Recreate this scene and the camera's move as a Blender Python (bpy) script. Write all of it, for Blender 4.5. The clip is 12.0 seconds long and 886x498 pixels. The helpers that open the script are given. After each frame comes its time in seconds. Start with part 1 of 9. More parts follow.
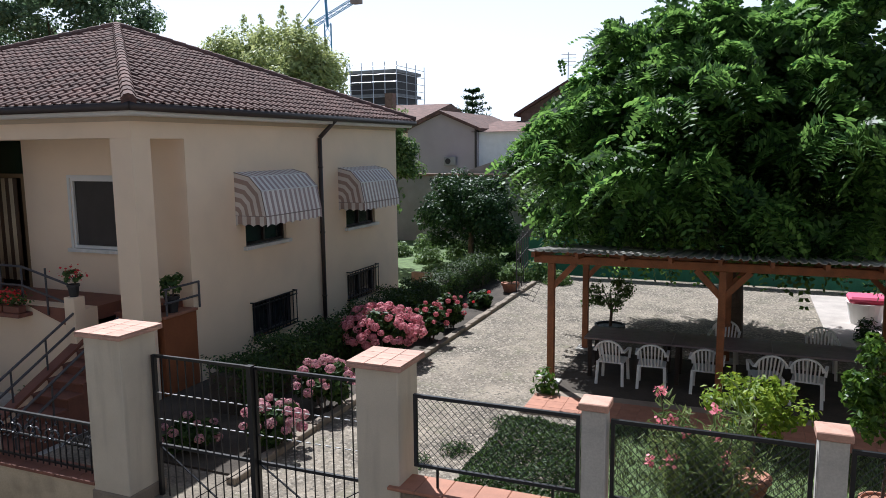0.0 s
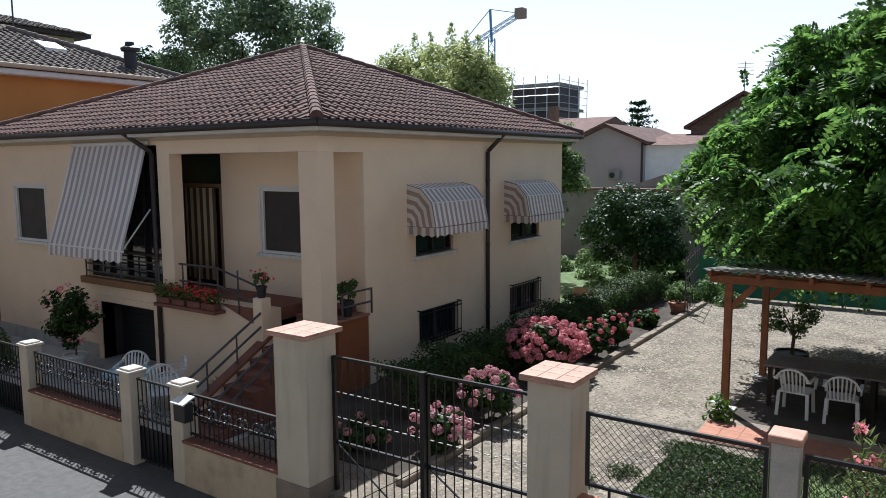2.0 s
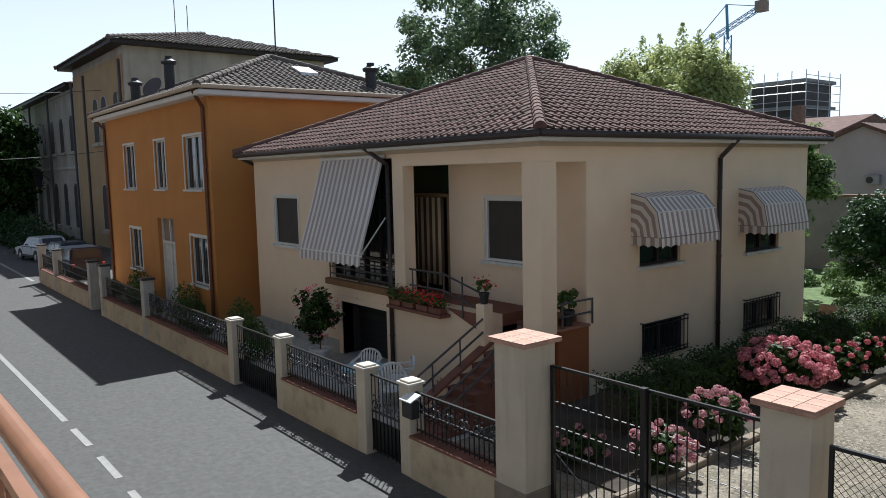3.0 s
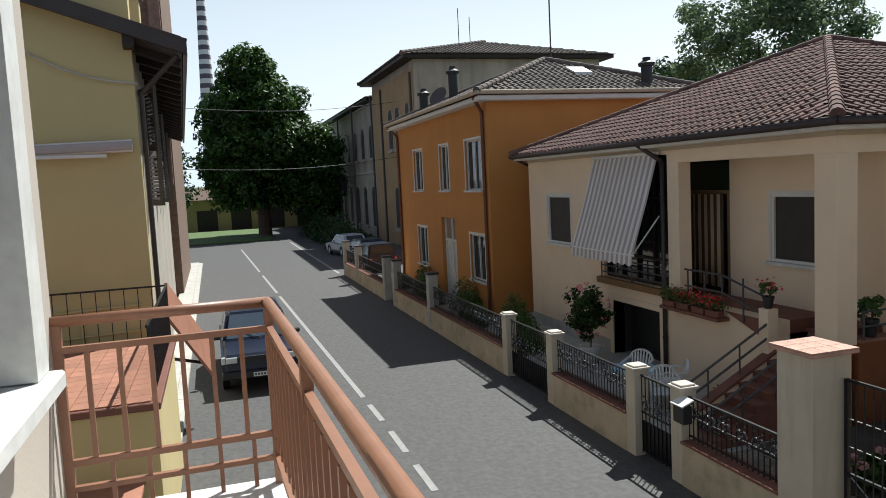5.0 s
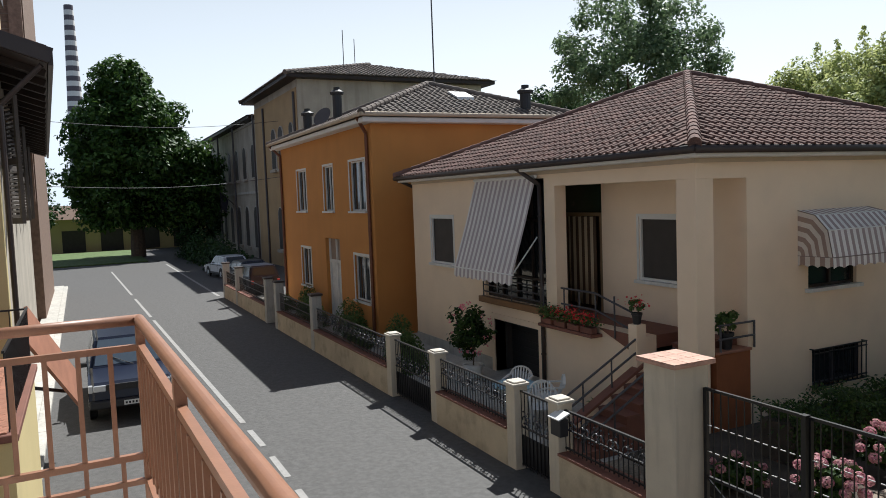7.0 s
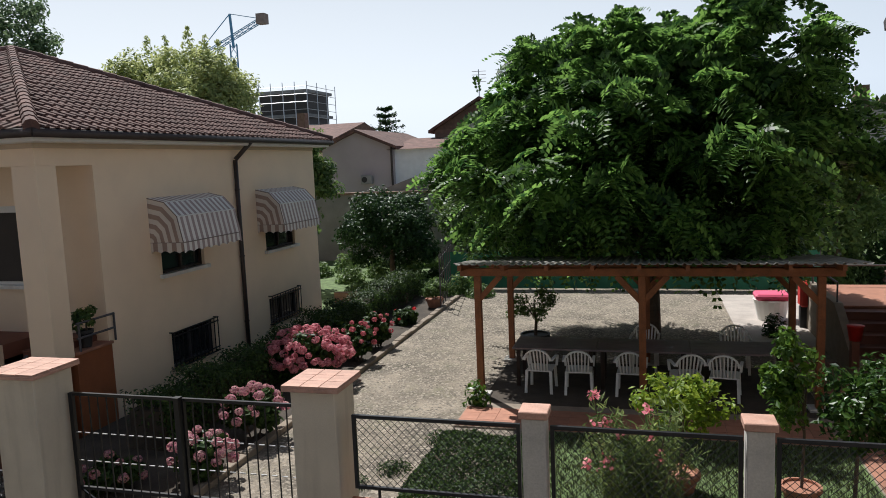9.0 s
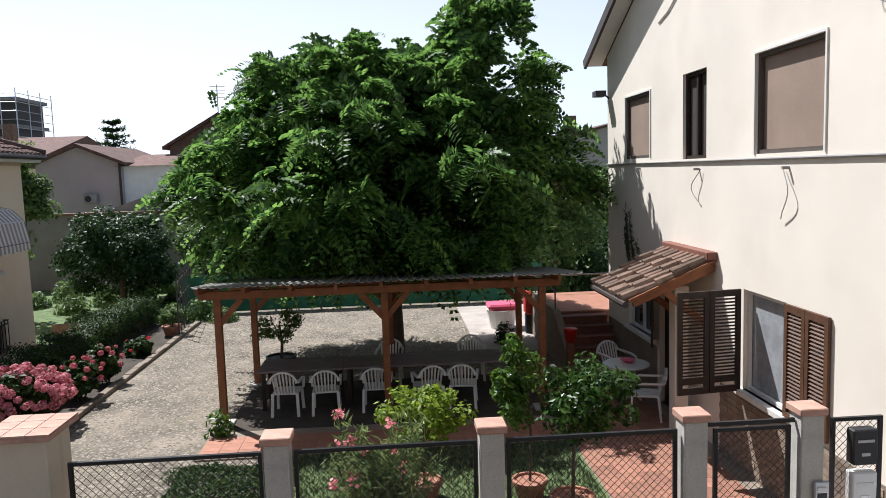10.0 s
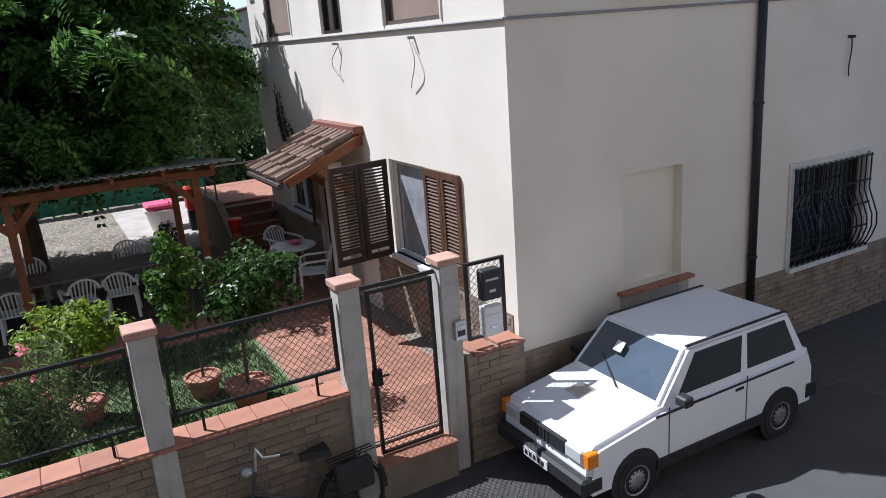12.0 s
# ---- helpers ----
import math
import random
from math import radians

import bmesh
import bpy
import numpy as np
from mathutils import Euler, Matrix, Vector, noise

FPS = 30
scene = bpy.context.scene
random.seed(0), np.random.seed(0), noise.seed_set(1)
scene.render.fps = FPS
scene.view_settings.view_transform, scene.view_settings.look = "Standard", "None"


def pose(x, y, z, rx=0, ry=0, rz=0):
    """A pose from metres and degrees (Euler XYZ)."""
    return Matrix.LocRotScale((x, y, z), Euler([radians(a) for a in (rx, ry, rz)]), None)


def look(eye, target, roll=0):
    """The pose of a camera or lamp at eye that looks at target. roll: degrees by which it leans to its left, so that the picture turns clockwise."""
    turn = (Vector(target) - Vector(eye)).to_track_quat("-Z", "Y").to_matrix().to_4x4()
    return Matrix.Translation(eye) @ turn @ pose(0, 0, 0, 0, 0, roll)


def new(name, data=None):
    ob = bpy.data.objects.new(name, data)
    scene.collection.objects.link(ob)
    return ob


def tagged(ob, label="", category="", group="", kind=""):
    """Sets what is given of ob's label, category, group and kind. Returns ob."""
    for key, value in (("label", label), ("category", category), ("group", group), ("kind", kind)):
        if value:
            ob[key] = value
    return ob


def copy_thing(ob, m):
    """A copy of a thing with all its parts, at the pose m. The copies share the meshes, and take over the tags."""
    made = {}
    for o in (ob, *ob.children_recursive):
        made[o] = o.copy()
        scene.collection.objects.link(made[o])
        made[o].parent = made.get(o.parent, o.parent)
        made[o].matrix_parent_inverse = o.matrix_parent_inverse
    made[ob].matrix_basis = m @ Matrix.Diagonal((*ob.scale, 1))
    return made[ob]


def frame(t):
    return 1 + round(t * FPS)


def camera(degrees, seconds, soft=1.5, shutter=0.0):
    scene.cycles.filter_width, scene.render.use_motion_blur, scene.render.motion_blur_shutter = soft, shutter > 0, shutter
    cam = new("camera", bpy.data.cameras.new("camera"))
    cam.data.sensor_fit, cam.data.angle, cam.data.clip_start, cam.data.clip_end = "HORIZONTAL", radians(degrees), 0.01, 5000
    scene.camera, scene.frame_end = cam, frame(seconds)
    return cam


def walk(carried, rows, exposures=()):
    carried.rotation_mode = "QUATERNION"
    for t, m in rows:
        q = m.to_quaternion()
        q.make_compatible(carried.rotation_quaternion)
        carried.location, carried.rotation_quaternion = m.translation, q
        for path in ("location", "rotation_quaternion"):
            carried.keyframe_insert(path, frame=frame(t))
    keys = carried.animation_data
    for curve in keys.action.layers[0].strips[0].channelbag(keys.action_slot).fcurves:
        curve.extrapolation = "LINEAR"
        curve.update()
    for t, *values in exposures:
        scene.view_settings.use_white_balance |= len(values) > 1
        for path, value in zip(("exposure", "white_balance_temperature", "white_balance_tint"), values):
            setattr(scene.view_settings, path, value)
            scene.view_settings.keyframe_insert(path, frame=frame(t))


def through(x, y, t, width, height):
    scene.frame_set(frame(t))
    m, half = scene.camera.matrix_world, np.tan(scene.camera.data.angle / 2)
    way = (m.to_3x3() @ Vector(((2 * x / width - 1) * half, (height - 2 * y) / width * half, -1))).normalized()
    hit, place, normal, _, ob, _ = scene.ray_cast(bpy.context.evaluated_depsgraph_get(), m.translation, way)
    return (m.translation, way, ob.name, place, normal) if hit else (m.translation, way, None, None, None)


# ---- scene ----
cam = camera(62.1, 12.0, 0.9)
PATH = [
    (0.0, look((0.126, 0.082, 4.509), (-0.623, 1.916, 4.234), -0.6)),
    (0.5, look((0.046, 0.03, 4.52), (-0.871, 1.789, 4.264), -1.1)),
    (1.0, look((0.016, 0.005, 4.523), (-1.014, 1.704, 4.291), -1.5)),
    (1.5, look((-0.013, -0.017, 4.516), (-1.103, 1.643, 4.274), -0.9)),
    (2.0, look((-0.045, -0.044, 4.517), (-1.166, 1.595, 4.281), -0.4)),
    (2.5, look((-0.05, -0.093, 4.546), (-1.354, 1.407, 4.328), -1.4)),
    (3.0, look((0.005, -0.08, 4.562), (-1.554, 1.155, 4.354), -1.3)),
    (3.5, look((0.104, -0.114, 4.575), (-1.616, 0.886, 4.371), -2.0)),
    (3.7, look((0.126, -0.096, 4.577), (-1.64, 0.818, 4.364), -2.3)),
    (5.3, look((0.227, -0.129, 4.578), (-1.68, 0.448, 4.397), -2.8)),
    (5.5, look((0.244, -0.133, 4.582), (-1.659, 0.458, 4.411), -2.8)),
    (6.0, look((0.282, -0.115, 4.59), (-1.603, 0.54, 4.462), -3.0)),
    (6.5, look((0.32, -0.09, 4.593), (-1.533, 0.652, 4.469), -3.2)),
    (6.7, look((0.322, -0.124, 4.569), (-1.514, 0.659, 4.442), -2.7)),
    (8.3, look((0.029, -0.095, 4.531), (-1.102, 1.537, 4.293), -2.1)),
    (8.5, look((0.02, -0.04, 4.513), (-0.93, 1.703, 4.273), -2.1)),
    (9.0, look((-0.006, 0.029, 4.499), (-0.544, 1.94, 4.265), -2.4)),
    (9.5, look((0.026, 0.041, 4.501), (-0.159, 2.019, 4.276), -1.9)),
    (10.0, look((0.072, 0.094, 4.491), (0.206, 2.078, 4.284), -1.8)),
    (10.5, look((0.186, 0.11, 4.471), (0.508, 2.074, 4.275), -1.5)),
    (11.0, look((0.321, 0.116, 4.462), (0.905, 2.009, 4.186), -2.0)),
    (11.5, look((0.382, 0.089, 4.415), (1.154, 1.888, 4.007), -2.8)),
    (12.0, look((0.418, 0.111, 4.381), (1.331, 1.804, 3.832), -4.3)),
]
EXPOSURES = [(0.0, 0.65, 5750, 10), (1.0, 0.67, 5700, 9), (2.5, 0.6, 5850, 8), (3.7, 0.47, 5900, 1), (5.5, 0.51, 6150, 6), (6.7, 0.51, 6150, 7), (8.5, 0.4, 6150, 9), (9.0, 0.3, 6200, 9), (9.5, 0.33, 6050, 8), (10.0, 0.63, 6000, 11), (10.5, 0.73, 6000, 13), (11.0, 0.67, 5850, 13), (11.5, 0.58, 5650, 14), (12.0, 0.53, 5550, 12)]
walk(cam, PATH, EXPOSURES)

# ---- light ----
SUN_TO = Vector((-0.47, 0.53, 1.0)).normalized()
world = bpy.data.worlds.new("world")
scene.world = world
world.use_nodes = True
wn, wl = world.node_tree.nodes, world.node_tree.links
sky = wn.new("ShaderNodeTexSky")
sky.sky_type = 'NISHITA'
sky.sun_disc = False
sky.sun_elevation = math.asin(SUN_TO.z)
sky.sun_rotation = math.atan2(SUN_TO.x, SUN_TO.y)
sky.dust_density = 1.2
sky.air_density = 1.0
# hazy summer sky: paler than clear air, with thin high cloud
pale = wn.new("ShaderNodeHueSaturation")
pale.inputs["Saturation"].default_value = 1.2
wl.new(sky.outputs[0], pale.inputs["Color"])
cloud = wn.new("ShaderNodeTexNoise")
cloud.inputs["Scale"].default_value = 2.2
cloud.inputs["Detail"].default_value = 6
stretch = wn.new("ShaderNodeMapping")
stretch.inputs["Scale"].default_value = (1.0, 1.0, 3.5)
where = wn.new("ShaderNodeTexCoord")
wl.new(where.outputs["Generated"], stretch.inputs["Vector"])
wl.new(stretch.outputs[0], cloud.inputs["Vector"])
veil = wn.new("ShaderNodeMapRange")
veil.inputs[1].default_value, veil.inputs[2].default_value = 0.42, 0.68
veil.inputs[3].default_value, veil.inputs[4].default_value = 0.0, 0.4
wl.new(cloud.outputs[0], veil.inputs[0])
mixsky = wn.new("ShaderNodeMix")
mixsky.data_type = 'RGBA'
# summer haze: the air whitens towards the horizon
height = wn.new("ShaderNodeSeparateXYZ")
wl.new(where.outputs["Generated"], height.inputs[0])
haze = wn.new("ShaderNodeMapRange")
haze.inputs[1].default_value, haze.inputs[2].default_value = 0.08, 0.6
haze.inputs[3].default_value, haze.inputs[4].default_value = 0.92, 0.0
wl.new(height.outputs[2], haze.inputs[0])
more = wn.new("ShaderNodeMath")
more.operation = 'MAXIMUM'
wl.new(veil.outputs[0], more.inputs[0])
wl.new(haze.outputs[0], more.inputs[1])
wl.new(more.outputs[0], mixsky.inputs[0])
wl.new(pale.outputs[0], mixsky.inputs[6])
# haze and thin cloud glow towards the sun and are bluer away from it
toward = wn.new("ShaderNodeVectorMath")
toward.operation = 'DOT_PRODUCT'
wl.new(where.outputs["Generated"], toward.inputs[0])
toward.inputs[1].default_value = SUN_TO
near_sun = wn.new("ShaderNodeMapRange")
near_sun.inputs[1].default_value, near_sun.inputs[2].default_value = -0.1, 0.75
wl.new(toward.outputs["Value"], near_sun.inputs[0])
hazecol = wn.new("ShaderNodeMix")
hazecol.data_type = 'RGBA'
hazecol.inputs[6].default_value = (10.5, 13.4, 17.4, 1)
hazecol.inputs[7].default_value = (26.0, 26.8, 27.6, 1)
wl.new(near_sun.outputs[0], hazecol.inputs[0])
wl.new(hazecol.outputs[2], mixsky.inputs[7])
wl.new(mixsky.outputs[2], wn["Background"].inputs[0])
wn["Background"].inputs[1].default_value = 0.034
sun = new("sun", bpy.data.lights.new("sun", 'SUN'))
sun.data.energy = 5.0
sun.data.angle = radians(0.5)
sun.data.color = (1.0, 0.96, 0.90)
sun.matrix_world = look(SUN_TO * 50, (0, 0, 0))

# ---- materials ----


def mat(name, color, rough=0.8, metal=0.0, var=0.12, scale=3.0, fine=60.0, bump=0.15, spots=0.0, spot_color=(0.1, 0.09, 0.07), per_object=0.0, spec=0.5, streak=0.0):
    """A surface with tone variation at two scales, fine relief and, if asked, patches of another colour."""
    m = bpy.data.materials.new(name)
    m.use_nodes = True
    n, l = m.node_tree.nodes, m.node_tree.links
    b = n["Principled BSDF"]
    b.inputs["Roughness"].default_value = rough
    b.inputs["Metallic"].default_value = metal
    b.inputs["Specular IOR Level"].default_value = spec
    tc = n.new("ShaderNodeTexCoord")
    big, small = n.new("ShaderNodeTexNoise"), n.new("ShaderNodeTexNoise")
    big.inputs["Scale"].default_value, small.inputs["Scale"].default_value = scale, fine
    big.inputs["Detail"].default_value = small.inputs["Detail"].default_value = 4
    for t in (big, small):
        l.new(tc.outputs["Object"], t.inputs["Vector"])
    add = n.new("ShaderNodeMath")
    add.operation = 'MULTIPLY_ADD'
    l.new(small.outputs[0], add.inputs[0])
    add.inputs[1].default_value = 0.6
    l.new(big.outputs[0], add.inputs[2])
    ramp = n.new("ShaderNodeMapRange")
    ramp.inputs[1].default_value, ramp.inputs[2].default_value = 0.58, 1.02
    ramp.inputs[3].default_value, ramp.inputs[4].default_value = 1 - var, 1 + var
    l.new(add.outputs[0], ramp.inputs[0])
    hsv = n.new("ShaderNodeHueSaturation")
    hsv.inputs["Color"].default_value = (*color, 1)
    value = ramp.outputs[0]
    if per_object:
        info = n.new("ShaderNodeObjectInfo")
        geo = n.new("ShaderNodeNewGeometry")
        both = n.new("ShaderNodeMath")
        both.operation = 'ADD'
        l.new(info.outputs["Random"], both.inputs[0])
        l.new(geo.outputs["Random Per Island"], both.inputs[1])
        frac = n.new("ShaderNodeMath")
        frac.operation = 'FRACT'
        l.new(both.outputs[0], frac.inputs[0])
        r2 = n.new("ShaderNodeMapRange")
        r2.inputs[3].default_value, r2.inputs[4].default_value = 1 - per_object, 1 + per_object
        l.new(frac.outputs[0], r2.inputs[0])
        mul = n.new("ShaderNodeMath")
        mul.operation = 'MULTIPLY'
        l.new(value, mul.inputs[0])
        l.new(r2.outputs[0], mul.inputs[1])
        value = mul.outputs[0]
    l.new(value, hsv.inputs["Value"])
    out = hsv.outputs[0]
    if spots or streak:
        sp = n.new("ShaderNodeTexNoise")
        sp.inputs["Scale"].default_value = scale * 1.7
        sp.inputs["Detail"].default_value = 6
        mp = n.new("ShaderNodeMapping")
        mp.inputs["Scale"].default_value = (2.5, 2.5, 0.25) if streak else (1, 1, 1)
        mp.inputs["Location"].default_value = (7, 3, 5)
        l.new(tc.outputs["Object"], mp.inputs["Vector"])
        l.new(mp.outputs[0], sp.inputs["Vector"])
        r3 = n.new("ShaderNodeMapRange")
        r3.inputs[1].default_value, r3.inputs[2].default_value = 0.52, 0.72
        r3.inputs[3].default_value, r3.inputs[4].default_value = 0, max(spots, streak)
        l.new(sp.outputs[0], r3.inputs[0])
        mix = n.new("ShaderNodeMix")
        mix.data_type = 'RGBA'
        l.new(r3.outputs[0], mix.inputs[0])
        l.new(out, mix.inputs[6])
        mix.inputs[7].default_value = (*spot_color, 1)
        out = mix.outputs[2]
    l.new(out, b.inputs["Base Color"])
    if bump:
        bp = n.new("ShaderNodeBump")
        bp.inputs["Strength"].default_value = bump
        bp.inputs["Distance"].default_value = 0.02
        l.new(add.outputs[0], bp.inputs["Height"])
        l.new(bp.outputs[0], b.inputs["Normal"])
    return m


def leaf_mat(name, color, tip, rough=0.45, through=0.35, glow_value=1.7):
    """Foliage: each leaf its own tone, some light passing through."""
    m = bpy.data.materials.new(name)
    m.use_nodes = True
    n, l = m.node_tree.nodes, m.node_tree.links
    b = n["Principled BSDF"]
    b.inputs["Roughness"].default_value = rough
    b.inputs["Specular IOR Level"].default_value = 0.22
    geo = n.new("ShaderNodeNewGeometry")
    mix = n.new("ShaderNodeMix")
    mix.data_type = 'RGBA'
    mix.inputs[6].default_value, mix.inputs[7].default_value = (*color, 1), (*tip, 1)
    l.new(geo.outputs["Random Per Island"], mix.inputs[0])
    l.new(mix.outputs[2], b.inputs["Base Color"])
    tr = n.new("ShaderNodeBsdfTranslucent")
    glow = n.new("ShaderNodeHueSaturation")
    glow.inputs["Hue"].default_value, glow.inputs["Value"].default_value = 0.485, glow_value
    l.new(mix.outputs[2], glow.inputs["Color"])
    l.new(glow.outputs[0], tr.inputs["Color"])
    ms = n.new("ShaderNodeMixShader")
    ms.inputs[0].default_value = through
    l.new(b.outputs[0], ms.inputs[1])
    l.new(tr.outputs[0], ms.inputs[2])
    l.new(ms.outputs[0], n["Material Output"].inputs[0])
    return m


def stripe_mat(name, light, dark, axis, width, phase=0.0):
    """Woven awning cloth: stripes of two colours along one axis of the thing."""
    m = mat(name, light, 0.85, var=0.08, scale=2, fine=150, bump=0.05)
    n, l = m.node_tree.nodes, m.node_tree.links
    tc = n.new("ShaderNodeTexCoord")
    sep = n.new("ShaderNodeSeparateXYZ")
    l.new(tc.outputs["Object"], sep.inputs[0])
    mod = n.new("ShaderNodeMath")
    mod.operation = 'MULTIPLY_ADD'
    l.new(sep.outputs[axis], mod.inputs[0])
    mod.inputs[1].default_value, mod.inputs[2].default_value = 1 / width, 100 + phase
    fr = n.new("ShaderNodeMath")
    fr.operation = 'FRACT'
    l.new(mod.outputs[0], fr.inputs[0])
    gt = n.new("ShaderNodeMath")
    gt.operation = 'GREATER_THAN'
    gt.inputs[1].default_value = 0.5
    l.new(fr.outputs[0], gt.inputs[0])
    mix = n.new("ShaderNodeMix")
    mix.data_type = 'RGBA'
    old = n["Principled BSDF"].inputs["Base Color"].links[0].from_socket
    l.new(gt.outputs[0], mix.inputs[0])
    l.new(old, mix.inputs[6])
    mix.inputs[7].default_value = (*dark, 1)
    l.new(mix.outputs[2], n["Principled BSDF"].inputs["Base Color"])
    return m


def glass_mat(name, tint=(0.02, 0.025, 0.03)):
    """A window pane before a dark room: a dark, glossy pane."""
    m = mat(name, tint, 0.06, var=0.05, bump=0.0)
    return m


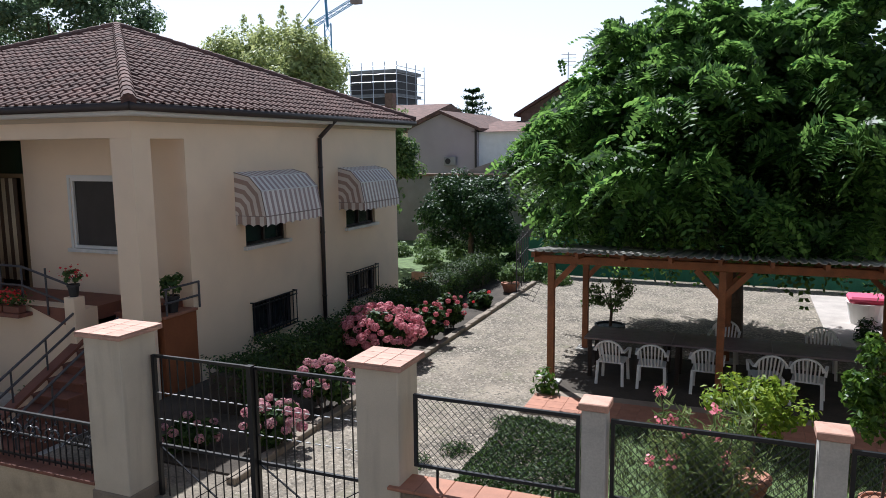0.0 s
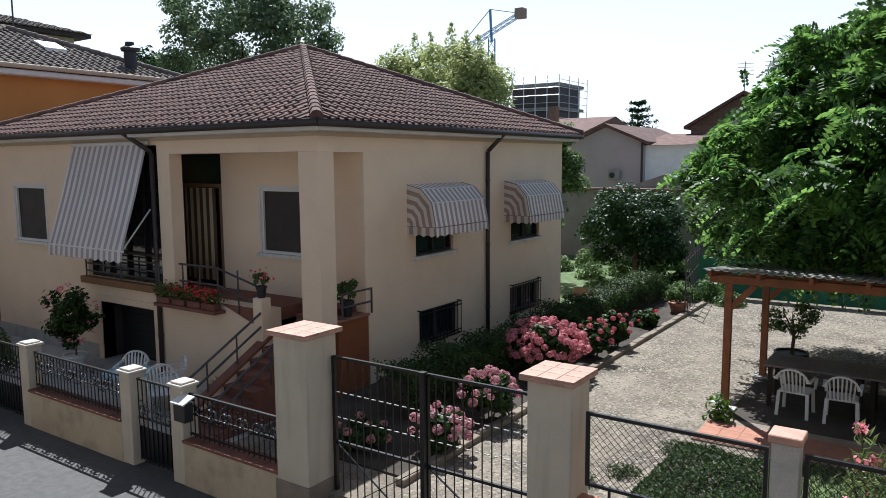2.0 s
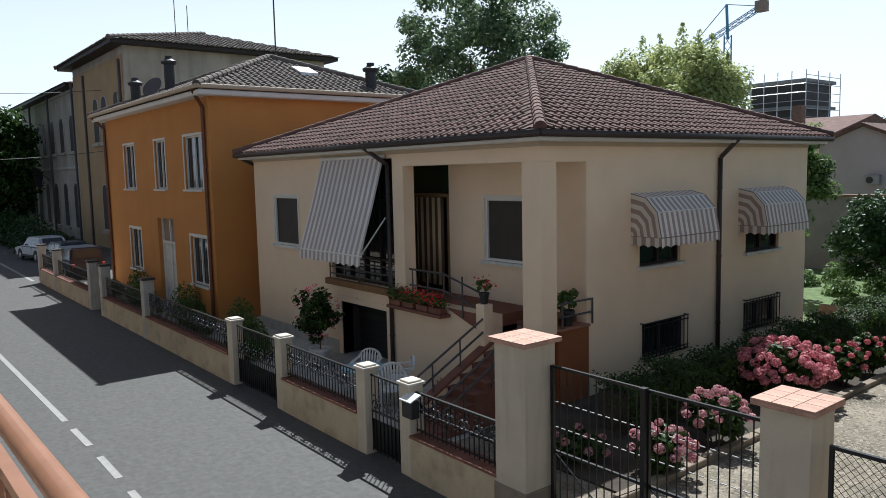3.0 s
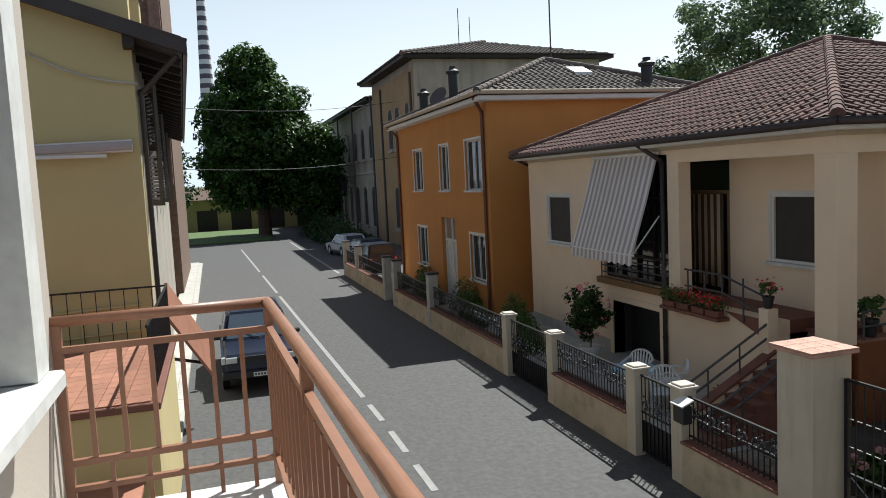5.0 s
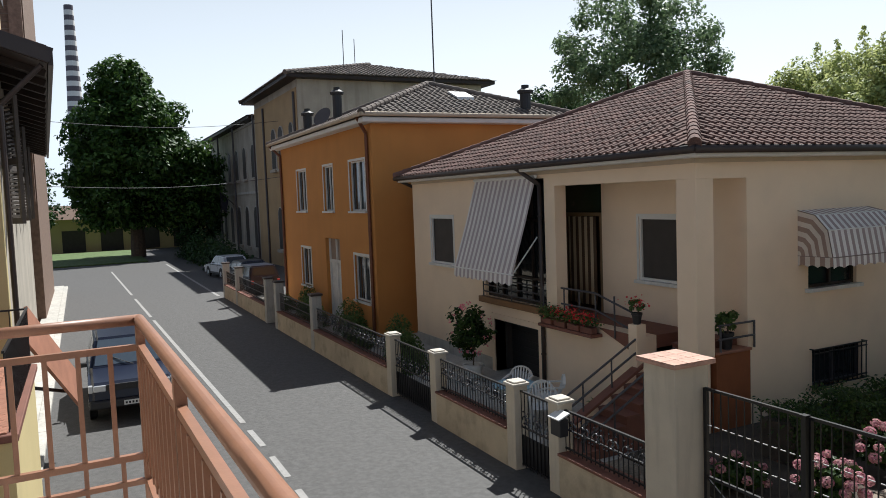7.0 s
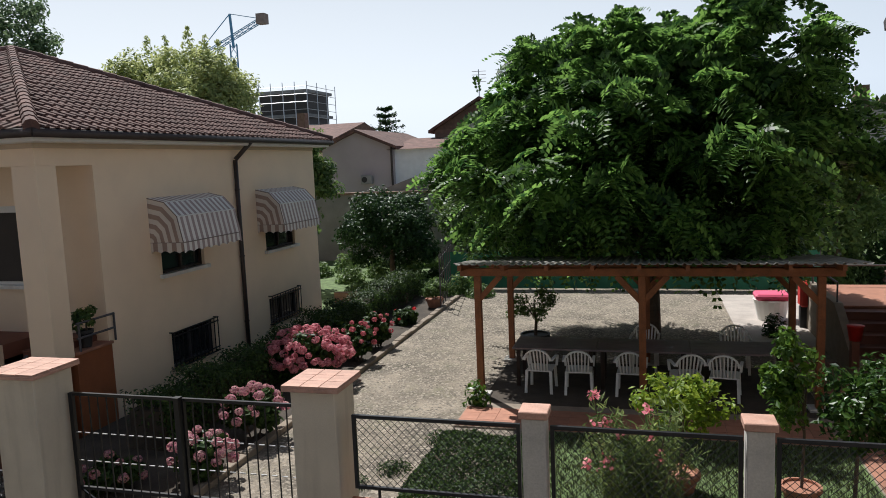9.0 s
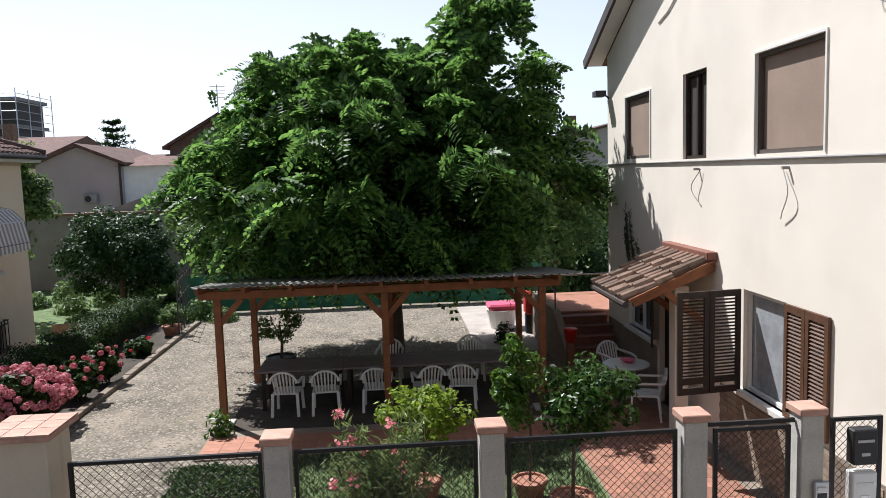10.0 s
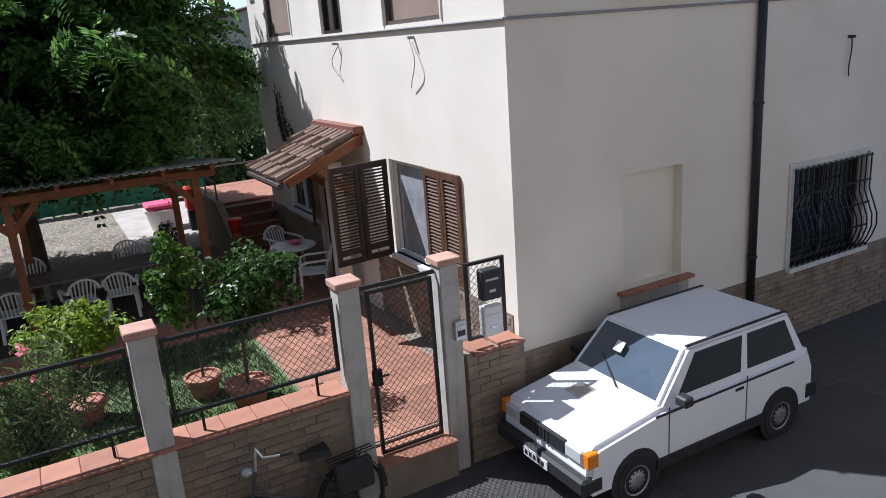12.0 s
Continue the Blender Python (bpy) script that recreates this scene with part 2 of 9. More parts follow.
M = dict(
    asphalt=mat("asphalt", (0.080, 0.077, 0.075), 0.75, var=0.24, scale=9, fine=120, bump=0.5, spots=0.35, spot_color=(0.058, 0.056, 0.054)),
    patch=mat("asphalt_patch", (0.072, 0.07, 0.069), 0.9, var=0.15, scale=2, fine=120, bump=0.3),
    line=mat("road_paint", (0.30, 0.29, 0.28), 0.8, var=0.15, scale=8, fine=60, bump=0.1, spots=0.5, spot_color=(0.25, 0.24, 0.23)),
    gravel=mat("gravel", (0.195, 0.163, 0.125), 0.95, var=0.6, scale=1.3, fine=26, bump=1.0, spots=0.6, spot_color=(0.15, 0.145, 0.085)),
    # dark soil, its tone lowered further for the shade under the pergola
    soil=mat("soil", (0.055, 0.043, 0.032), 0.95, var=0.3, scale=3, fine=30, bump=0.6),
    grass=mat("lawn", (0.10, 0.15, 0.05), 0.9, var=0.4, scale=4, fine=80, bump=0.6),
    concrete=mat("concrete", (0.47, 0.45, 0.41), 0.9, var=0.15, scale=3, fine=60, bump=0.2, spots=0.4, spot_color=(0.24, 0.23, 0.20), streak=0.5),
    cream=mat("cream_stucco", (0.86, 0.68, 0.495), 0.9, var=0.05, scale=0.8, fine=110, bump=0.12, spots=0.12, spot_color=(0.55, 0.45, 0.34)),
    pillar=mat("pillar_stucco", (0.57, 0.50, 0.395), 0.9, var=0.09, scale=2, fine=110, bump=0.2, spots=0.28, spot_color=(0.30, 0.26, 0.2), streak=0.2),
    beige=mat("beige_cornice", (0.52, 0.42, 0.31), 0.9, var=0.05, bump=0.08),
    white=mat("white_paint", (0.72, 0.70, 0.66), 0.7, var=0.05, bump=0.05),
    orange=mat("orange_stucco", (0.54, 0.235, 0.062), 0.9, var=0.07, scale=0.7, fine=90, bump=0.12, spots=0.2, spot_color=(0.42, 0.19, 0.06), streak=0.2),
    yellow=mat("yellow_stucco", (0.54, 0.44, 0.22), 0.9, var=0.06, scale=0.8, fine=90, bump=0.12, spots=0.2, spot_color=(0.5, 0.42, 0.24), streak=0.2),
    offwhite=mat("offwhite_stucco", (0.80, 0.735, 0.64), 0.9, var=0.08, scale=0.6, fine=110, bump=0.07, spots=0.32, spot_color=(0.66, 0.58, 0.47)),
    villa=mat("old_villa_plaster", (0.40, 0.36, 0.30), 0.95, var=0.2, scale=0.7, fine=60, bump=0.2, spots=0.6, spot_color=(0.25, 0.215, 0.17), streak=0.5),
    ochre=mat("old_ochre_plaster", (0.40, 0.28, 0.15), 0.95, var=0.12, scale=0.7, fine=60, bump=0.2, spots=0.4, spot_color=(0.38, 0.27, 0.16)),
    rooftile=mat("dark_clay_tile", (0.135, 0.072, 0.058), 0.9, var=0.4, scale=3, fine=50, bump=0.3, per_object=0.22, spots=0.35, spot_color=(0.085, 0.07, 0.065)),
    oldroof=mat("old_grey_clay_tile", (0.135, 0.108, 0.092), 0.9, var=0.3, scale=2, fine=40, bump=0.3, per_object=0.22, spots=0.5, spot_color=(0.075, 0.068, 0.062)),
    # paler than the black iron: the scrolls' highlights put into the colour
    scroll=mat("black_iron_highlight", (0.13, 0.13, 0.14), 0.22, 0.85, var=0.3, bump=0.05),
    tabletop=mat("weathered_grey_board", (0.20, 0.16, 0.165), 0.28, var=0.2, scale=4, fine=50, bump=0.1),
    coppi=mat("warm_clay_tile", (0.17, 0.108, 0.078), 0.9, var=0.25, scale=5, fine=50, bump=0.3, per_object=0.4, spots=0.75, spot_color=(0.09, 0.075, 0.05)),
    terracotta=mat("terracotta_tile", (0.345, 0.155, 0.097), 0.75, var=0.14, scale=5, fine=60, bump=0.12, per_object=0.14, spots=0.2, spot_color=(0.36, 0.17, 0.11)),
    # terracotta lowered in tone: the tree's shade on the terrace, put into the colour
    shadetile=mat("terrace_tile_in_shade", (0.30, 0.142, 0.092), 0.8, var=0.2, scale=4, fine=60, bump=0.12, per_object=0.2, spots=0.4, spot_color=(0.23, 0.12, 0.085)),
    redtile=mat("dark_red_step_tile", (0.19, 0.075, 0.05), 0.7, var=0.15, bump=0.1, per_object=0.12),
    iron=mat("black_iron", (0.012, 0.012, 0.014), 0.38, var=0.2, bump=0.05, spec=0.4),
    greyiron=mat("grey_painted_rail", (0.07, 0.065, 0.07), 0.5, var=0.1, bump=0.03),
    pipe=mat("dark_brown_pipe", (0.045, 0.032, 0.028), 0.5, var=0.15, bump=0.03),
    copper=mat("copper_pipe", (0.16, 0.06, 0.03), 0.5, 0.2, var=0.15, bump=0.03),
    balrail=mat("brown_painted_rail", (0.275, 0.132, 0.078), 0.45, var=0.1, scale=12, fine=120, bump=0.04, spots=0.15, spot_color=(0.22, 0.12, 0.08)),
    wood=mat("pergola_wood", (0.24, 0.085, 0.03), 0.6, var=0.25, scale=6, fine=60, bump=0.15),
    # dark wood, lowered further for the open shutter's shaded face
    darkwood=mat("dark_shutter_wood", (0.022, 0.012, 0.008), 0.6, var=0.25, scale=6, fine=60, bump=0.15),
    netpane=mat("curtained_pane", (0.30, 0.315, 0.33), 0.15, var=0.2, scale=6, bump=0.0),
    # lighter copy of the shutter wood, with sunlight put into its colour
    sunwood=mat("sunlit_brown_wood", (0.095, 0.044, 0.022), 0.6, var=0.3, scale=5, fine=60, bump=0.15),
    greywood=mat("old_grey_shutter", (0.085, 0.07, 0.06), 0.8, var=0.2, bump=0.1),
    marble=mat("marble_sill", (0.66, 0.65, 0.62), 0.5, var=0.12, scale=4, fine=20, bump=0.02, spots=0.2, spot_color=(0.5, 0.49, 0.47)),
    sheet=mat("corrugated_sheet", (0.42, 0.40, 0.37), 0.5, 0.3, var=0.15, bump=0.05, spots=0.4, spot_color=(0.16, 0.14, 0.12)),
    plastic=mat("white_plastic", (0.74, 0.74, 0.72), 0.4, var=0.05, bump=0.01),
    bluecloth=mat("pale_blue_cloth", (0.35, 0.52, 0.60), 0.9, var=0.1),
    greencloth=mat("green_shade_cloth", (0.025, 0.14, 0.085), 0.85, var=0.2, scale=2, fine=60, bump=0.1),
    roller=mat("roller_blind", (0.30, 0.22, 0.17), 0.8, var=0.12, scale=1.5, bump=0.05),
    screen=mat("dark_screen_and_shade", (0.05, 0.043, 0.038), 0.7, var=0.15, bump=0.03),
    glass=glass_mat("window_glass"),
    # windscreen only: the sky's reflection is put into this blue-grey tint
    carglass=glass_mat("sky_tinted_windscreen", (0.075, 0.098, 0.13)),
    carwhite=mat("white_car_paint", (0.82, 0.84, 0.88), 0.25, var=0.02, bump=0.0),
    carblue=mat("dark_blue_car_paint", (0.007, 0.011, 0.028), 0.28, var=0.05, bump=0.0),
    carsilver=mat("silver_car_paint", (0.45, 0.48, 0.52), 0.3, 0.3, var=0.03, bump=0.0),
    black=mat("black_plastic", (0.022, 0.022, 0.024), 0.55, var=0.1, bump=0.02),
    rubber=mat("tyre_rubber", (0.02, 0.02, 0.02), 0.85, var=0.1, bump=0.05),
    steel=mat("steel", (0.5, 0.5, 0.5), 0.35, 0.8, var=0.1, bump=0.02),
    brick=mat("pale_facing_brick", (0.245, 0.19, 0.14), 0.9, var=0.35, scale=3, fine=50, bump=0.3, per_object=0.14, spots=0.5, spot_color=(0.16, 0.125, 0.095)),
    mortar=mat("mortar", (0.245, 0.20, 0.155), 0.95, var=0.15, scale=4, bump=0.3),
    nook=mat("walled_window_plaster", (0.78, 0.73, 0.62), 0.9, var=0.06, scale=1.5, fine=90, bump=0.12),
    ownwall=mat("building_plaster", (0.48, 0.42, 0.36), 0.9, var=0.06, scale=0.8, fine=90, bump=0.12),
    oldbrick=mat("old_brick", (0.20, 0.13, 0.095), 0.95, var=0.25, scale=6, fine=60, bump=0.3, per_object=0.3),
    bark=mat("bark", (0.10, 0.075, 0.055), 0.95, var=0.3, scale=5, fine=40, bump=0.6),
    red=mat("red_plastic", (0.55, 0.03, 0.02), 0.45, var=0.08, bump=0.02),
    pinkp=mat("pink_plastic", (0.75, 0.12, 0.22), 0.45, var=0.08, bump=0.02),
    yellowp=mat("yellow_plastic", (0.75, 0.42, 0.02), 0.45, var=0.08, bump=0.02),
    amber=mat("amber_lens", (0.75, 0.22, 0.01), 0.2, var=0.03, bump=0.0),
    lens=mat("clear_lens", (0.7, 0.72, 0.74), 0.12, 0.3, var=0.03, bump=0.0),
    pinkstucco=mat("pinkish_stucco", (0.42, 0.36, 0.37), 0.9, var=0.08, scale=0.6, bump=0.1, spots=0.2, spot_color=(0.34, 0.29, 0.29)),
    whitewash=mat("whitewashed_wall", (0.82, 0.83, 0.84), 0.9, var=0.06, bump=0.1),
    blade=leaf_mat("lawn_blade", (0.028, 0.042, 0.014), (0.10, 0.115, 0.045), 0.6, 0.25),
    greywall=mat("grey_old_wall", (0.25, 0.245, 0.23), 0.95, var=0.2, scale=1, bump=0.2, spots=0.4, spot_color=(0.2, 0.19, 0.17)),
    darkband=mat("dark_band_paint", (0.11, 0.095, 0.11), 0.8),
    captile=mat("pale_cap_tile", (0.47, 0.27, 0.20), 0.7, var=0.18, scale=6, fine=60, bump=0.12, per_object=0.1, spots=0.3, spot_color=(0.55, 0.40, 0.33)),
    lowwall=mat("stained_street_wall", (0.52, 0.43, 0.305), 0.92, var=0.14, scale=1.6, fine=70, bump=0.2, spots=0.6, spot_color=(0.27, 0.215, 0.15)),
    postcap=mat("pale_post_cap", (0.56, 0.51, 0.44), 0.85, var=0.15, scale=6, fine=70, bump=0.1),
    rosebloom=leaf_mat("rose_bloom", (0.42, 0.07, 0.09), (0.66, 0.26, 0.26), 0.7, 0.2),
    cable=mat("pale_grey_cable", (0.30, 0.29, 0.28), 0.7, var=0.15, bump=0.03),
    chestnut=leaf_mat("chestnut_leaf", (0.014, 0.042, 0.010), (0.075, 0.15, 0.028), 0.45, 0.2),
    crane=mat("blue_crane_paint", (0.10, 0.28, 0.42), 0.5, var=0.1, bump=0.0),
    curtain=stripe_mat("striped_curtain", (0.52, 0.42, 0.28), (0.10, 0.06, 0.035), 0, 0.22),
    awn_grey=stripe_mat("grey_white_awning_cloth", (0.74, 0.70, 0.66), (0.42, 0.36, 0.355), 0, 0.21),
    awn_warm=stripe_mat("rust_white_awning_cloth", (0.78, 0.74, 0.70), (0.38, 0.30, 0.285), 1, 0.17),
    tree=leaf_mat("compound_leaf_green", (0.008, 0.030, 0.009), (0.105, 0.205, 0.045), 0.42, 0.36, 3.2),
    hedge=leaf_mat("hedge_leaf", (0.012, 0.032, 0.009), (0.055, 0.098, 0.018), 0.5, 0.2),
    dark=leaf_mat("dark_leaf", (0.012, 0.034, 0.011), (0.034, 0.078, 0.02), 0.45, 0.2),
    lemon=leaf_mat("citrus_leaf", (0.018, 0.055, 0.010), (0.11, 0.20, 0.025), 0.35, 0.25),
    citrusdark=leaf_mat("dark_citrus_leaf", (0.010, 0.034, 0.008), (0.055, 0.115, 0.018), 0.33, 0.25),
    limeleaf=leaf_mat("lime_green_leaf", (0.08, 0.15, 0.015), (0.26, 0.34, 0.04)),
    poplar=leaf_mat("pale_leaf", (0.22, 0.27, 0.11), (0.42, 0.46, 0.20)),
    birch=leaf_mat("grey_green_leaf", (0.055, 0.10, 0.05), (0.14, 0.20, 0.10)),
    shrub=leaf_mat("shrub_leaf", (0.05, 0.10, 0.03), (0.13, 0.20, 0.06)),
    oleander=leaf_mat("oleander_leaf", (0.07, 0.12, 0.04), (0.22, 0.28, 0.10), 0.45, 0.25),
    bloom=leaf_mat("pink_bloom", (0.44, 0.11, 0.14), (0.70, 0.34, 0.35), 0.7, 0.2),
    mauve=leaf_mat("mauve_bloom", (0.40, 0.14, 0.21), (0.60, 0.40, 0.36), 0.7, 0.25),
    redbloom=leaf_mat("red_bloom", (0.60, 0.03, 0.03), (0.75, 0.10, 0.08), 0.7, 0.25),
    pinkbloom=leaf_mat("oleander_bloom", (0.75, 0.20, 0.25), (0.85, 0.36, 0.38), 0.7, 0.25),
)

# ---- builders ----


def box(bm, x0, x1, y0, y1, z0, z1, bevel=0.0):
    r = bmesh.ops.create_cube(bm, size=1.0, matrix=Matrix.Translation(((x0 + x1) / 2, (y0 + y1) / 2, (z0 + z1) / 2)) @ Matrix.Diagonal((abs(x1 - x0), abs(y1 - y0), abs(z1 - z0), 1)))
    if bevel:
        es = list({e for v in r["verts"] for e in v.link_edges})
        bmesh.ops.bevel(bm, geom=es, offset=bevel, segments=1, affect='EDGES')
    return bm


def rod(bm, a, b, r, seg=8, r2=None):
    a, b = Vector(a), Vector(b)
    d = b - a
    m = Matrix.Translation((a + b) / 2) @ d.to_track_quat("Z", "Y").to_matrix().to_4x4()
    bmesh.ops.create_cone(bm, cap_ends=True, segments=seg, radius1=r, radius2=r if r2 is None else r2, depth=d.length, matrix=m)
    return bm


def bar(bm, a, b, w, h=None, up=(0, 0, 1)):
    """A square bar from a to b."""
    a, b = Vector(a), Vector(b)
    d = (b - a)
    z = d.normalized()
    u = Vector(up)
    if abs(z.dot(u)) > 0.95:
        u = Vector((0, 1, 0))
    x = u.cross(z).normalized()
    y = z.cross(x)
    m = Matrix((x, y, z)).transposed().to_4x4()
    m.translation = (a + b) / 2
    bmesh.ops.create_cube(bm, size=1, matrix=m @ Matrix.Diagonal((w, h or w, d.length, 1)))
    return bm


def lathe(bm, prof, seg=20, at=(0, 0, 0)):
    """A turned body from (radius, height) pairs."""
    rings = []
    for r, z in prof:
        rings.append([bm.verts.new((at[0] + r * math.cos(2 * math.pi * i / seg), at[1] + r * math.sin(2 * math.pi * i / seg), at[2] + z)) for i in range(seg)])
    for a, b in zip(rings, rings[1:]):
        for i in range(seg):
            bm.faces.new((a[i], a[(i + 1) % seg], b[(i + 1) % seg], b[i]))
    bm.faces.new(rings[0][::-1])
    bm.faces.new(rings[-1])
    return bm


def prism(bm, pts, axis, a, b):
    """A flat outline pulled along an axis from a to b; pts are the two other coordinates in order."""
    def place(p, v):
        q = list(p)
        q.insert(axis, v)
        return bm.verts.new(q)
    r0, r1 = [place(p, a) for p in pts], [place(p, b) for p in pts]
    n = len(pts)
    bm.faces.new(r0)
    bm.faces.new(r1[::-1])
    for i in range(n):
        bm.faces.new((r0[(i + 1) % n], r0[i], r1[i], r1[(i + 1) % n]))
    bmesh.ops.recalc_face_normals(bm, faces=bm.faces[:])
    return bm


def part(name, bm, material, parent=None, label="", smooth=False):
    me = bpy.data.meshes.new(name)
    if smooth:
        for f in bm.faces:
            f.smooth = True
    bm.to_mesh(me)
    bm.free()
    me.materials.append(material)
    ob = new(name, me)
    if parent is not None:
        ob.parent = parent
    if label:
        ob["label"] = label
    return ob


def thing(name, at=(0, 0, 0), label="", category="", group="", kind="", turn=0.0):
    ob = new(name)
    ob.matrix_world = pose(*at, 0, 0, turn)
    ob.empty_display_size = 0.1
    return tagged(ob, label, category, group, kind)


def nb():
    return bmesh.new()


def piece(name, me, parent, m):
    ob = new(name, me)
    ob.parent = parent
    ob.matrix_local = m
    return ob


def mesh_of(bm, material, smooth=False):
    me = bpy.data.meshes.new("piece")
    if smooth:
        for f in bm.faces:
            f.smooth = True
    bm.to_mesh(me)
    bm.free()
    me.materials.append(material)
    return me


def wall_with_holes(bm, axis, at, thick, u0, u1, z0, z1, holes):
    """An upright slab in the plane axis = at (axis 0: runs along y; 1: along x), reaching from at to at + thick, with rectangular holes (u0, u1, z0, z1)."""
    us = sorted({u0, u1, *[h[0] for h in holes], *[h[1] for h in holes]})
    zs = sorted({z0, z1, *[h[2] for h in holes], *[h[3] for h in holes]})
    def solid(i, j):
        if not (0 <= i < len(us) - 1 and 0 <= j < len(zs) - 1):
            return False
        u, z = (us[i] + us[i + 1]) / 2, (zs[j] + zs[j + 1]) / 2
        return not any(h[0] < u < h[1] and h[2] < z < h[3] for h in holes)
    cache = {}
    def vert(u, z, d):
        key = (round(u, 5), round(z, 5), d)
        if key not in cache:
            w = at + (thick if d else 0)
            cache[key] = bm.verts.new((w, u, z) if axis == 0 else (u, w, z))
        return cache[key]
    for i in range(len(us) - 1):
        for j in range(len(zs) - 1):
            if not solid(i, j):
                continue
            a, b, c, d = (us[i], zs[j]), (us[i + 1], zs[j]), (us[i + 1], zs[j + 1]), (us[i], zs[j + 1])
            for k in (0, 1):
                bm.faces.new([vert(*p, k) for p in (a, b, c, d)])
            for (p, q), (di, dj) in (((a, b), (0, -1)), ((b, c), (1, 0)), ((c, d), (0, 1)), ((d, a), (-1, 0))):
                if not solid(i + di, j + dj):
                    bm.faces.new((vert(*p, 0), vert(*q, 0), vert(*q, 1), vert(*p, 1)))
    bmesh.ops.recalc_face_normals(bm, faces=bm.faces[:])
    return bm


def quads(verts, faces, material, name, parent=None, label=""):
    me = bpy.data.meshes.new(name)
    me.from_pydata(verts, [], faces)
    me.materials.append(material)
    ob = new(name, me)
    if parent is not None:
        ob.parent = parent
    if label:
        ob["label"] = label
    return ob

ROAD = -0.25
YARD = 0.2


def leaves(name, pts, nrm, size, material, parent=None, label="", aspect=0.5, seed=1, droop=0.3):
    """Many single leaves: a bent four-sided blade at each point, its face near the given normal."""
    rng = np.random.default_rng(seed)
    n = len(pts)
    nrm = nrm + rng.normal(0, 0.55, (n, 3))
    nrm /= np.linalg.norm(nrm, axis=1)[:, None] + 1e-9
    t = rng.normal(0, 1, (n, 3))
    t[:, 2] -= droop
    t -= (t * nrm).sum(1)[:, None] * nrm
    t /= np.linalg.norm(t, axis=1)[:, None] + 1e-9
    s = np.cross(nrm, t)
    ln = size * rng.uniform(0.65, 1.25, n)[:, None]
    w = ln * aspect * 0.5
    a, c = pts - t * ln * 0.5, pts + t * ln * 0.5 - nrm * ln * 0.12
    b, d = pts + s * w, pts - s * w
    v = np.stack([a, b, c, d], 1).reshape(-1, 3)
    f = np.arange(4 * n).reshape(-1, 4)
    return quads(v.tolist(), f.tolist(), material, name, parent, label)


def clump_points(centers, radii, per, seed, squash=0.8, shell=0.55):
    rng = np.random.default_rng(seed)
    P, N = [], []
    for c, r in zip(centers, radii):
        d = rng.normal(0, 1, (per, 3))
        d /= np.linalg.norm(d, axis=1)[:, None]
        rad = r * (shell + (1 - shell) * rng.random(per))[:, None] * rng.uniform(0.85, 1.15, (per, 1))
        p = d * rad
        p[:, 2] *= squash
        P.append(p + c)
        nn = d.copy()
        nn[:, 2] += 0.7
        N.append(nn)
    return np.concatenate(P), np.concatenate(N)


def crown_clumps(center, radii, n, r0, r1, seed, inner=0.35, zmin=None):
    rng = np.random.default_rng(seed)
    d = rng.normal(0, 1, (n, 3))
    d /= np.linalg.norm(d, axis=1)[:, None]
    c = d * (inner + (1 - inner) * rng.random((n, 1)) ** 0.6) * np.array(radii) + np.array(center)
    if zmin is not None:
        c[:, 2] = np.maximum(c[:, 2], zmin + rng.random(n) * 0.4)
    return c, rng.uniform(r0, r1, n)


# ---- ground, road and garden ----
gr = part("ground", box(nb(), -1800, 1800, -1800, 1800, -1.2, ROAD - 0.02), M["asphalt"])
tagged(gr, "grey asphalt ground reaching into the distance", "ground", kind="structure")
rd = part("road", box(nb(), -95, 40, -1.25, 6.75, ROAD - 0.3, ROAD), M["asphalt"])
tagged(rd, "worn grey asphalt street with faded lines", "road", kind="structure")
for x, w, y in ((7.2, 3.4, 4.4), (-4.0, 6.0, 5.2)):
    p = part("road_patch", box(nb(), x - w / 2, x + w / 2, y - 0.9, y + 0.9, ROAD, ROAD + 0.004), M["patch"])
    tagged(p, "darker repair patch in the asphalt street", "road patch", kind="structure")
for a, b in ((-62, -44), (-42, -34.4), (-33.3, -16.0), (-15.4, -14.2), (-13.5, -12.3), (-11.65, -10.5), (-9.8, -8.65), (-7.95, -6.8)):
    bm = nb()
    n = max(1, int((b - a) / 1.2))
    for k in range(n):
        u0, u1 = a + (b - a) * k / n, a + (b - a) * (k + 1) / n
        yl0, yl1 = (2.87 + 0.021 * min(0, u + 14) for u in (u0, u1))
        bar(bm, (u0, yl0, ROAD + 0.003), (u1, yl1, ROAD + 0.003), 0.12, 0.006)
    tagged(part("road_line", bm, M["line"]), "faded white line painted on the asphalt street", "road marking", group="road lines", kind="structure")
bm = nb()
box(bm, -66, -40, 6.2, 6.35, ROAD + 0.002, ROAD + 0.006)
tagged(part("road_line", bm, M["line"]), "white edge line painted on the asphalt street", "road marking", group="road lines", kind="structure")
bm = nb()
for k in range(24):
    box(bm, -3.4 - 2.0 * (k + 1), -3.4 - 2.0 * k - 0.01, -1.25, -1.02, ROAD - 0.1, ROAD + 0.12, 0.012)
tagged(part("kerb", bm, M["concrete"]), "pale stone kerb along the street", "kerb", kind="structure")
pv = part("pavement", box(nb(), -52, 10, -1.9, -1.25, ROAD - 0.1, ROAD + 0.115), M["concrete"])
tagged(pv, "narrow concrete pavement beside the street", "pavement", kind="structure")

# the garden behind the fences: one sheet of gravel with a lawn strip, a bed and tiled paths on it
gd = part("garden_ground", box(nb(), -9.0, 40, 6.75, 60, ROAD - 0.3, YARD), M["gravel"])
tagged(gd, "pale gravel garden yard with dry weeds", "gravel yard", kind="structure")
cy = part("courtyard", box(nb(), -36, -9.0, 6.75, 60, ROAD - 0.3, -0.02), M["concrete"])
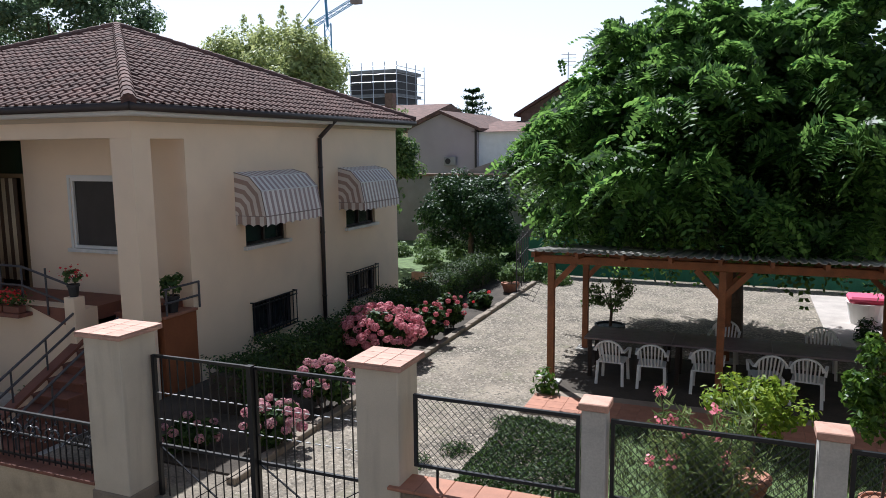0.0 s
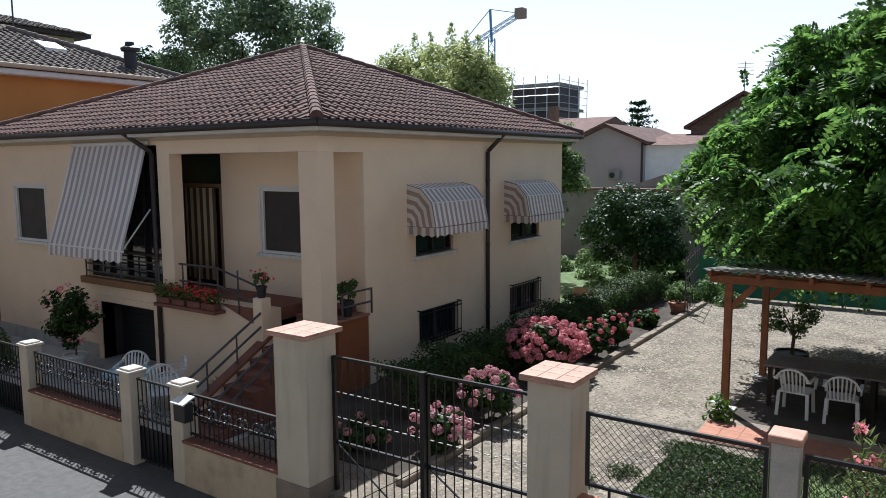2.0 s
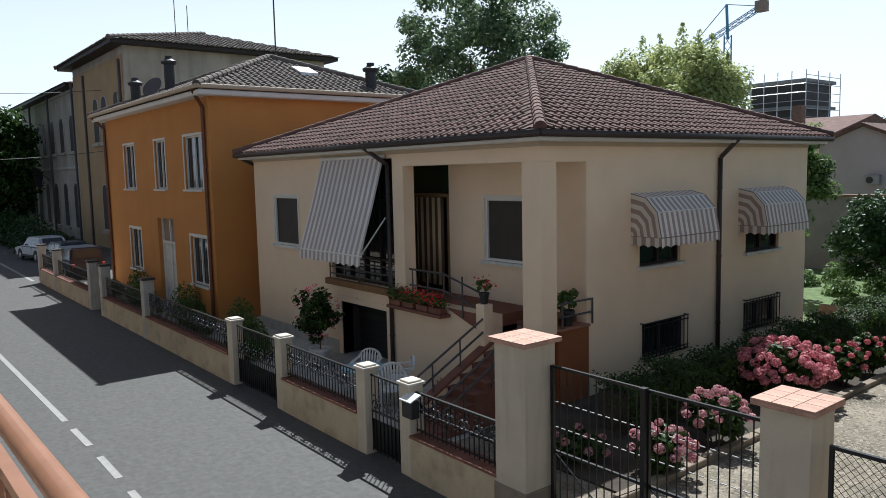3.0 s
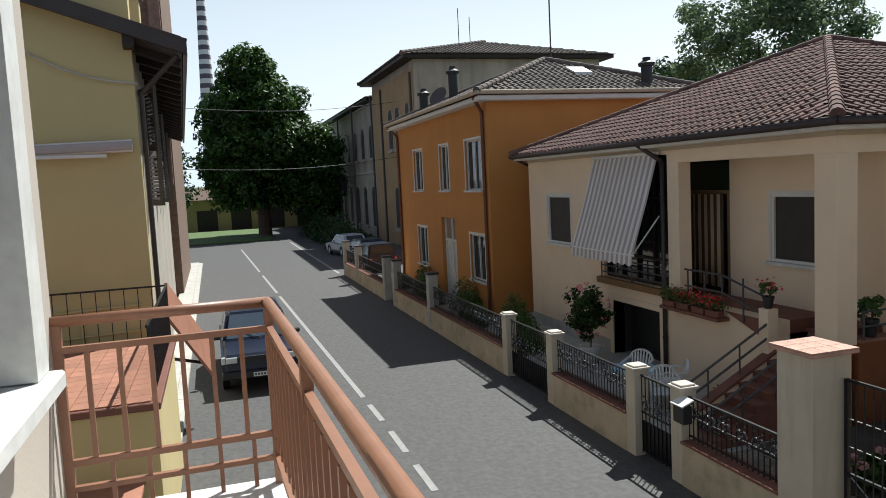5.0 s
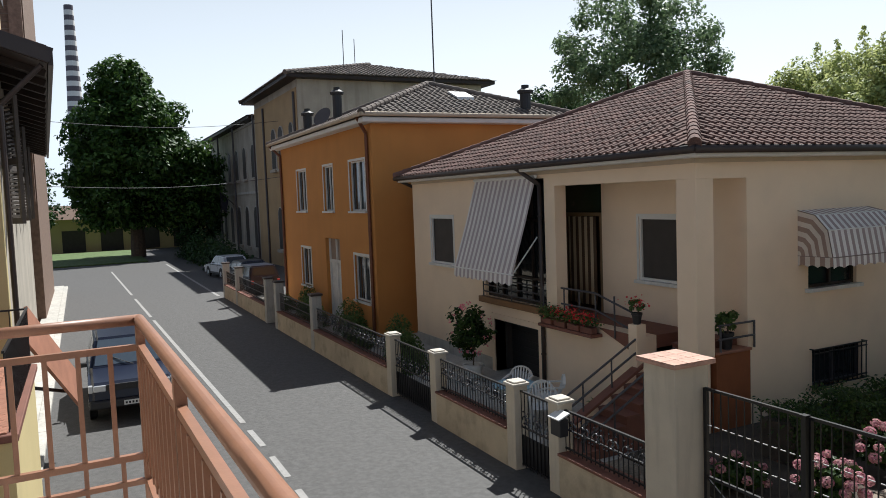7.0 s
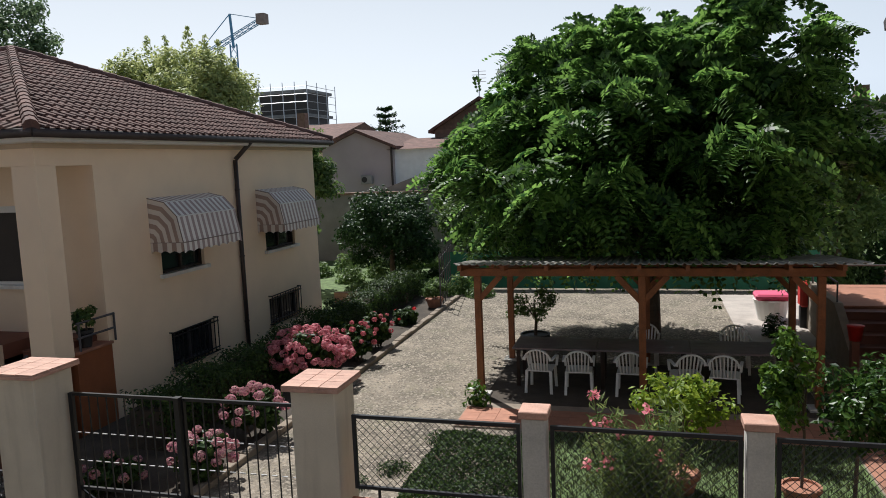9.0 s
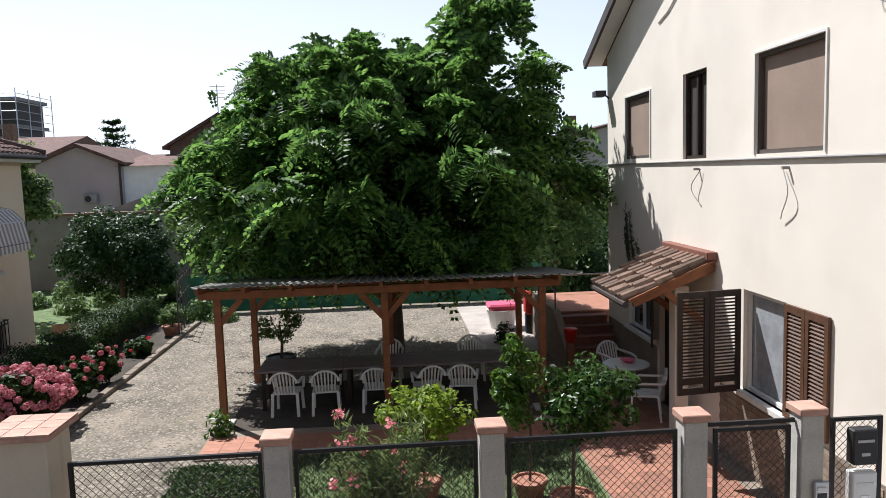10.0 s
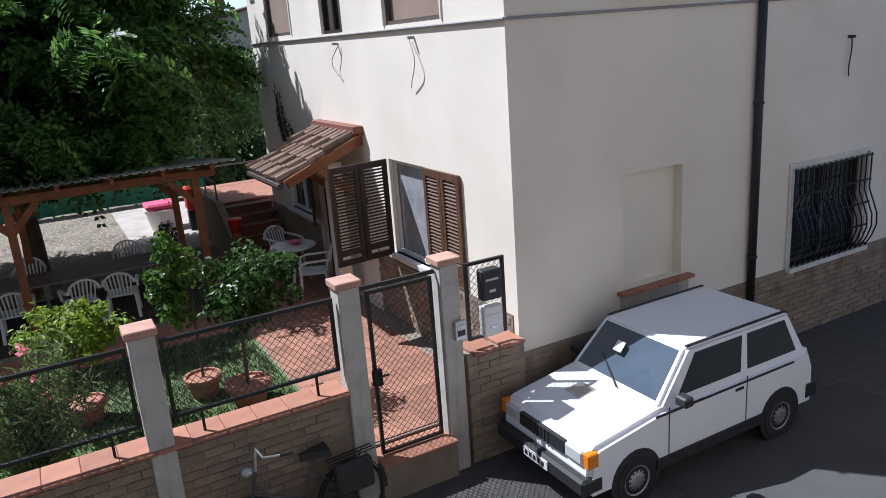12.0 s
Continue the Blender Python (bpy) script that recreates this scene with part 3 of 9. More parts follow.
tagged(cy, "grey concrete courtyard before the house", "courtyard", kind="structure")
bed = part("planting_bed", box(nb(), -9.05, -5.95, 7.6, 22.5, YARD - 0.1, YARD + 0.03), M["soil"])
tagged(bed, "dark soil planting bed beside the house", "planting bed", kind="structure")
bm = nb()
for k in range(30):
    y = 7.4 + k * 0.5
    box(bm, -5.95, -5.80, y, y + 0.485, YARD - 0.1, YARD + 0.09 + 0.012 * math.sin(k * 2.1), 0.01)
tagged(part("bed_edging", bm, M["mortar"]), "low concrete edging between bed and gravel", "edging", kind="structure")
lawn = part("lawn", box(nb(), -1.75, 2.75, 6.75, 11.2, YARD - 0.1, YARD + 0.02), M["grass"])
tagged(lawn, "small trimmed lawn behind the fence", "lawn", kind="structure")
rng = np.random.default_rng(5)
pts = np.stack([rng.uniform(-1.7, 2.7, 26000), rng.uniform(6.8, 11.15, 26000), np.full(26000, YARD + 0.04)], 1)
g = leaves("grass", pts, np.tile([1.0, 0, 0.1], (26000, 1)) + rng.normal(0, 0.8, (26000, 3)) * [1, 1, 0], 0.07, M["blade"], aspect=0.2, seed=6, droop=-4)
tagged(g, "short green grass of the small lawn", "grass", kind="stuff")
back = part("neighbour_lawn", box(nb(), -60, 40, 24.6, 60, YARD - 0.1, YARD + 0.01), M["grass"])
tagged(back, "rough green grass of the plots behind", "rough grass", kind="structure")
plot = part("vegetable_plot", box(nb(), -40, -6.0, 20.2, 24.6, YARD - 0.3, YARD + 0.008), M["grass"])
tagged(plot, "weedy green vegetable plot behind the house", "garden plot", kind="structure")
# loose stones over the gravel
rng = np.random.default_rng(8)
n = 60000
px, py = rng.uniform(-5.7, 3.4, n), rng.uniform(7, 24, n)
ok = ~((px > -1.8) & (px < 2.5) & (py < 11.2))
px, py = px[ok], py[ok]
n = len(px)
sz = rng.uniform(0.008, 0.028, n)
v = []
ang = rng.uniform(0, 6.28, n)
co, si = np.cos(ang), np.sin(ang)
base = np.array([(-1, -1, 0), (1, -0.8, 0), (0.9, 1, 0), (-1, 0.9, 0), (0, 0, 0.45)])
V = base[None] * sz[:, None, None]
X = V[..., 0] * co[:, None] - V[..., 1] * si[:, None] + px[:, None]
Y = V[..., 0] * si[:, None] + V[..., 1] * co[:, None] + py[:, None]
Z = V[..., 2] + YARD
v = np.stack([X, Y, Z], -1).reshape(-1, 3)
f = (np.arange(n)[:, None, None] * 5 + np.array([(0, 1, 4), (1, 2, 4), (2, 3, 4), (3, 0, 4)])[None]).reshape(-1, 3)
M["stone"] = mat("loose_stone", (0.27, 0.232, 0.185), 0.9, var=0.1, per_object=0.55, bump=0.0)
tagged(quads(v.tolist(), f.tolist(), M["stone"], "gravel_stones"), "loose pale gravel stones on the yard", "gravel", kind="stuff")

# ---- the cream house with the hipped roof ----
XW, XE, YS, YN = -21.1, -9.15, 9.4, 19.3
house = thing("cream_house", ((XW + XE) / 2, YS, 0), "single-storey cream stucco house with dark tiled hip roof", "house")
HO = Vector(house.location)


def hp(name, bm, material, parent=house, label="", smooth=False):
    """A part of the house, given in world places."""
    bmesh.ops.translate(bm, verts=bm.verts[:], vec=-HO)
    return part(name, bm, material, parent, label, smooth)


bm = wall_with_holes(nb(), 1, YS, 0.3, XW, -13.34, -0.3, 4.98, [(-19.8, -18.35, 2.6, 3.98), (-16.6, -13.75, 1.92, 4.9), (-16.15, -14.1, -0.31, 1.36)])
hp("front_wall", bm, M["cream"])
hp("lintel", box(nb(), -13.34, XE, YS, YS + 0.3, 4.71, 4.98), M["cream"])
hp("side_lintel", box(nb(), XE - 0.3, XE, YS + 0.3, 10.63, 4.7, 4.98), M["cream"])
hp("corner_column", box(nb(), -9.62, XE + 0.002, YS - 0.002, YS + 0.42, 1.55, 4.71, 0.008), M["cream"], label="square cream corner column of the loggia")
hp("base_wall", box(nb(), -13.34, -10.5, YS, YS + 0.3, -0.3, 1.75), M["cream"])
hp("base_wall", box(nb(), -9.62, XE, YS, YS + 0.3, -0.3, 1.55), M["cream"])
bm = wall_with_holes(nb(), 0, XE, -0.3, 10.63, YN, -0.3, 4.98, [(12.26, 13.68, 2.55, 3.8), (16.34, 17.9, 2.5, 3.75), (12.36, 13.86, 0.56, 1.34), (16.3, 17.9, 0.48, 1.28)])
hp("side_wall", bm, M["cream"])
hp("back_wall", box(nb(), XW, XE - 0.3, YN - 0.3, YN, -0.3, 4.98), M["cream"])
hp("west_wall", box(nb(), XW, XW + 0.3, YS + 0.3, YN - 0.3, -0.3, 4.98), M["cream"])
bm = wall_with_holes(nb(), 1, 10.63, 0.25, -14.9, XE - 0.3, 1.75, 4.98, [(-14.72, -13.25, 1.75, 4.72), (-12.0, -10.72, 2.62, 3.98)])
hp("loggia_back_wall", bm, M["cream"])
hp("loggia_west_wall", box(nb(), -15.1, -14.9, YS + 0.3, 10.63, 1.75, 4.98), M["cream"])
hp("loggia_ceiling", box(nb(), -14.9, XE - 0.3, YS + 0.3, 10.63, 4.86, 4.98), M["white"])
hp("loggia_floor", box(box(box(nb(), -14.9, -10.5, YS + 0.3, 10.63, 1.5, 1.75), -10.5, -9.4, 10.3, 10.63, 1.5, 1.75), -9.4, XE - 0.3, YS + 0.3, 10.63, 1.5, 1.75), M["redtile"], label="dark red tiled loggia floor")
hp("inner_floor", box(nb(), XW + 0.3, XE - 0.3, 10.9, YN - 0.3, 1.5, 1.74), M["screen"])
hp("loggia_side_block", box(nb(), XE - 0.35, XE + 0.03, YS + 0.42, 10.66, -0.2, 1.58), mat("dark_orange_paint", (0.26, 0.085, 0.03), 0.8), label="dark orange painted parapet block")
hp("loggia_side_coping", box(nb(), XE - 0.4, XE + 0.07, YS + 0.43, 10.67, 1.58, 1.63, 0.008), M["terracotta"])
# cornice, soffit and gutters
bm = nb()
box(bm, XW - 0.02, XE + 0.02, YS - 0.022, YS + 0.1, 4.981, 5.06)
box(bm, XE - 0.1, XE + 0.022, YS + 0.1, YN, 4.981, 5.06)
hp("frieze", bm, M["beige"])
hp("soffit", box(nb(), XW - 0.36, XE + 0.36, YS - 0.36, YN + 0.36, 5.061, 5.17, 0.02), M["white"])
for a, b in (((XW - 0.42, YS - 0.42, 5.19), (XE + 0.42, YS - 0.42, 5.19)), ((XE + 0.42, YS - 0.42, 5.19), (XE + 0.42, YN + 0.42, 5.19)), ((XW - 0.42, YS - 0.42, 5.19), (XW - 0.42, YN + 0.42, 5.19))):
    hp("gutter", rod(nb(), a, b, 0.07, 10), M["pipe"], label="dark brown half-round gutter", smooth=True)


def downpipe(bm, top, wall, bottom, r=0.05):
    """A pipe from the gutter back to the wall and down."""
    rod(bm, top, wall, r)
    rod(bm, wall, bottom, r)
    for k in range(3):
        z = wall[2] + (bottom[2] - wall[2]) * (0.15 + 0.33 * k)
        rod(bm, (wall[0], wall[1], z), (wall[0], wall[1], z + 0.03), r * 1.25)
    return bm


hp("downpipe", downpipe(nb(), (-14.35, YS - 0.4, 5.17), (-13.85, YS - 0.06, 4.75), (-13.85, YS - 0.06, -0.1)), M["pipe"], smooth=True)
hp("downpipe", downpipe(nb(), (XE + 0.4, 15.3, 5.17), (XE + 0.06, 15.1, 4.75), (XE + 0.06, 15.1, 0.1)), M["pipe"], smooth=True)
hp("downpipe", downpipe(nb(), (XW - 0.35, YS - 0.4, 5.17), (XW - 0.1, YS + 0.2, 4.85), (XW - 0.1, YS + 0.2, 0.0)), M["pipe"], smooth=True)

# roof: four sloping beds and the tiles on the two faces towards the street and the garden
EZ, PK = 5.24, Vector((-14.85, 14.9, 7.62))
C = [Vector((XW - 0.42, YS - 0.42, EZ)), Vector((XE + 0.42, YS - 0.42, EZ)), Vector((XE + 0.42, YN + 0.42, EZ)), Vector((XW - 0.42, YN + 0.42, EZ))]
bm = nb()
cv = [bm.verts.new(c - Vector((0, 0, 0.03))) for c in C] + [bm.verts.new(PK - Vector((0, 0, 0.03)))]
for i in range(4):
    bm.faces.new((cv[i], cv[(i + 1) % 4], cv[4]))
bm.faces.new(cv[3::-1])
roof = hp("roof", bm, M["rooftile"], label="dark weathered clay tile hip roof")


def tile_arrays(c0, c1, pk, tw, tl, skip=None):
    """Frames of the tiles on a triangular roof face, eave from c0 to c1, apex pk."""
    u = (c1 - c0).normalized()
    e = pk - c0
    foot = c0 + u * e.dot(u)
    s = (pk - foot)
    L = s.length
    s.normalize()
    nn = u.cross(s).normalized()
    if nn.z < 0:
        nn.negate()
    W = (c1 - c0).length
    a = (foot - c0).dot(u)
    out = []
    rows = int(L / tl)
    for r in range(rows):
        v = (r + 0.5) * tl
        lo, hi = a * v / L, W - (W - a) * v / L
        k0, k1 = int(lo / tw) + 1, int(hi / tw) - 1
        for k in range(k0, k1 + 1):
            out.append((c0 + u * (k + 0.5) * tw + s * (r * tl), r, k))
    return out, u, s, nn


def barrel(tw, tl):
    """One roll tile in profile: a raised roll and a flat pan, 8 quads."""
    prof = [(-0.5, 0.0), (-0.42, 0.30), (-0.25, 0.42), (-0.08, 0.30), (0.0, 0.02), (0.25, -0.02), (0.5, 0.02)]
    vs, fs = [], []
    for j, (y, dz) in enumerate(((-0.06, 0.028), (1.02, 0.0))):
        for x, h in prof:
            vs.append((x * tw, y * tl, h * tw * 0.45 + dz))
    for x, h in prof:
        vs.append((x * tw, -0.06 * tl, h * tw * 0.45 - 0.004))
    n = len(prof)
    for i in range(n - 1):
        fs.append((i, i + 1, n + i + 1, n + i))
        fs.append((2 * n + i, 2 * n + i + 1, i + 1, i))
    return vs, fs


TW, TL = 0.215, 0.33
TV, TF = barrel(TW, TL)
tile_me = bpy.data.meshes.new("roof_tile")
tile_me.from_pydata(TV, [], TF)
tile_me.materials.append(M["rooftile"])


def lay_tiles(owner, off, faces, me, TV, TF, tw, tl, material, singles, name="roof_tile", rest="tile_field"):
    """Tiles on roof faces; those with the given test are objects of their own."""
    rv, rf, count = [], [], 0
    tv = np.array(TV)
    for ci, (c0, c1, pk) in enumerate(faces):
        spots, u, s, nn = tile_arrays(c0, c1, pk, tw, tl)
        rot = Matrix((u, s, nn)).transposed()
        R = np.array(rot)
        rr = random.Random(ci)
        for p, r, k in spots:
            jig = Vector((rr.uniform(-0.008, 0.008), rr.uniform(-0.01, 0.01), rr.uniform(0, 0.008)))
            q = p + rot @ jig - off
            if count < 300 and singles(p):
                m = rot.to_4x4()
                m.translation = q
                piece(name, me, owner, m)
                count += 1
            else:
                b0 = len(rv)
                rv.extend((tv @ R.T + np.array(q)).tolist())
                rf.extend([tuple(i + b0 for i in f) for f in TF])
    if rv:
        ob = quads(rv, rf, material, rest, owner)
        ob["kind"] = "stuff"


def ridge_caps(owner, off, a, b, material, r=0.11, step=0.33, name="ridge_tiles"):
    """A row of half-round caps from a to b."""
    bm = nb()
    d = b - a
    n = int(d.length / step)
    for k in range(n):
        p, q = a + d * (k / n), a + d * ((k + 1.12) / n)
        rod(bm, p - off, q - off, r * 1.08, 10, r * 0.9)
    return part(name, bm, material, owner)


for c in C:
    ridge_caps(roof, HO, c + Vector((0, 0, 0.03)), PK + Vector((0, 0, 0.03)), M["rooftile"])

# windows of the house


def framed_window(holder, off, axis, at, u0, u1, z0, z1, face, depth=0.12, fill="screen", frame_m="white", sill=True, bars=0, mull=True, surround=0.06):
    """A window in a hole: frame, pane or screen, sill; face = +1 or -1 is the outward side along the axis."""
    def B(bm, a0, a1, b0, b1, c0, c1):
        if axis == 0:
            return box(bm, min(a0, a1), max(a0, a1), b0, b1, c0, c1)
        return box(bm, b0, b1, min(a0, a1), max(a0, a1), c0, c1)
    w = new("window")
    w.parent = holder
    def P(name, bm, m, label=""):
        bmesh.ops.translate(bm, verts=bm.verts[:], vec=-off)
        return part(name, bm, m, w, label)
    i0, i1 = at - face * depth, at - face * (depth - 0.05)
    bm = nb()
    t = 0.055
    B(bm, i0, i1, u0, u0 + t, z0, z1)
    B(bm, i0, i1, u1 - t, u1, z0, z1)
    B(bm, i0, i1, u0 + t, u1 - t, z0, z0 + t)
    B(bm, i0, i1, u0 + t, u1 - t, z1 - t, z1)
    if mull:
        B(bm, i0, i1, (u0 + u1) / 2 - 0.03, (u0 + u1) / 2 + 0.03, z0 + t, z1 - t)
    P("window_frame", bm, M[frame_m])
    bm = nb()
    B(bm, i0 - face * 0.03, i0 - face * 0.01, u0, u1, z0, z1)
    P("pane", bm, M[fill])
    if surround:
        bm = nb()
        o0, o1 = at, at + face * 0.02
        B(bm, o0, o1, u0 - surround, u0, z0, z1 + surround)
        B(bm, o0, o1, u1, u1 + surround, z0, z1 + surround)
        B(bm, o0, o1, u0, u1, z1, z1 + surround)
        P("surround", bm, M["white"])
    if sill:
        bm = nb()
        B(bm, at - face * depth, at + face * 0.09, u0 - 0.09, u1 + 0.09, z0 - 0.07, z0)
        P("window_sill", bm, M["marble"])
    if bars:
        g = at + face * 0.10
        for k in range(bars):
            u = u0 + (u1 - u0) * k / (bars - 1)
            P("window_bar", B(nb(), g - 0.008, g + 0.008, u - 0.008, u + 0.008, z0 + 0.008, z1 + 0.012), M["iron"])
        bm = nb()
        for z in (z0 + 0.02, z0 + 0.1, z1 - 0.08, z1):
            B(bm, g - 0.012, g + 0.012, u0 - 0.02, u1 + 0.02, z - 0.012, z + 0.012)
        for u in (u0, u1):
            B(bm, at, g, u - 0.012, u + 0.012, z1 - 0.012, z1 + 0.012)
            B(bm, at, g, u - 0.012, u + 0.012, z0 + 0.008, z0 + 0.032)
        P("bar_holder", bm, M["iron"])
    return w


framed_window(house, HO, 1, YS, -19.8, -18.35, 2.6, 3.98, -1, depth=0.06, mull=False)
framed_window(house, HO, 1, 10.63, -12.0, -10.72, 2.62, 3.98, -1, depth=0.06, mull=False)
framed_window(house, HO, 0, XE, 12.26, 13.68, 2.55, 3.8, 1, fill="glass", frame_m="darkwood", surround=0)
framed_window(house, HO, 0, XE, 16.34, 17.9, 2.5, 3.75, 1, fill="glass", frame_m="darkwood", surround=0)
framed_window(house, HO, 0, XE, 12.30, 13.84, 0.62, 1.37, 1, fill="glass", frame_m="greyiron", surround=0, sill=False, bars=12)
framed_window(house, HO, 0, XE, 16.28, 17.84, 0.62, 1.36, 1, fill="glass", frame_m="greyiron", surround=0, sill=False, bars=12)
# glazed veranda behind the big awning
bm = nb()
for k in range(5):
    x = -16.6 + k * 0.7
    box(bm, x, x + 0.05, YS + 0.1, YS + 0.16, 1.92, 4.9)
for z in (1.92, 2.5, 3.9, 4.84):
    box(bm, -16.6, -13.75, YS + 0.1, YS + 0.16, z, z + 0.06)
hp("veranda_frame", bm, M["darkwood"])
hp("veranda_pane", box(nb(), -16.6, -13.75, YS + 0.17, YS + 0.19, 1.92, 4.9), M["glass"])
hp("veranda_sill", box(nb(), -16.75, -13.6, YS - 0.14, YS + 0.1, 1.76, 1.915, 0.01), mat("brown_sill_paint", (0.23, 0.12, 0.05), 0.7), label="brown ledge under the veranda glazing")
bm = nb()
for z in (2.05, 2.22, 2.4):
    rod(bm, (-16.6, YS - 0.06, z), (-13.8, YS - 0.06, z), 0.018)
for x in (-16.6, -15.2, -13.8):
    rod(bm, (x, YS - 0.06, 1.9), (x, YS - 0.06, 2.42), 0.018)
hp("veranda_rail", bm, M["greyiron"])
# garage
bm = nb()
box(bm, -16.3, -16.15, YS - 0.03, YS + 0.3, -0.3, 1.5)
box(bm, -14.1, -13.98, YS - 0.03, YS + 0.3, -0.3, 1.5)
box(bm, -16.15, -14.1, YS - 0.03, YS + 0.3, 1.36, 1.5)
hp("garage_surround", bm, M["cream"])
gdoor = hp("garage_door", box(nb(), -16.15, -14.1, YS + 0.53, YS + 0.55, -0.3, 1.4), M["black"], label="dark recessed garage door")
for k in range(9):
    hp("door_slat", box(nb(), -16.15, -14.1, YS + 0.5, YS + 0.53, -0.3 + k * 0.19, -0.3 + k * 0.19 + 0.18), M["black"], gdoor)
# dark sheets line the recess; their colour stands for its deep shade
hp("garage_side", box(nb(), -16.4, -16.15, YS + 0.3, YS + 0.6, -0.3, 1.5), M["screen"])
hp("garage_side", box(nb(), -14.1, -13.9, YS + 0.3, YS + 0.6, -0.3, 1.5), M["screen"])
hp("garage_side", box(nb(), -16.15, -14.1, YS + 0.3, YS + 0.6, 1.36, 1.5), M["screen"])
hp("base_stripe", box(nb(), XW, -16.3, YS - 0.02, YS - 0.002, -0.1, 0.3), M["concrete"])
# loggia door, transom and striped curtain
door = hp("loggia_door", box(nb(), -14.72, -13.25, 10.72, 10.76, 1.75, 3.98), M["darkwood"])
hp("transom", box(nb(), -14.72, -13.25, 10.70, 10.74, 4.06, 4.72), mat("dark_green_glass", (0.02, 0.035, 0.02), 0.15, var=0.1, bump=0), door)
bm = nb()
box(bm, -14.72, -13.25, 10.62, 10.72, 3.98, 4.06)
box(bm, -14.72, -14.62, 10.64, 10.72, 1.75, 3.98)
box(bm, -13.35, -13.25, 10.64, 10.72, 1.75, 3.98)
box(bm, -14.3, -14.22, 10.66, 10.72, 1.75, 3.98)
hp("door_frame", bm, mat("brown_door_frame", (0.22, 0.14, 0.07), 0.6), door)
bm = nb()
prev = None
for k in range(49):
    x = -14.45 + 1.05 * k / 48
    y = 10.57 + 0.035 * math.sin(k * 1.25)
    a, b = bm.verts.new((x, y, 1.9)), bm.verts.new((x, y, 3.97))
    if prev:
        bm.faces.new((prev[0], a, b, prev[1]))
    prev = (a, b)
cur = hp("curtain", bm, M["curtain"], label="brown and cream striped door curtain", smooth=True)
cur.modifiers.new("thick", 'SOLIDIFY').thickness = 0.006
# stair from the courtyard to the loggia
SX0, SX1 = -10.5, -9.35
n = 11
rise, run = (1.75 + 0.02) / n, 0.3
STOP = 10.3
stair = thing("outside_stair", ((SX0 + SX1) / 2, 8.4, 0), "red tiled outside stair with cream parapet and rails", "stair")
SO = Vector(stair.location)


def sp(name, bm, m, label="", parent=stair, smooth=False):
    bmesh.ops.translate(bm, verts=bm.verts[:], vec=-SO)
    return part(name, bm, m, parent, label, smooth)


for k in range(n - 1):
    y0 = STOP - run * (n - 1 - k)
    bm = nb()
    box(bm, SX0 + 0.1, SX1 - 0.27, y0, STOP - run * (n - 2 - k), -0.02, -0.02 + rise * (k + 1) - 0.03)
    box(bm, SX0 + 0.1, SX1 - 0.27, y0 - 0.03, STOP - run * (n - 2 - k), -0.02 + rise * (k + 1) - 0.03, -0.02 + rise * (k + 1), 0.006)
    sp("step", bm, M["redtile"])
yb = STOP - run * (n - 1) - 0.1
ZN = -0.02 + rise * (YS - yb) / run
sp("parapet", prism(nb(), [(yb, -0.02), (YS, -0.02), (YS, ZN + 0.1), (yb, 0.1)], 0, SX0 - 0.06, SX0 + 0.1), M["cream"])
bm = nb()
bar(bm, (SX0 + 0.02, yb - 0.02, 0.14), (SX0 + 0.02, YS, ZN + 0.13), 0.22, 0.05)
sp("parapet_coping", bm, M["redtile"])
for dz in (0.32, 0.58):
    bm = nb()
    rod(bm, (SX0 + 0.02, yb, 0.12 + dz), (SX0 + 0.02, YS - 0.1, ZN + 0.06 + dz), 0.022)
    sp("hand_rail", bm, M["greyiron"])
    bm = nb()
    rod(bm, (SX1 - 0.25, yb, 0.02 + dz), (SX1 - 0.25, YS - 0.1, ZN - 0.04 + dz), 0.022)
    sp("hand_rail", bm, M["greyiron"])
for k in range(4):
    f = k / 3
    y = yb + 0.05 + (YS - 0.2 - yb) * f
    z = 0.1 + (ZN - 0.1) * f
    sp("rail_post", rod(nb(), (SX0 + 0.02, y, z), (SX0 + 0.02, y, z + 0.6), 0.016), M["greyiron"])
    sp("rail_post", rod(nb(), (SX1 - 0.25, y, z - 0.15), (SX1 - 0.25, y, z + 0.5), 0.016), M["greyiron"])
sp("newel", box(nb(), -10.68, -10.44, YS - 0.24, YS - 0.002, -0.02, 2.0, 0.01), M["cream"], "cream newel pillar")
sp("cheek", prism(nb(), [(-11.85, 1.74), (-10.69, 1.36), (-10.69, 1.74)], 1, YS - 0.03, YS - 0.003), M["redtile"])
for dz in (0.35, 0.7):
    sp("loggia_rail", rod(nb(), (-13.1, YS - 0.05, 1.75 + dz), (-11.9, YS - 0.05, 1.75 + dz), 0.022), M["greyiron"])
    sp("loggia_rail", rod(nb(), (-11.9, YS - 0.05, 1.75 + dz), (-10.75, YS - 0.08, 1.5 + dz), 0.022), M["greyiron"])
for x in (-13.0, -12.45, -11.9, -11.3):
    sp("rail_post", rod(nb(), (x, YS - 0.05, 1.6), (x, YS - 0.05, 2.45), 0.018), M["greyiron"])
bm = nb()
for z in (1.85, 2.1):
    rod(bm, (XE + 0.05, YS + 0.45, z), (XE + 0.05, 10.75, z), 0.02)
for y in (YS + 0.5, 10.74):
    rod(bm, (XE + 0.05, y, 1.62), (XE + 0.05, y, 2.1), 0.02)
sp("side_rail", bm, M["greyiron"])

# awnings
aw = thing("drop_awning", (-15.4, YS - 0.4, 3.8), "grey and white striped drop-arm awning", "awning")
AO = Vector(aw.location)


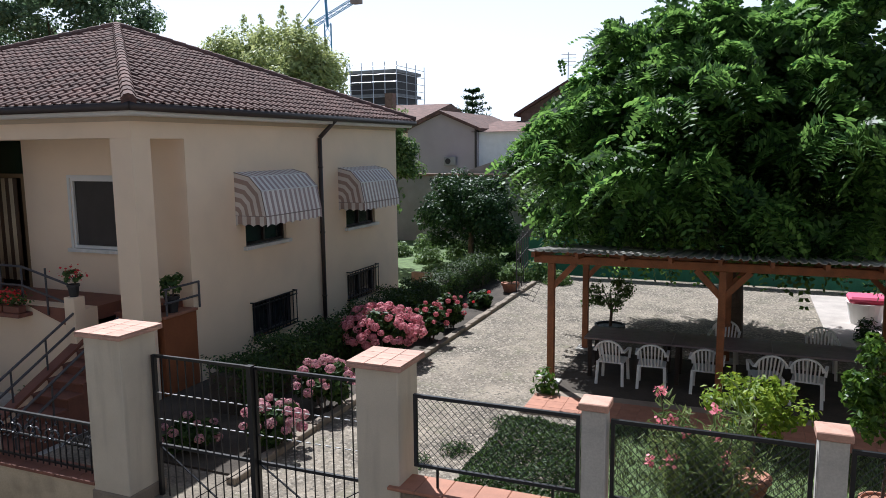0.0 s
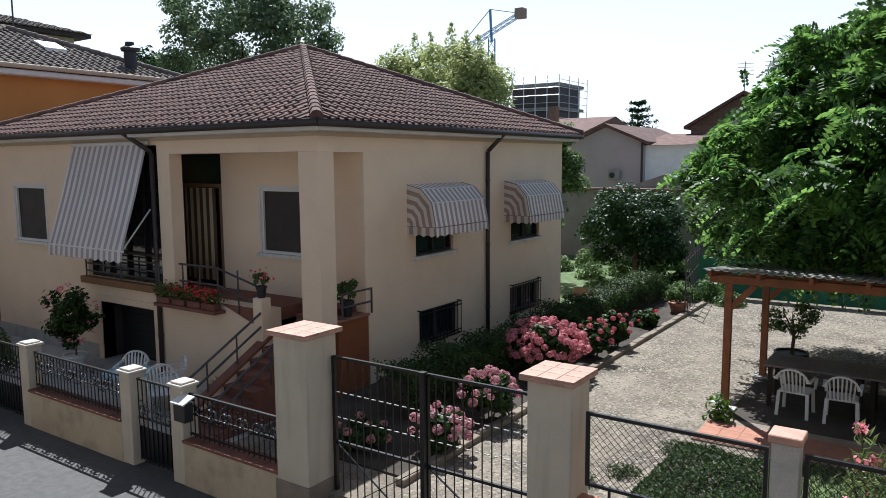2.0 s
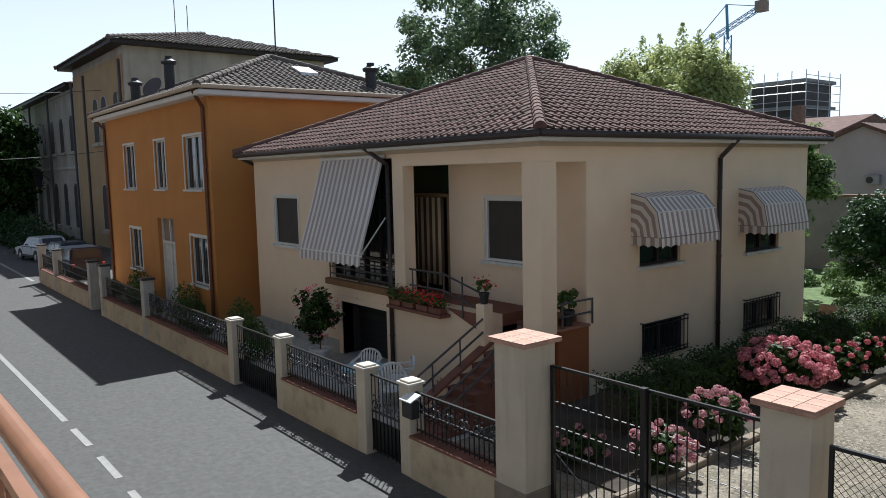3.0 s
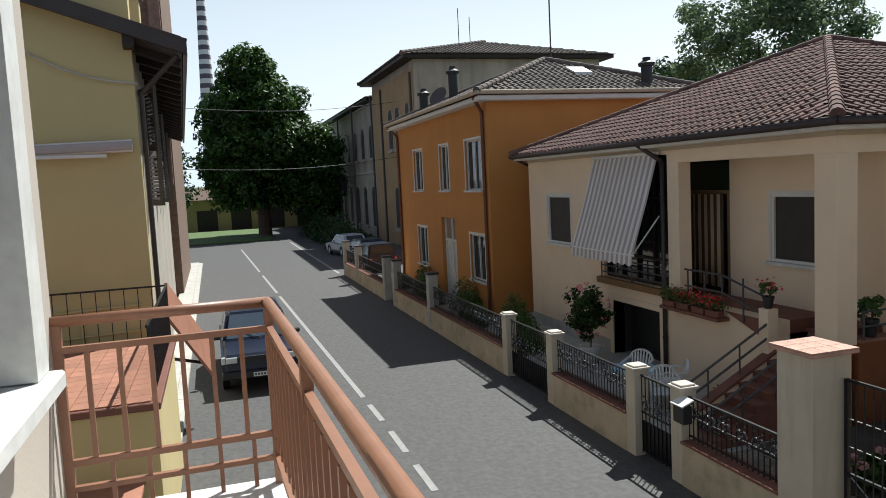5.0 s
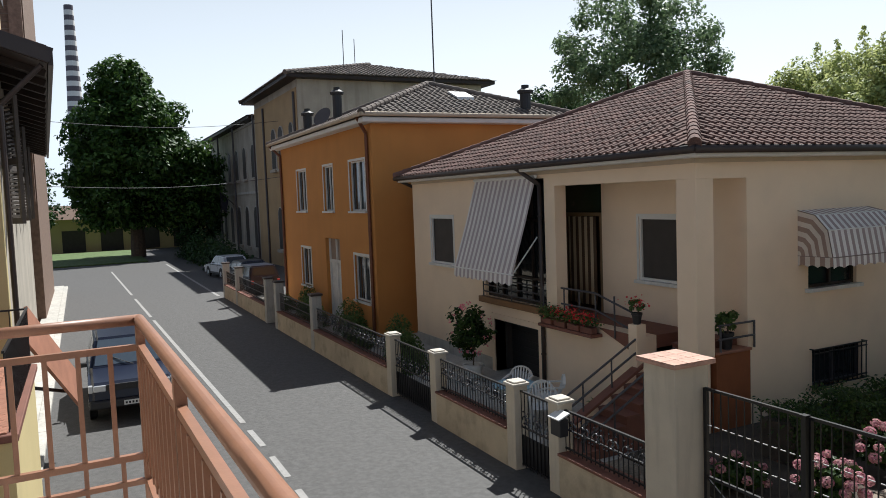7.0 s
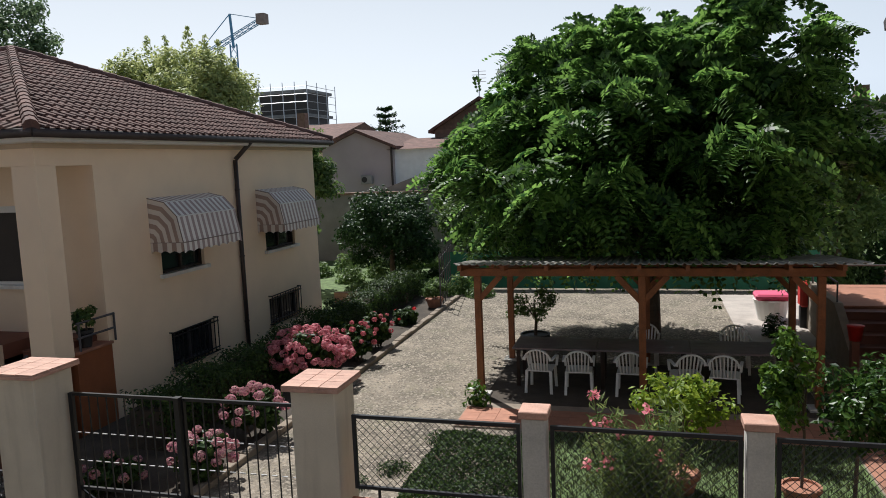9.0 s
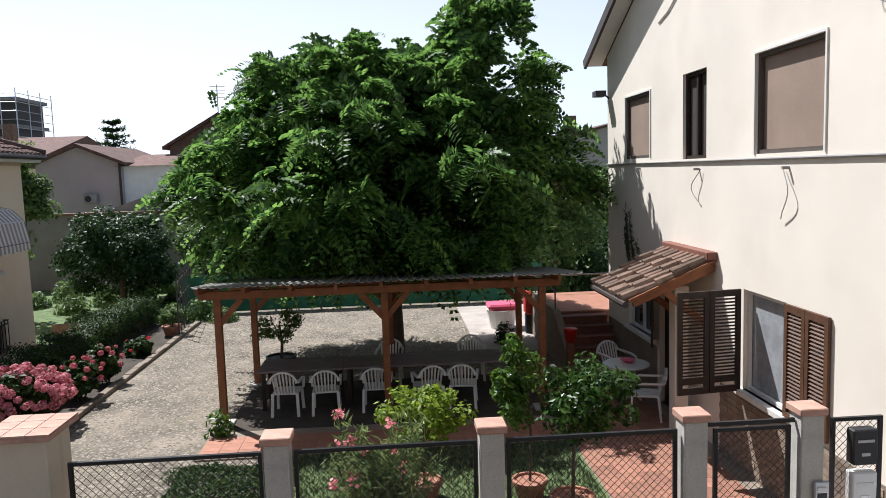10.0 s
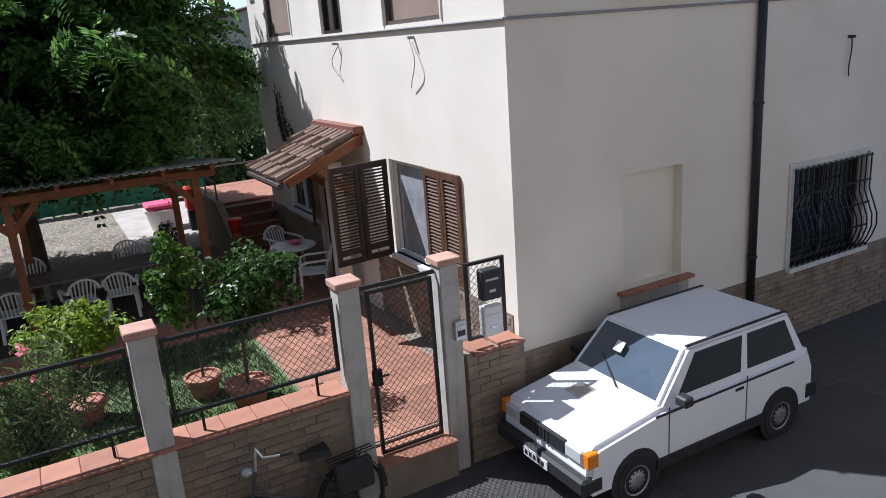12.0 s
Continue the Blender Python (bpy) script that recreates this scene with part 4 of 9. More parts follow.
def awning_cloth(owner, off, x0, x1, top, bot, material, val=0.25):
    bm = nb()
    n = 40
    rows = []
    for (y, z) in (top, ((top[0] + bot[0]) / 2 + 0.02, (top[1] + bot[1]) / 2), bot):
        rows.append([bm.verts.new((x0 + (x1 - x0) * k / n, y, z)) for k in range(n + 1)])
    rows.append([bm.verts.new((x0 + (x1 - x0) * k / n, bot[0] - 0.02, bot[1] - val * (0.8 + 0.2 * abs(math.sin(k * math.pi / 4))))) for k in range(n + 1)])
    for a, b in zip(rows, rows[1:]):
        for k in range(n):
            bm.faces.new((a[k], a[k + 1], b[k + 1], b[k]))
    bmesh.ops.translate(bm, verts=bm.verts[:], vec=-off)
    ob = part("cloth", bm, material, owner)
    ob.modifiers.new("thick", 'SOLIDIFY').thickness = 0.006
    return ob


awning_cloth(aw, AO, -16.84, -13.97, (YS - 0.06, 4.95), (8.63, 2.72), M["awn_grey"])
part("roller", rod(nb(), Vector((-16.86, YS - 0.08, 4.95)) - AO, Vector((-13.95, YS - 0.08, 4.95)) - AO, 0.04), M["white"], aw)
part("front_bar", rod(nb(), Vector((-16.86, 8.64, 2.72)) - AO, Vector((-13.95, 8.64, 2.72)) - AO, 0.022), M["white"], aw)
for x in (-16.8, -14.0):
    bm = nb()
    rod(bm, Vector((x, YS - 0.05, 3.55)) - AO, Vector((x, 8.64, 2.72)) - AO, 0.018)
    part("arm", bm, M["white"], aw)


def hood_awning(y0, y1, z1, out=0.72, drop=0.85):
    a = thing("hood_awning", (XE, (y0 + y1) / 2, z1 - drop), "rounded rust and white striped window awning", "awning", group="hood awnings")
    prof = [(0.0, 0.0), (out * 0.5, -drop * 0.10), (out * 0.86, -drop * 0.42), (out, -drop)]
    h = (y1 - y0) / 2
    bm = nb()
    n = 28
    rows = [[bm.verts.new((x, -h + 2 * h * k / n, drop + z)) for k in range(n + 1)] for x, z in prof]
    rows.append([bm.verts.new((out + 0.01, -h + 2 * h * k / n, -0.20 + 0.04 * abs(math.sin(k * math.pi / 4)))) for k in range(n + 1)])
    for p, q in zip(rows, rows[1:]):
        for k in range(n):
            bm.faces.new((p[k], p[k + 1], q[k + 1], q[k]))
    c = part("cloth", bm, M["awn_warm"], a)
    c.modifiers.new("thick", 'SOLIDIFY').thickness = 0.006
    for s in (-1, 1):
        bm = nb()
        for j in range(9):
            f0, f1 = j / 9, (j + 1) / 9
            for k in range(3):
                pts = [(prof[k][0] * f0, drop * f0 + prof[k][1] * f0), (prof[k][0] * f1, drop * f1 + prof[k][1] * f1), (prof[k + 1][0] * f1, drop * f1 + prof[k + 1][1] * f1), (prof[k + 1][0] * f0, drop * f0 + prof[k + 1][1] * f0)]
                vs = []
                for x, z in pts:
                    if not any((Vector((x, s * h, z)) - v.co).length < 1e-5 for v in vs):
                        vs.append(bm.verts.new((x, s * (h + 0.004), z)))
                if len(vs) > 2:
                    fc = bm.faces.new(vs)
                    fc.material_index = j % 2
        bmesh.ops.remove_doubles(bm, verts=bm.verts[:], dist=0.001)
        side = part("side_cloth", bm, M["plain_light"], a)
        side.data.materials.append(M["plain_dark"])
        side.modifiers.new("thick", 'SOLIDIFY').thickness = 0.006
        bm = nb()
        prev = None
        for k in range(15):
            x = out * k / 14
            p, q = bm.verts.new((x, s * (h + 0.004), 0.0)), bm.verts.new((x, s * (h + 0.004), -0.20 + 0.04 * abs(math.sin(k * math.pi / 4))))
            if prev:
                fc = bm.faces.new((prev[0], p, q, prev[1]))
                fc.material_index = k // 2 % 2
            prev = (p, q)
        v = part("valance", bm, M["plain_light"], a)
        v.data.materials.append(M["plain_dark"])
        v.modifiers.new("thick", 'SOLIDIFY').thickness = 0.006
    bm = nb()
    for x, z in (prof[1], prof[2]):
        rod(bm, (x, -h, drop + z), (x, h, drop + z), 0.012)
    rod(bm, (0.02, -h, 0), (out, -h, 0), 0.012)
    rod(bm, (0.02, h, 0), (out, h, 0), 0.012)
    part("awning_frame", bm, M["white"], a)
    bm = nb()
    for s in (-h - 0.006, h + 0.006):
        for p, q in zip(prof, prof[1:]):
            rod(bm, (p[0], s, drop + p[1]), (q[0], s, drop + q[1]), 0.011, 6)
        rod(bm, (0.0, s, 0.0), (out, s, 0.0), 0.008, 6)
    rod(bm, (out + 0.006, -h, 0.0), (out + 0.006, h, 0.0), 0.009, 6)
    part("seam_binding", bm, M["binding"], a, "dark cloth binding")
    return a


M["binding"] = mat("awning_binding", (0.20, 0.15, 0.13), 0.85, var=0.1)
M["plain_light"] = mat("awning_side_light", (0.64, 0.58, 0.51), 0.85, var=0.08)
M["plain_dark"] = mat("awning_side_rust", (0.34, 0.245, 0.20), 0.85, var=0.08)
hood_awning(11.98, 14.0, 4.05)
hood_awning(16.0, 17.95, 4.02)

# ---- fences along the street ----


def cap_tiles(owner, w, z, n, material, drip=0.04):
    """A tiled pillar cap, w wide, n by n tiles on a slab, slightly pyramidal."""
    part("cap_slab", box(nb(), -w / 2, w / 2, -w / 2, w / 2, z, z + drip, 0.006), material, owner)
    t = w / n
    bm = nb()
    box(bm, -t / 2 + 0.004, t / 2 - 0.004, -t / 2 + 0.004, t / 2 - 0.004, 0, 0.018)
    me = mesh_of(bm, material)
    for i in range(n):
        for j in range(n):
            x, y = (i + 0.5) * t - w / 2, (j + 0.5) * t - w / 2
            piece("cap_tile", me, owner, Matrix.Translation((x, y, z + drip + 0.002)))


for x, w, label in ((-6.85, 0.575, "tall cream gate pillar with terracotta tile cap"), (-3.22, 0.48, "tall cream gate pillar with tiled cap and stains")):
    p = thing("gate_pillar", (x, 6.69, ROAD), label, "gate pillar", group="gate pillars")
    part("shaft", box(nb(), -w / 2, w / 2, -w / 2, w / 2, 0, 2.56, 0.012), M["pillar"], p)
    part("plinth", box(nb(), -w / 2 - 0.02, w / 2 + 0.02, -w / 2 - 0.02, w / 2 + 0.02, 0, 0.62, 0.01), M["mortar"], p)
    cap_tiles(p, w + 0.13, 2.56, 3, M["captile"], 0.045)

for x in (-1.03, 0.89, 2.77, 3.88):
    p = thing("fence_post", (x, 6.55, ROAD), "grey concrete fence post with terracotta cap", "fence post", group="concrete fence posts")
    part("shaft", box(nb(), -0.11, 0.11, -0.11, 0.11, 0, 2.40, 0.01), M["concrete"], p)
    part("cap", box(nb(), -0.135, 0.135, -0.135, 0.135, 2.40, 2.47, 0.008), M["captile"], p)


def railing(x0, x1, z0, z1, y=6.56, ornate=True, label="black wrought-iron railing with scrolls on the low wall", name="iron_railing", group="iron railings", gate=False):
    r = thing(name, ((x0 + x1) / 2, y, z0), label, "railing" if not gate else "gate", group=group)
    h, w = z1 - z0, x1 - x0
    bm = nb()
    box(bm, -w / 2, w / 2, -0.02, 0.02, h - 0.03, h)
    part("top_rail", bm, M["iron"], r)
    bm = nb()
    box(bm, -w / 2, w / 2, -0.015, 0.015, 0.04, 0.065)
    box(bm, -w / 2, w / 2, -0.015, 0.015, h * 0.52, h * 0.52 + 0.02)
    part("mid_rail", bm, M["iron"], r)
    n = int(w / 0.105)
    me = mesh_of(box(nb(), -0.007, 0.007, -0.007, 0.007, 0, h - 0.02), M["iron"])
    for k in range(n + 1):
        piece("baluster", me, r, Matrix.Translation((-w / 2 + w * k / n, 0, 0)))
    if ornate:
        bm = nb()
        m = max(2, int(w / 0.33))
        for k in range(m):
            cx = -w / 2 + w * (k + 0.5) / m
            for s in (-1, 1):
                prev = None
                for j in range(15):
                    a = j / 14 * 1.7 * math.pi
                    rad = 0.085 * (1 - 0.5 * j / 14)
                    p = Vector((cx + s * (0.075 + rad * math.cos(a) * 0.9 - 0.03), -0.018, h * 0.62 + rad * math.sin(a) * 1.1))
                    if prev:
                        bar(bm, prev, p, 0.02, 0.016)
                    prev = p
            bmesh.ops.create_icosphere(bm, subdivisions=1, radius=0.034, matrix=Matrix.Translation((cx, -0.02, h * 0.62)))
            for dx, dz in ((-0.08, 0.16), (0.08, 0.16), (-0.13, -0.1), (0.13, -0.1), (0, 0.1)):
                bmesh.ops.create_icosphere(bm, subdivisions=1, radius=0.02, matrix=Matrix.Translation((cx + dx, -0.02, h * 0.62 + dz)))
        part("scrollwork", bm, M["scroll"], r, "black iron scrollwork coloured paler for its highlights")["kind"] = "stuff"
    if gate:
        part("sheet", box(nb(), -w / 2, w / 2, 0.01, 0.02, 0.05, h * 0.42), M["iron"], r)
    return r


def low_wall(x0, x1, top, y0=6.42, y1=6.72):
    wl_ = thing("low_wall", ((x0 + x1) / 2, (y0 + y1) / 2, ROAD), "low cream street wall with red-brown coping", "low wall", group="low street walls")
    w = x1 - x0
    part("wall_body", box(nb(), -w / 2, w / 2, -(y1 - y0) / 2, (y1 - y0) / 2, 0, top - ROAD), M["lowwall"], wl_)
    n = max(1, int(w / 0.33))
    me = mesh_of(box(nb(), -w / n / 2 + 0.003, w / n / 2 - 0.003, -(y1 - y0) / 2 - 0.03, (y1 - y0) / 2 + 0.03, 0, 0.04), M["redtile"])
    for k in range(n):
        piece("coping_tile", me, wl_, Matrix.Translation((-w / 2 + w * (k + 0.5) / n, 0, top - ROAD)))
    return wl_


PW = [-9.28, -10.58, -13.74, -16.25]
for x in PW:
    p = thing("wall_post", (x, 6.56, ROAD), "cream rendered wall post with pale cap", "wall post", group="cream wall posts")
    part("shaft", box(nb(), -0.14, 0.14, -0.14, 0.14, 0, 1.48, 0.01), M["pillar"], p)
    bm = nb()
    box(bm, -0.17, 0.17, -0.17, 0.17, 1.48, 1.53, 0.008)
    box(bm, -0.13, 0.13, -0.13, 0.13, 1.53, 1.56, 0.008)
    part("cap", bm, M["postcap"], p)
DP = [-22.8, -27.7, -29.4, -35.6, -39.0]
for x in DP:
    p = thing("wall_post", (x, 6.56, ROAD), "grey rendered wall post with dark cap", "wall post", group="grey wall posts")
    part("shaft", box(nb(), -0.16, 0.16, -0.16, 0.16, 0, 1.78, 0.01), M["concrete"], p)
    part("cap", box(nb(), -0.2, 0.2, -0.2, 0.2, 1.78, 1.85, 0.01), M["pipe"], p)
for a, b, gate in ((-7.12, -9.14, 0), (-9.42, -10.44, 1), (-10.72, -13.6, 0), (-13.88, -16.11, 1), (-16.39, -22.64, 0), (-22.96, -27.54, 0), (-29.56, -35.44, 0), (-35.76, -38.84, 0)):
    if gate:
        railing(b, a, -0.2, 1.16, gate=True, name="iron_gate", label="black wrought-iron pedestrian gate with scrolls", group="iron gates")
    else:
        low_wall(b, a, 0.42)
        railing(b, a, 0.47, 1.14, ornate=a > -20)
# mailbox on the pedestrian gate post
mb = thing("letter_box", (-9.05, 6.40, 0.98), "small black letter box with white lid", "letter box")
part("body", box(nb(), -0.13, 0.13, -0.1, 0.06, -0.2, 0.08, 0.01), M["black"], mb)
bm = nb()
bar(bm, (0, -0.13, 0.08), (0, 0.08, 0.16), 0.3, 0.02)
part("lid", bm, M["plastic"], mb)

# double driveway gate between the tall pillars
GX0, GX1 = -6.5, -3.48
for side, (a, b) in enumerate(((GX0, -5.05), (-5.01, GX1))):
    g = thing("driveway_gate_leaf", ((a + b) / 2, 6.86, ROAD + 0.05), "black iron driveway gate leaf with diagonal braces", "gate", group="driveway gate leaves")
    w, h = b - a, 2.22
    for x in (-w / 2, w / 2):
        part("stile", box(nb(), x - 0.025, x + 0.025, -0.025, 0.025, 0, h), M["iron"], g)
    for z in (0.08, 1.05, h - 0.03):
        part("rail", box(nb(), -w / 2, w / 2, -0.018, 0.018, z, z + 0.035), M["iron"], g)
    me = mesh_of(box(nb(), -0.006, 0.006, -0.006, 0.006, 0, h - 0.04), M["iron"])
    n = 12
    for k in range(1, n):
        piece("baluster", me, g, Matrix.Translation((-w / 2 + w * k / n, 0, 0.04)))
    for s in (-1, 1):
        bm = nb()
        bar(bm, (-w / 2, 0.012, 0.10 if s > 0 else 1.05), (w / 2, 0.012, 1.05 if s > 0 else 0.10), 0.022, 0.01)
        part("brace", bm, M["iron"], g)
    # two rows of pale dashes, added to stand for highlights on the bars
    glint_me = mesh_of(box(nb(), -0.035, 0.035, -0.01, 0.0, 0, 0.01), M["steel"])
    for k in range(n):
        for z in (1.4, 1.74):
            piece("short_bar", glint_me, g, Matrix.Translation((-w / 2 + w * (k + 0.5) / n, 0, z)))
bm = nb()
box(bm, -0.03, 0.03, -0.03, 0.03, 0, 2.28)
box(bm, -0.04, 0.04, -0.04, 0.04, 2.28, 2.3)
part("gate_post", bm, M["iron"], tagged(new("gate_stop"), "black iron centre post of the driveway gate", "gate post")).parent.location = (-5.03, 6.8, ROAD)


def mesh_panel(name, x0, x1, z0, z1, y=6.55, label="black framed wire mesh fence panel", group="mesh fence panels", cell=0.075, category="fence panel"):
    r = thing(name, ((x0 + x1) / 2, y, z0), label, category, group=group)
    w, h = x1 - x0, z1 - z0
    for nm, bx in (("top_rail", (-w / 2, w / 2, h - 0.035, h)), ("bottom_rail", (-w / 2, w / 2, 0, 0.03)), ("stile", (-w / 2, -w / 2 + 0.035, 0.03, h - 0.035)), ("stile", (w / 2 - 0.035, w / 2, 0.03, h - 0.035))):
        part(nm, box(nb(), bx[0], bx[1], -0.018, 0.018, bx[2], bx[3]), M["iron"], r)
    vs, fs = [], []
    t = 0.0028
    def wire(p, q, dy):
        d = (q - p).normalized()
        sdir = Vector((-d.z, 0, d.x)) * t
        b0 = len(vs)
        for c in (p, q):
            for o in (sdir, Vector((0, t * 1.6, 0)) - sdir * 0.5, -sdir - Vector((0, t * 1.6, 0)) + sdir * 0.5):
                vs.append((c.x + o.x, c.y + o.y + dy, c.z + o.z))
        for k in range(3):
            fs.append((b0 + k, b0 + (k + 1) % 3, b0 + 3 + (k + 1) % 3, b0 + 3 + k))
    k = -h
    while k < w + h:
        for s in (1, -1):
            a, b = (k, 0.0), (k + h, h)
            if s < 0:
                a, b = (k, h), (k + h, 0.0)
            x0_, x1_ = max(0, a[0]), min(w, b[0])
            if x1_ - x0_ > 0.01:
                z = lambda x: a[1] + (b[1] - a[1]) * (x - a[0]) / h
                wire(Vector((x0_ - w / 2, 0, z(x0_))), Vector((x1_ - w / 2, 0, z(x1_))), 0.003 * s)
        k += cell
    quads(vs, fs, M["iron"], "wire_mesh", r)
    return r


WALL_TOP = 1.06
for a, b in ((-2.85, -1.17), (-0.89, 0.76), (1.03, 2.63)):
    mesh_panel("mesh_fence", a, b, 1.3, 2.06)
    for x in (a + 0.25, b - 0.25):
        br = part("panel_foot", box(nb(), x - 0.012, x + 0.012, 6.54, 6.56, WALL_TOP + 0.04, 1.3), M["iron"])
        tagged(br, "black iron foot under a fence panel", "bracket", group="panel feet")
mesh_panel("mesh_gate", 2.98, 3.72, 0.22, 2.04, label="black framed wire mesh pedestrian gate", group="mesh gate", category="gate")
mesh_panel("mesh_fence", 4.12, 4.62, 1.2, 2.08, label="narrow black wire mesh panel with letter boxes")
part("lintel_bar", box(nb(), -0.42, 0.41, -0.01, 0.02, 1.84, 1.88), M["iron"], bpy.data.objects["mesh_gate"])
lk = thing("gate_lock", (3.0, 6.5, 1.12), "black gate lock with handle", "lock")
part("lock_case", box(nb(), -0.05, 0.05, -0.03, 0.03, -0.09, 0.09, 0.008), M["iron"], lk)
part("handle", rod(nb(), (0.0, -0.06, 0.03), (0.1, -0.06, 0.03), 0.012), M["iron"], lk)
for z, m_, lab in ((1.83, "black", "black metal letter box on the mesh panel"), (1.42, "plastic", "pale grey letter box on the mesh panel")):
    b = thing("letter_box", (4.37, 6.47, z), lab, "letter box", group="panel letter boxes")
    part("body", box(nb(), -0.12, 0.12, -0.07, 0.05, -0.17, 0.17, 0.012), M[m_], b)
    part("slot", box(nb(), -0.08, 0.08, -0.076, -0.07, 0.05, 0.075), M["steel"], b)
    part("plate", box(nb(), -0.04, 0.04, -0.076, -0.07, -0.08, -0.05), M["steel"], b)
ic = thing("intercom", (3.95, 6.42, 1.42), "grey intercom panel on the gate post", "intercom")
part("plate", box(nb(), -0.07, 0.07, -0.03, 0.01, -0.11, 0.11, 0.008), M["steel"], ic)
part("grille", box(nb(), -0.045, 0.045, -0.036, -0.03, -0.06, 0.0), M["black"], ic)
part("button", box(nb(), -0.045, 0.045, -0.04, -0.03, 0.03, 0.06), M["plastic"], ic)

# wall under the mesh fence: faced with thin bricks, terracotta coping
fw = thing("fence_wall", (0, 6.58, ROAD), "brick-faced garden wall with terracotta coping tiles", "garden wall")
for a, b in ((-3.1, 2.66), (4.05, 4.80)):
    part("wall_core", box(nb(), a, b, -0.1, 0.12, 0, WALL_TOP - ROAD), M["mortar"], fw)
me = mesh_of(box(nb(), -0.15, 0.15, -0.19, 0.19, 0, 0.035, 0.006), M["terracotta"])
for a, b in ((-3.1, 2.66), (4.08, 4.80)):
    n = round((b - a) / 0.305)
    for k in range(n):
        piece("coping_tile", me, fw, Matrix.Translation((a + (b - a) * (k + 0.5) / n, 0.01, WALL_TOP - ROAD)))
st = thing("gate_step", (3.35, 6.5, ROAD), "terracotta tiled step under the pedestrian gate", "step")
part("riser", box(nb(), -0.45, 0.45, -0.12, 0.25, 0, 0.42), M["mortar"], st)
me = mesh_of(box(nb(), -0.147, 0.147, -0.2, 0.2, 0, 0.03, 0.005), M["terracotta"])
for k in range(3):
    piece("step_tile", me, st, Matrix.Translation((-0.3 + 0.3 * k, 0.04, 0.42)))

# ---- the white house with the gable ----
HX, HY0, HY1 = 4.82, 6.6, 16.0
wh = thing("white_house", (HX, HY0, 0), "tall off-white stucco house with gable and stained walls", "house")
WO = Vector(wh.location)


def wp(name, bm, m, parent=wh, label="", smooth=False):
    bmesh.ops.translate(bm, verts=bm.verts[:], vec=-WO)
    return part(name, bm, m, parent, label, smooth)


holes = [(13.35, 14.75, 4.64, 5.85), (10.95, 11.85, 4.58, 5.93), (7.9, 9.45, 4.6, 5.88), (8.62, 9.72, 1.38, 2.78), (11.95, 12.9, 0.2, 2.3), (13.2, 14.6, 1.3, 2.3)]
wp("gable_wall", wall_with_holes(nb(), 0, HX, 0.35, HY0, HY1, -0.3, 6.85, holes), M["offwhite"])
wp("gable", prism(nb(), [(HY0, 6.85), (HY1, 6.85), ((HY0 + HY1) / 2, 8.95)], 0, HX, HX + 0.35), M["offwhite"])
wp("street_wall", wall_with_holes(nb(), 1, HY0, 0.35, HX + 0.35, 24, -0.3, 6.85, [(6.4, 7.38, 1.24, 2.68), (9.54, 11.2, 0.86, 2.26)]), M["offwhite"])
wp("back_wall", box(nb(), HX + 0.35, 24, HY1 - 0.3, HY1, -0.3, 6.85), M["offwhite"])
wp("east_wall", box(nb(), 23.7, 24, HY0 + 0.35, HY1 - 0.3, -0.3, 6.85), M["offwhite"])
bm = nb()
for s in (-1, 1):
    ym = (HY0 + HY1) / 2
    a, b = (ym, 9.02), (ym + s * (4.7 + 0.45), 9.02 - 0.447 * 5.15)
    prism(bm, [a, b, (b[0], b[1] + 0.14), (a[0], a[1] + 0.14)], 0, HX - 0.36, 24.3)
wp("roof", bm, M["coppi"])
for s in (-1, 1):
    ym = (HY0 + HY1) / 2
    wp("soffit", prism(nb(), [(ym, 9.0), (ym + s * 5.1, 9.0 - 0.447 * 5.1), (ym + s * 5.1, 9.015 - 0.447 * 5.1), (ym, 9.015)], 0, HX - 0.34, HX - 0.003), M["white"])
bm = nb()
for s in (-1, 1):
    bar(bm, (HX - 0.37, (HY0 + HY1) / 2, 9.06), (HX - 0.37, (HY0 + HY1) / 2 + s * 5.16, 9.06 - 0.447 * 5.16), 0.06, 0.2)
wp("barge_board", bm, M["pipe"], label="dark barge board under the gable roof")
wp("nook_panel", box(nb(), 6.4, 7.38, HY0 + 0.14, HY0 + 0.34, 1.24, 2.68), M["nook"], label="walled-up window panel")
bm = nb()
for k in range(4):
    box(bm, 6.3 + 0.305 * k, 6.3 + 0.305 * k + 0.3, HY0 - 0.12, HY0 + 0.14, 1.19, 1.235, 0.006)
wp("tile_sill", bm, M["terracotta"])
wp("ledge", box(nb(), 6.3, 7.45, HY0 - 0.1, HY0, 4.66, 4.74, 0.01), M["marble"])
wp("concrete_band", box(nb(), 6.35, 7.5, HY0 - 0.02, HY0 - 0.002, 0.9, 1.18), M["concrete"])
wp("downpipe", downpipe(nb(), (8.66, HY0 - 0.3, 6.6), (8.66, HY0 - 0.07, 6.3), (8.66, HY0 - 0.07, 0.0), 0.055), M["black"], smooth=True)
wp("cable_line", rod(rod(nb(), (HX - 0.02, HY0 - 0.02, 4.53), (HX - 0.02, HY1, 4.55), 0.017), (HX - 0.02, HY0 - 0.02, 4.53), (24, HY0 - 0.02, 4.62), 0.017), M["cable"], label="grey cable along the wall")
bm = nb()
prev = None
for k in range(14):
    y = 12.9 - k * 0.45
    z = 6.95 + 0.95 * math.sin(min(1, k / 10) * 1.5) - 0.04 * math.sin(k * 2.0)
    p = Vector((HX - 0.015, y, z))
    if prev:
        rod(bm, prev, p, 0.012, 5)
    prev = p
wp("gable_cable", bm, M["concrete"])
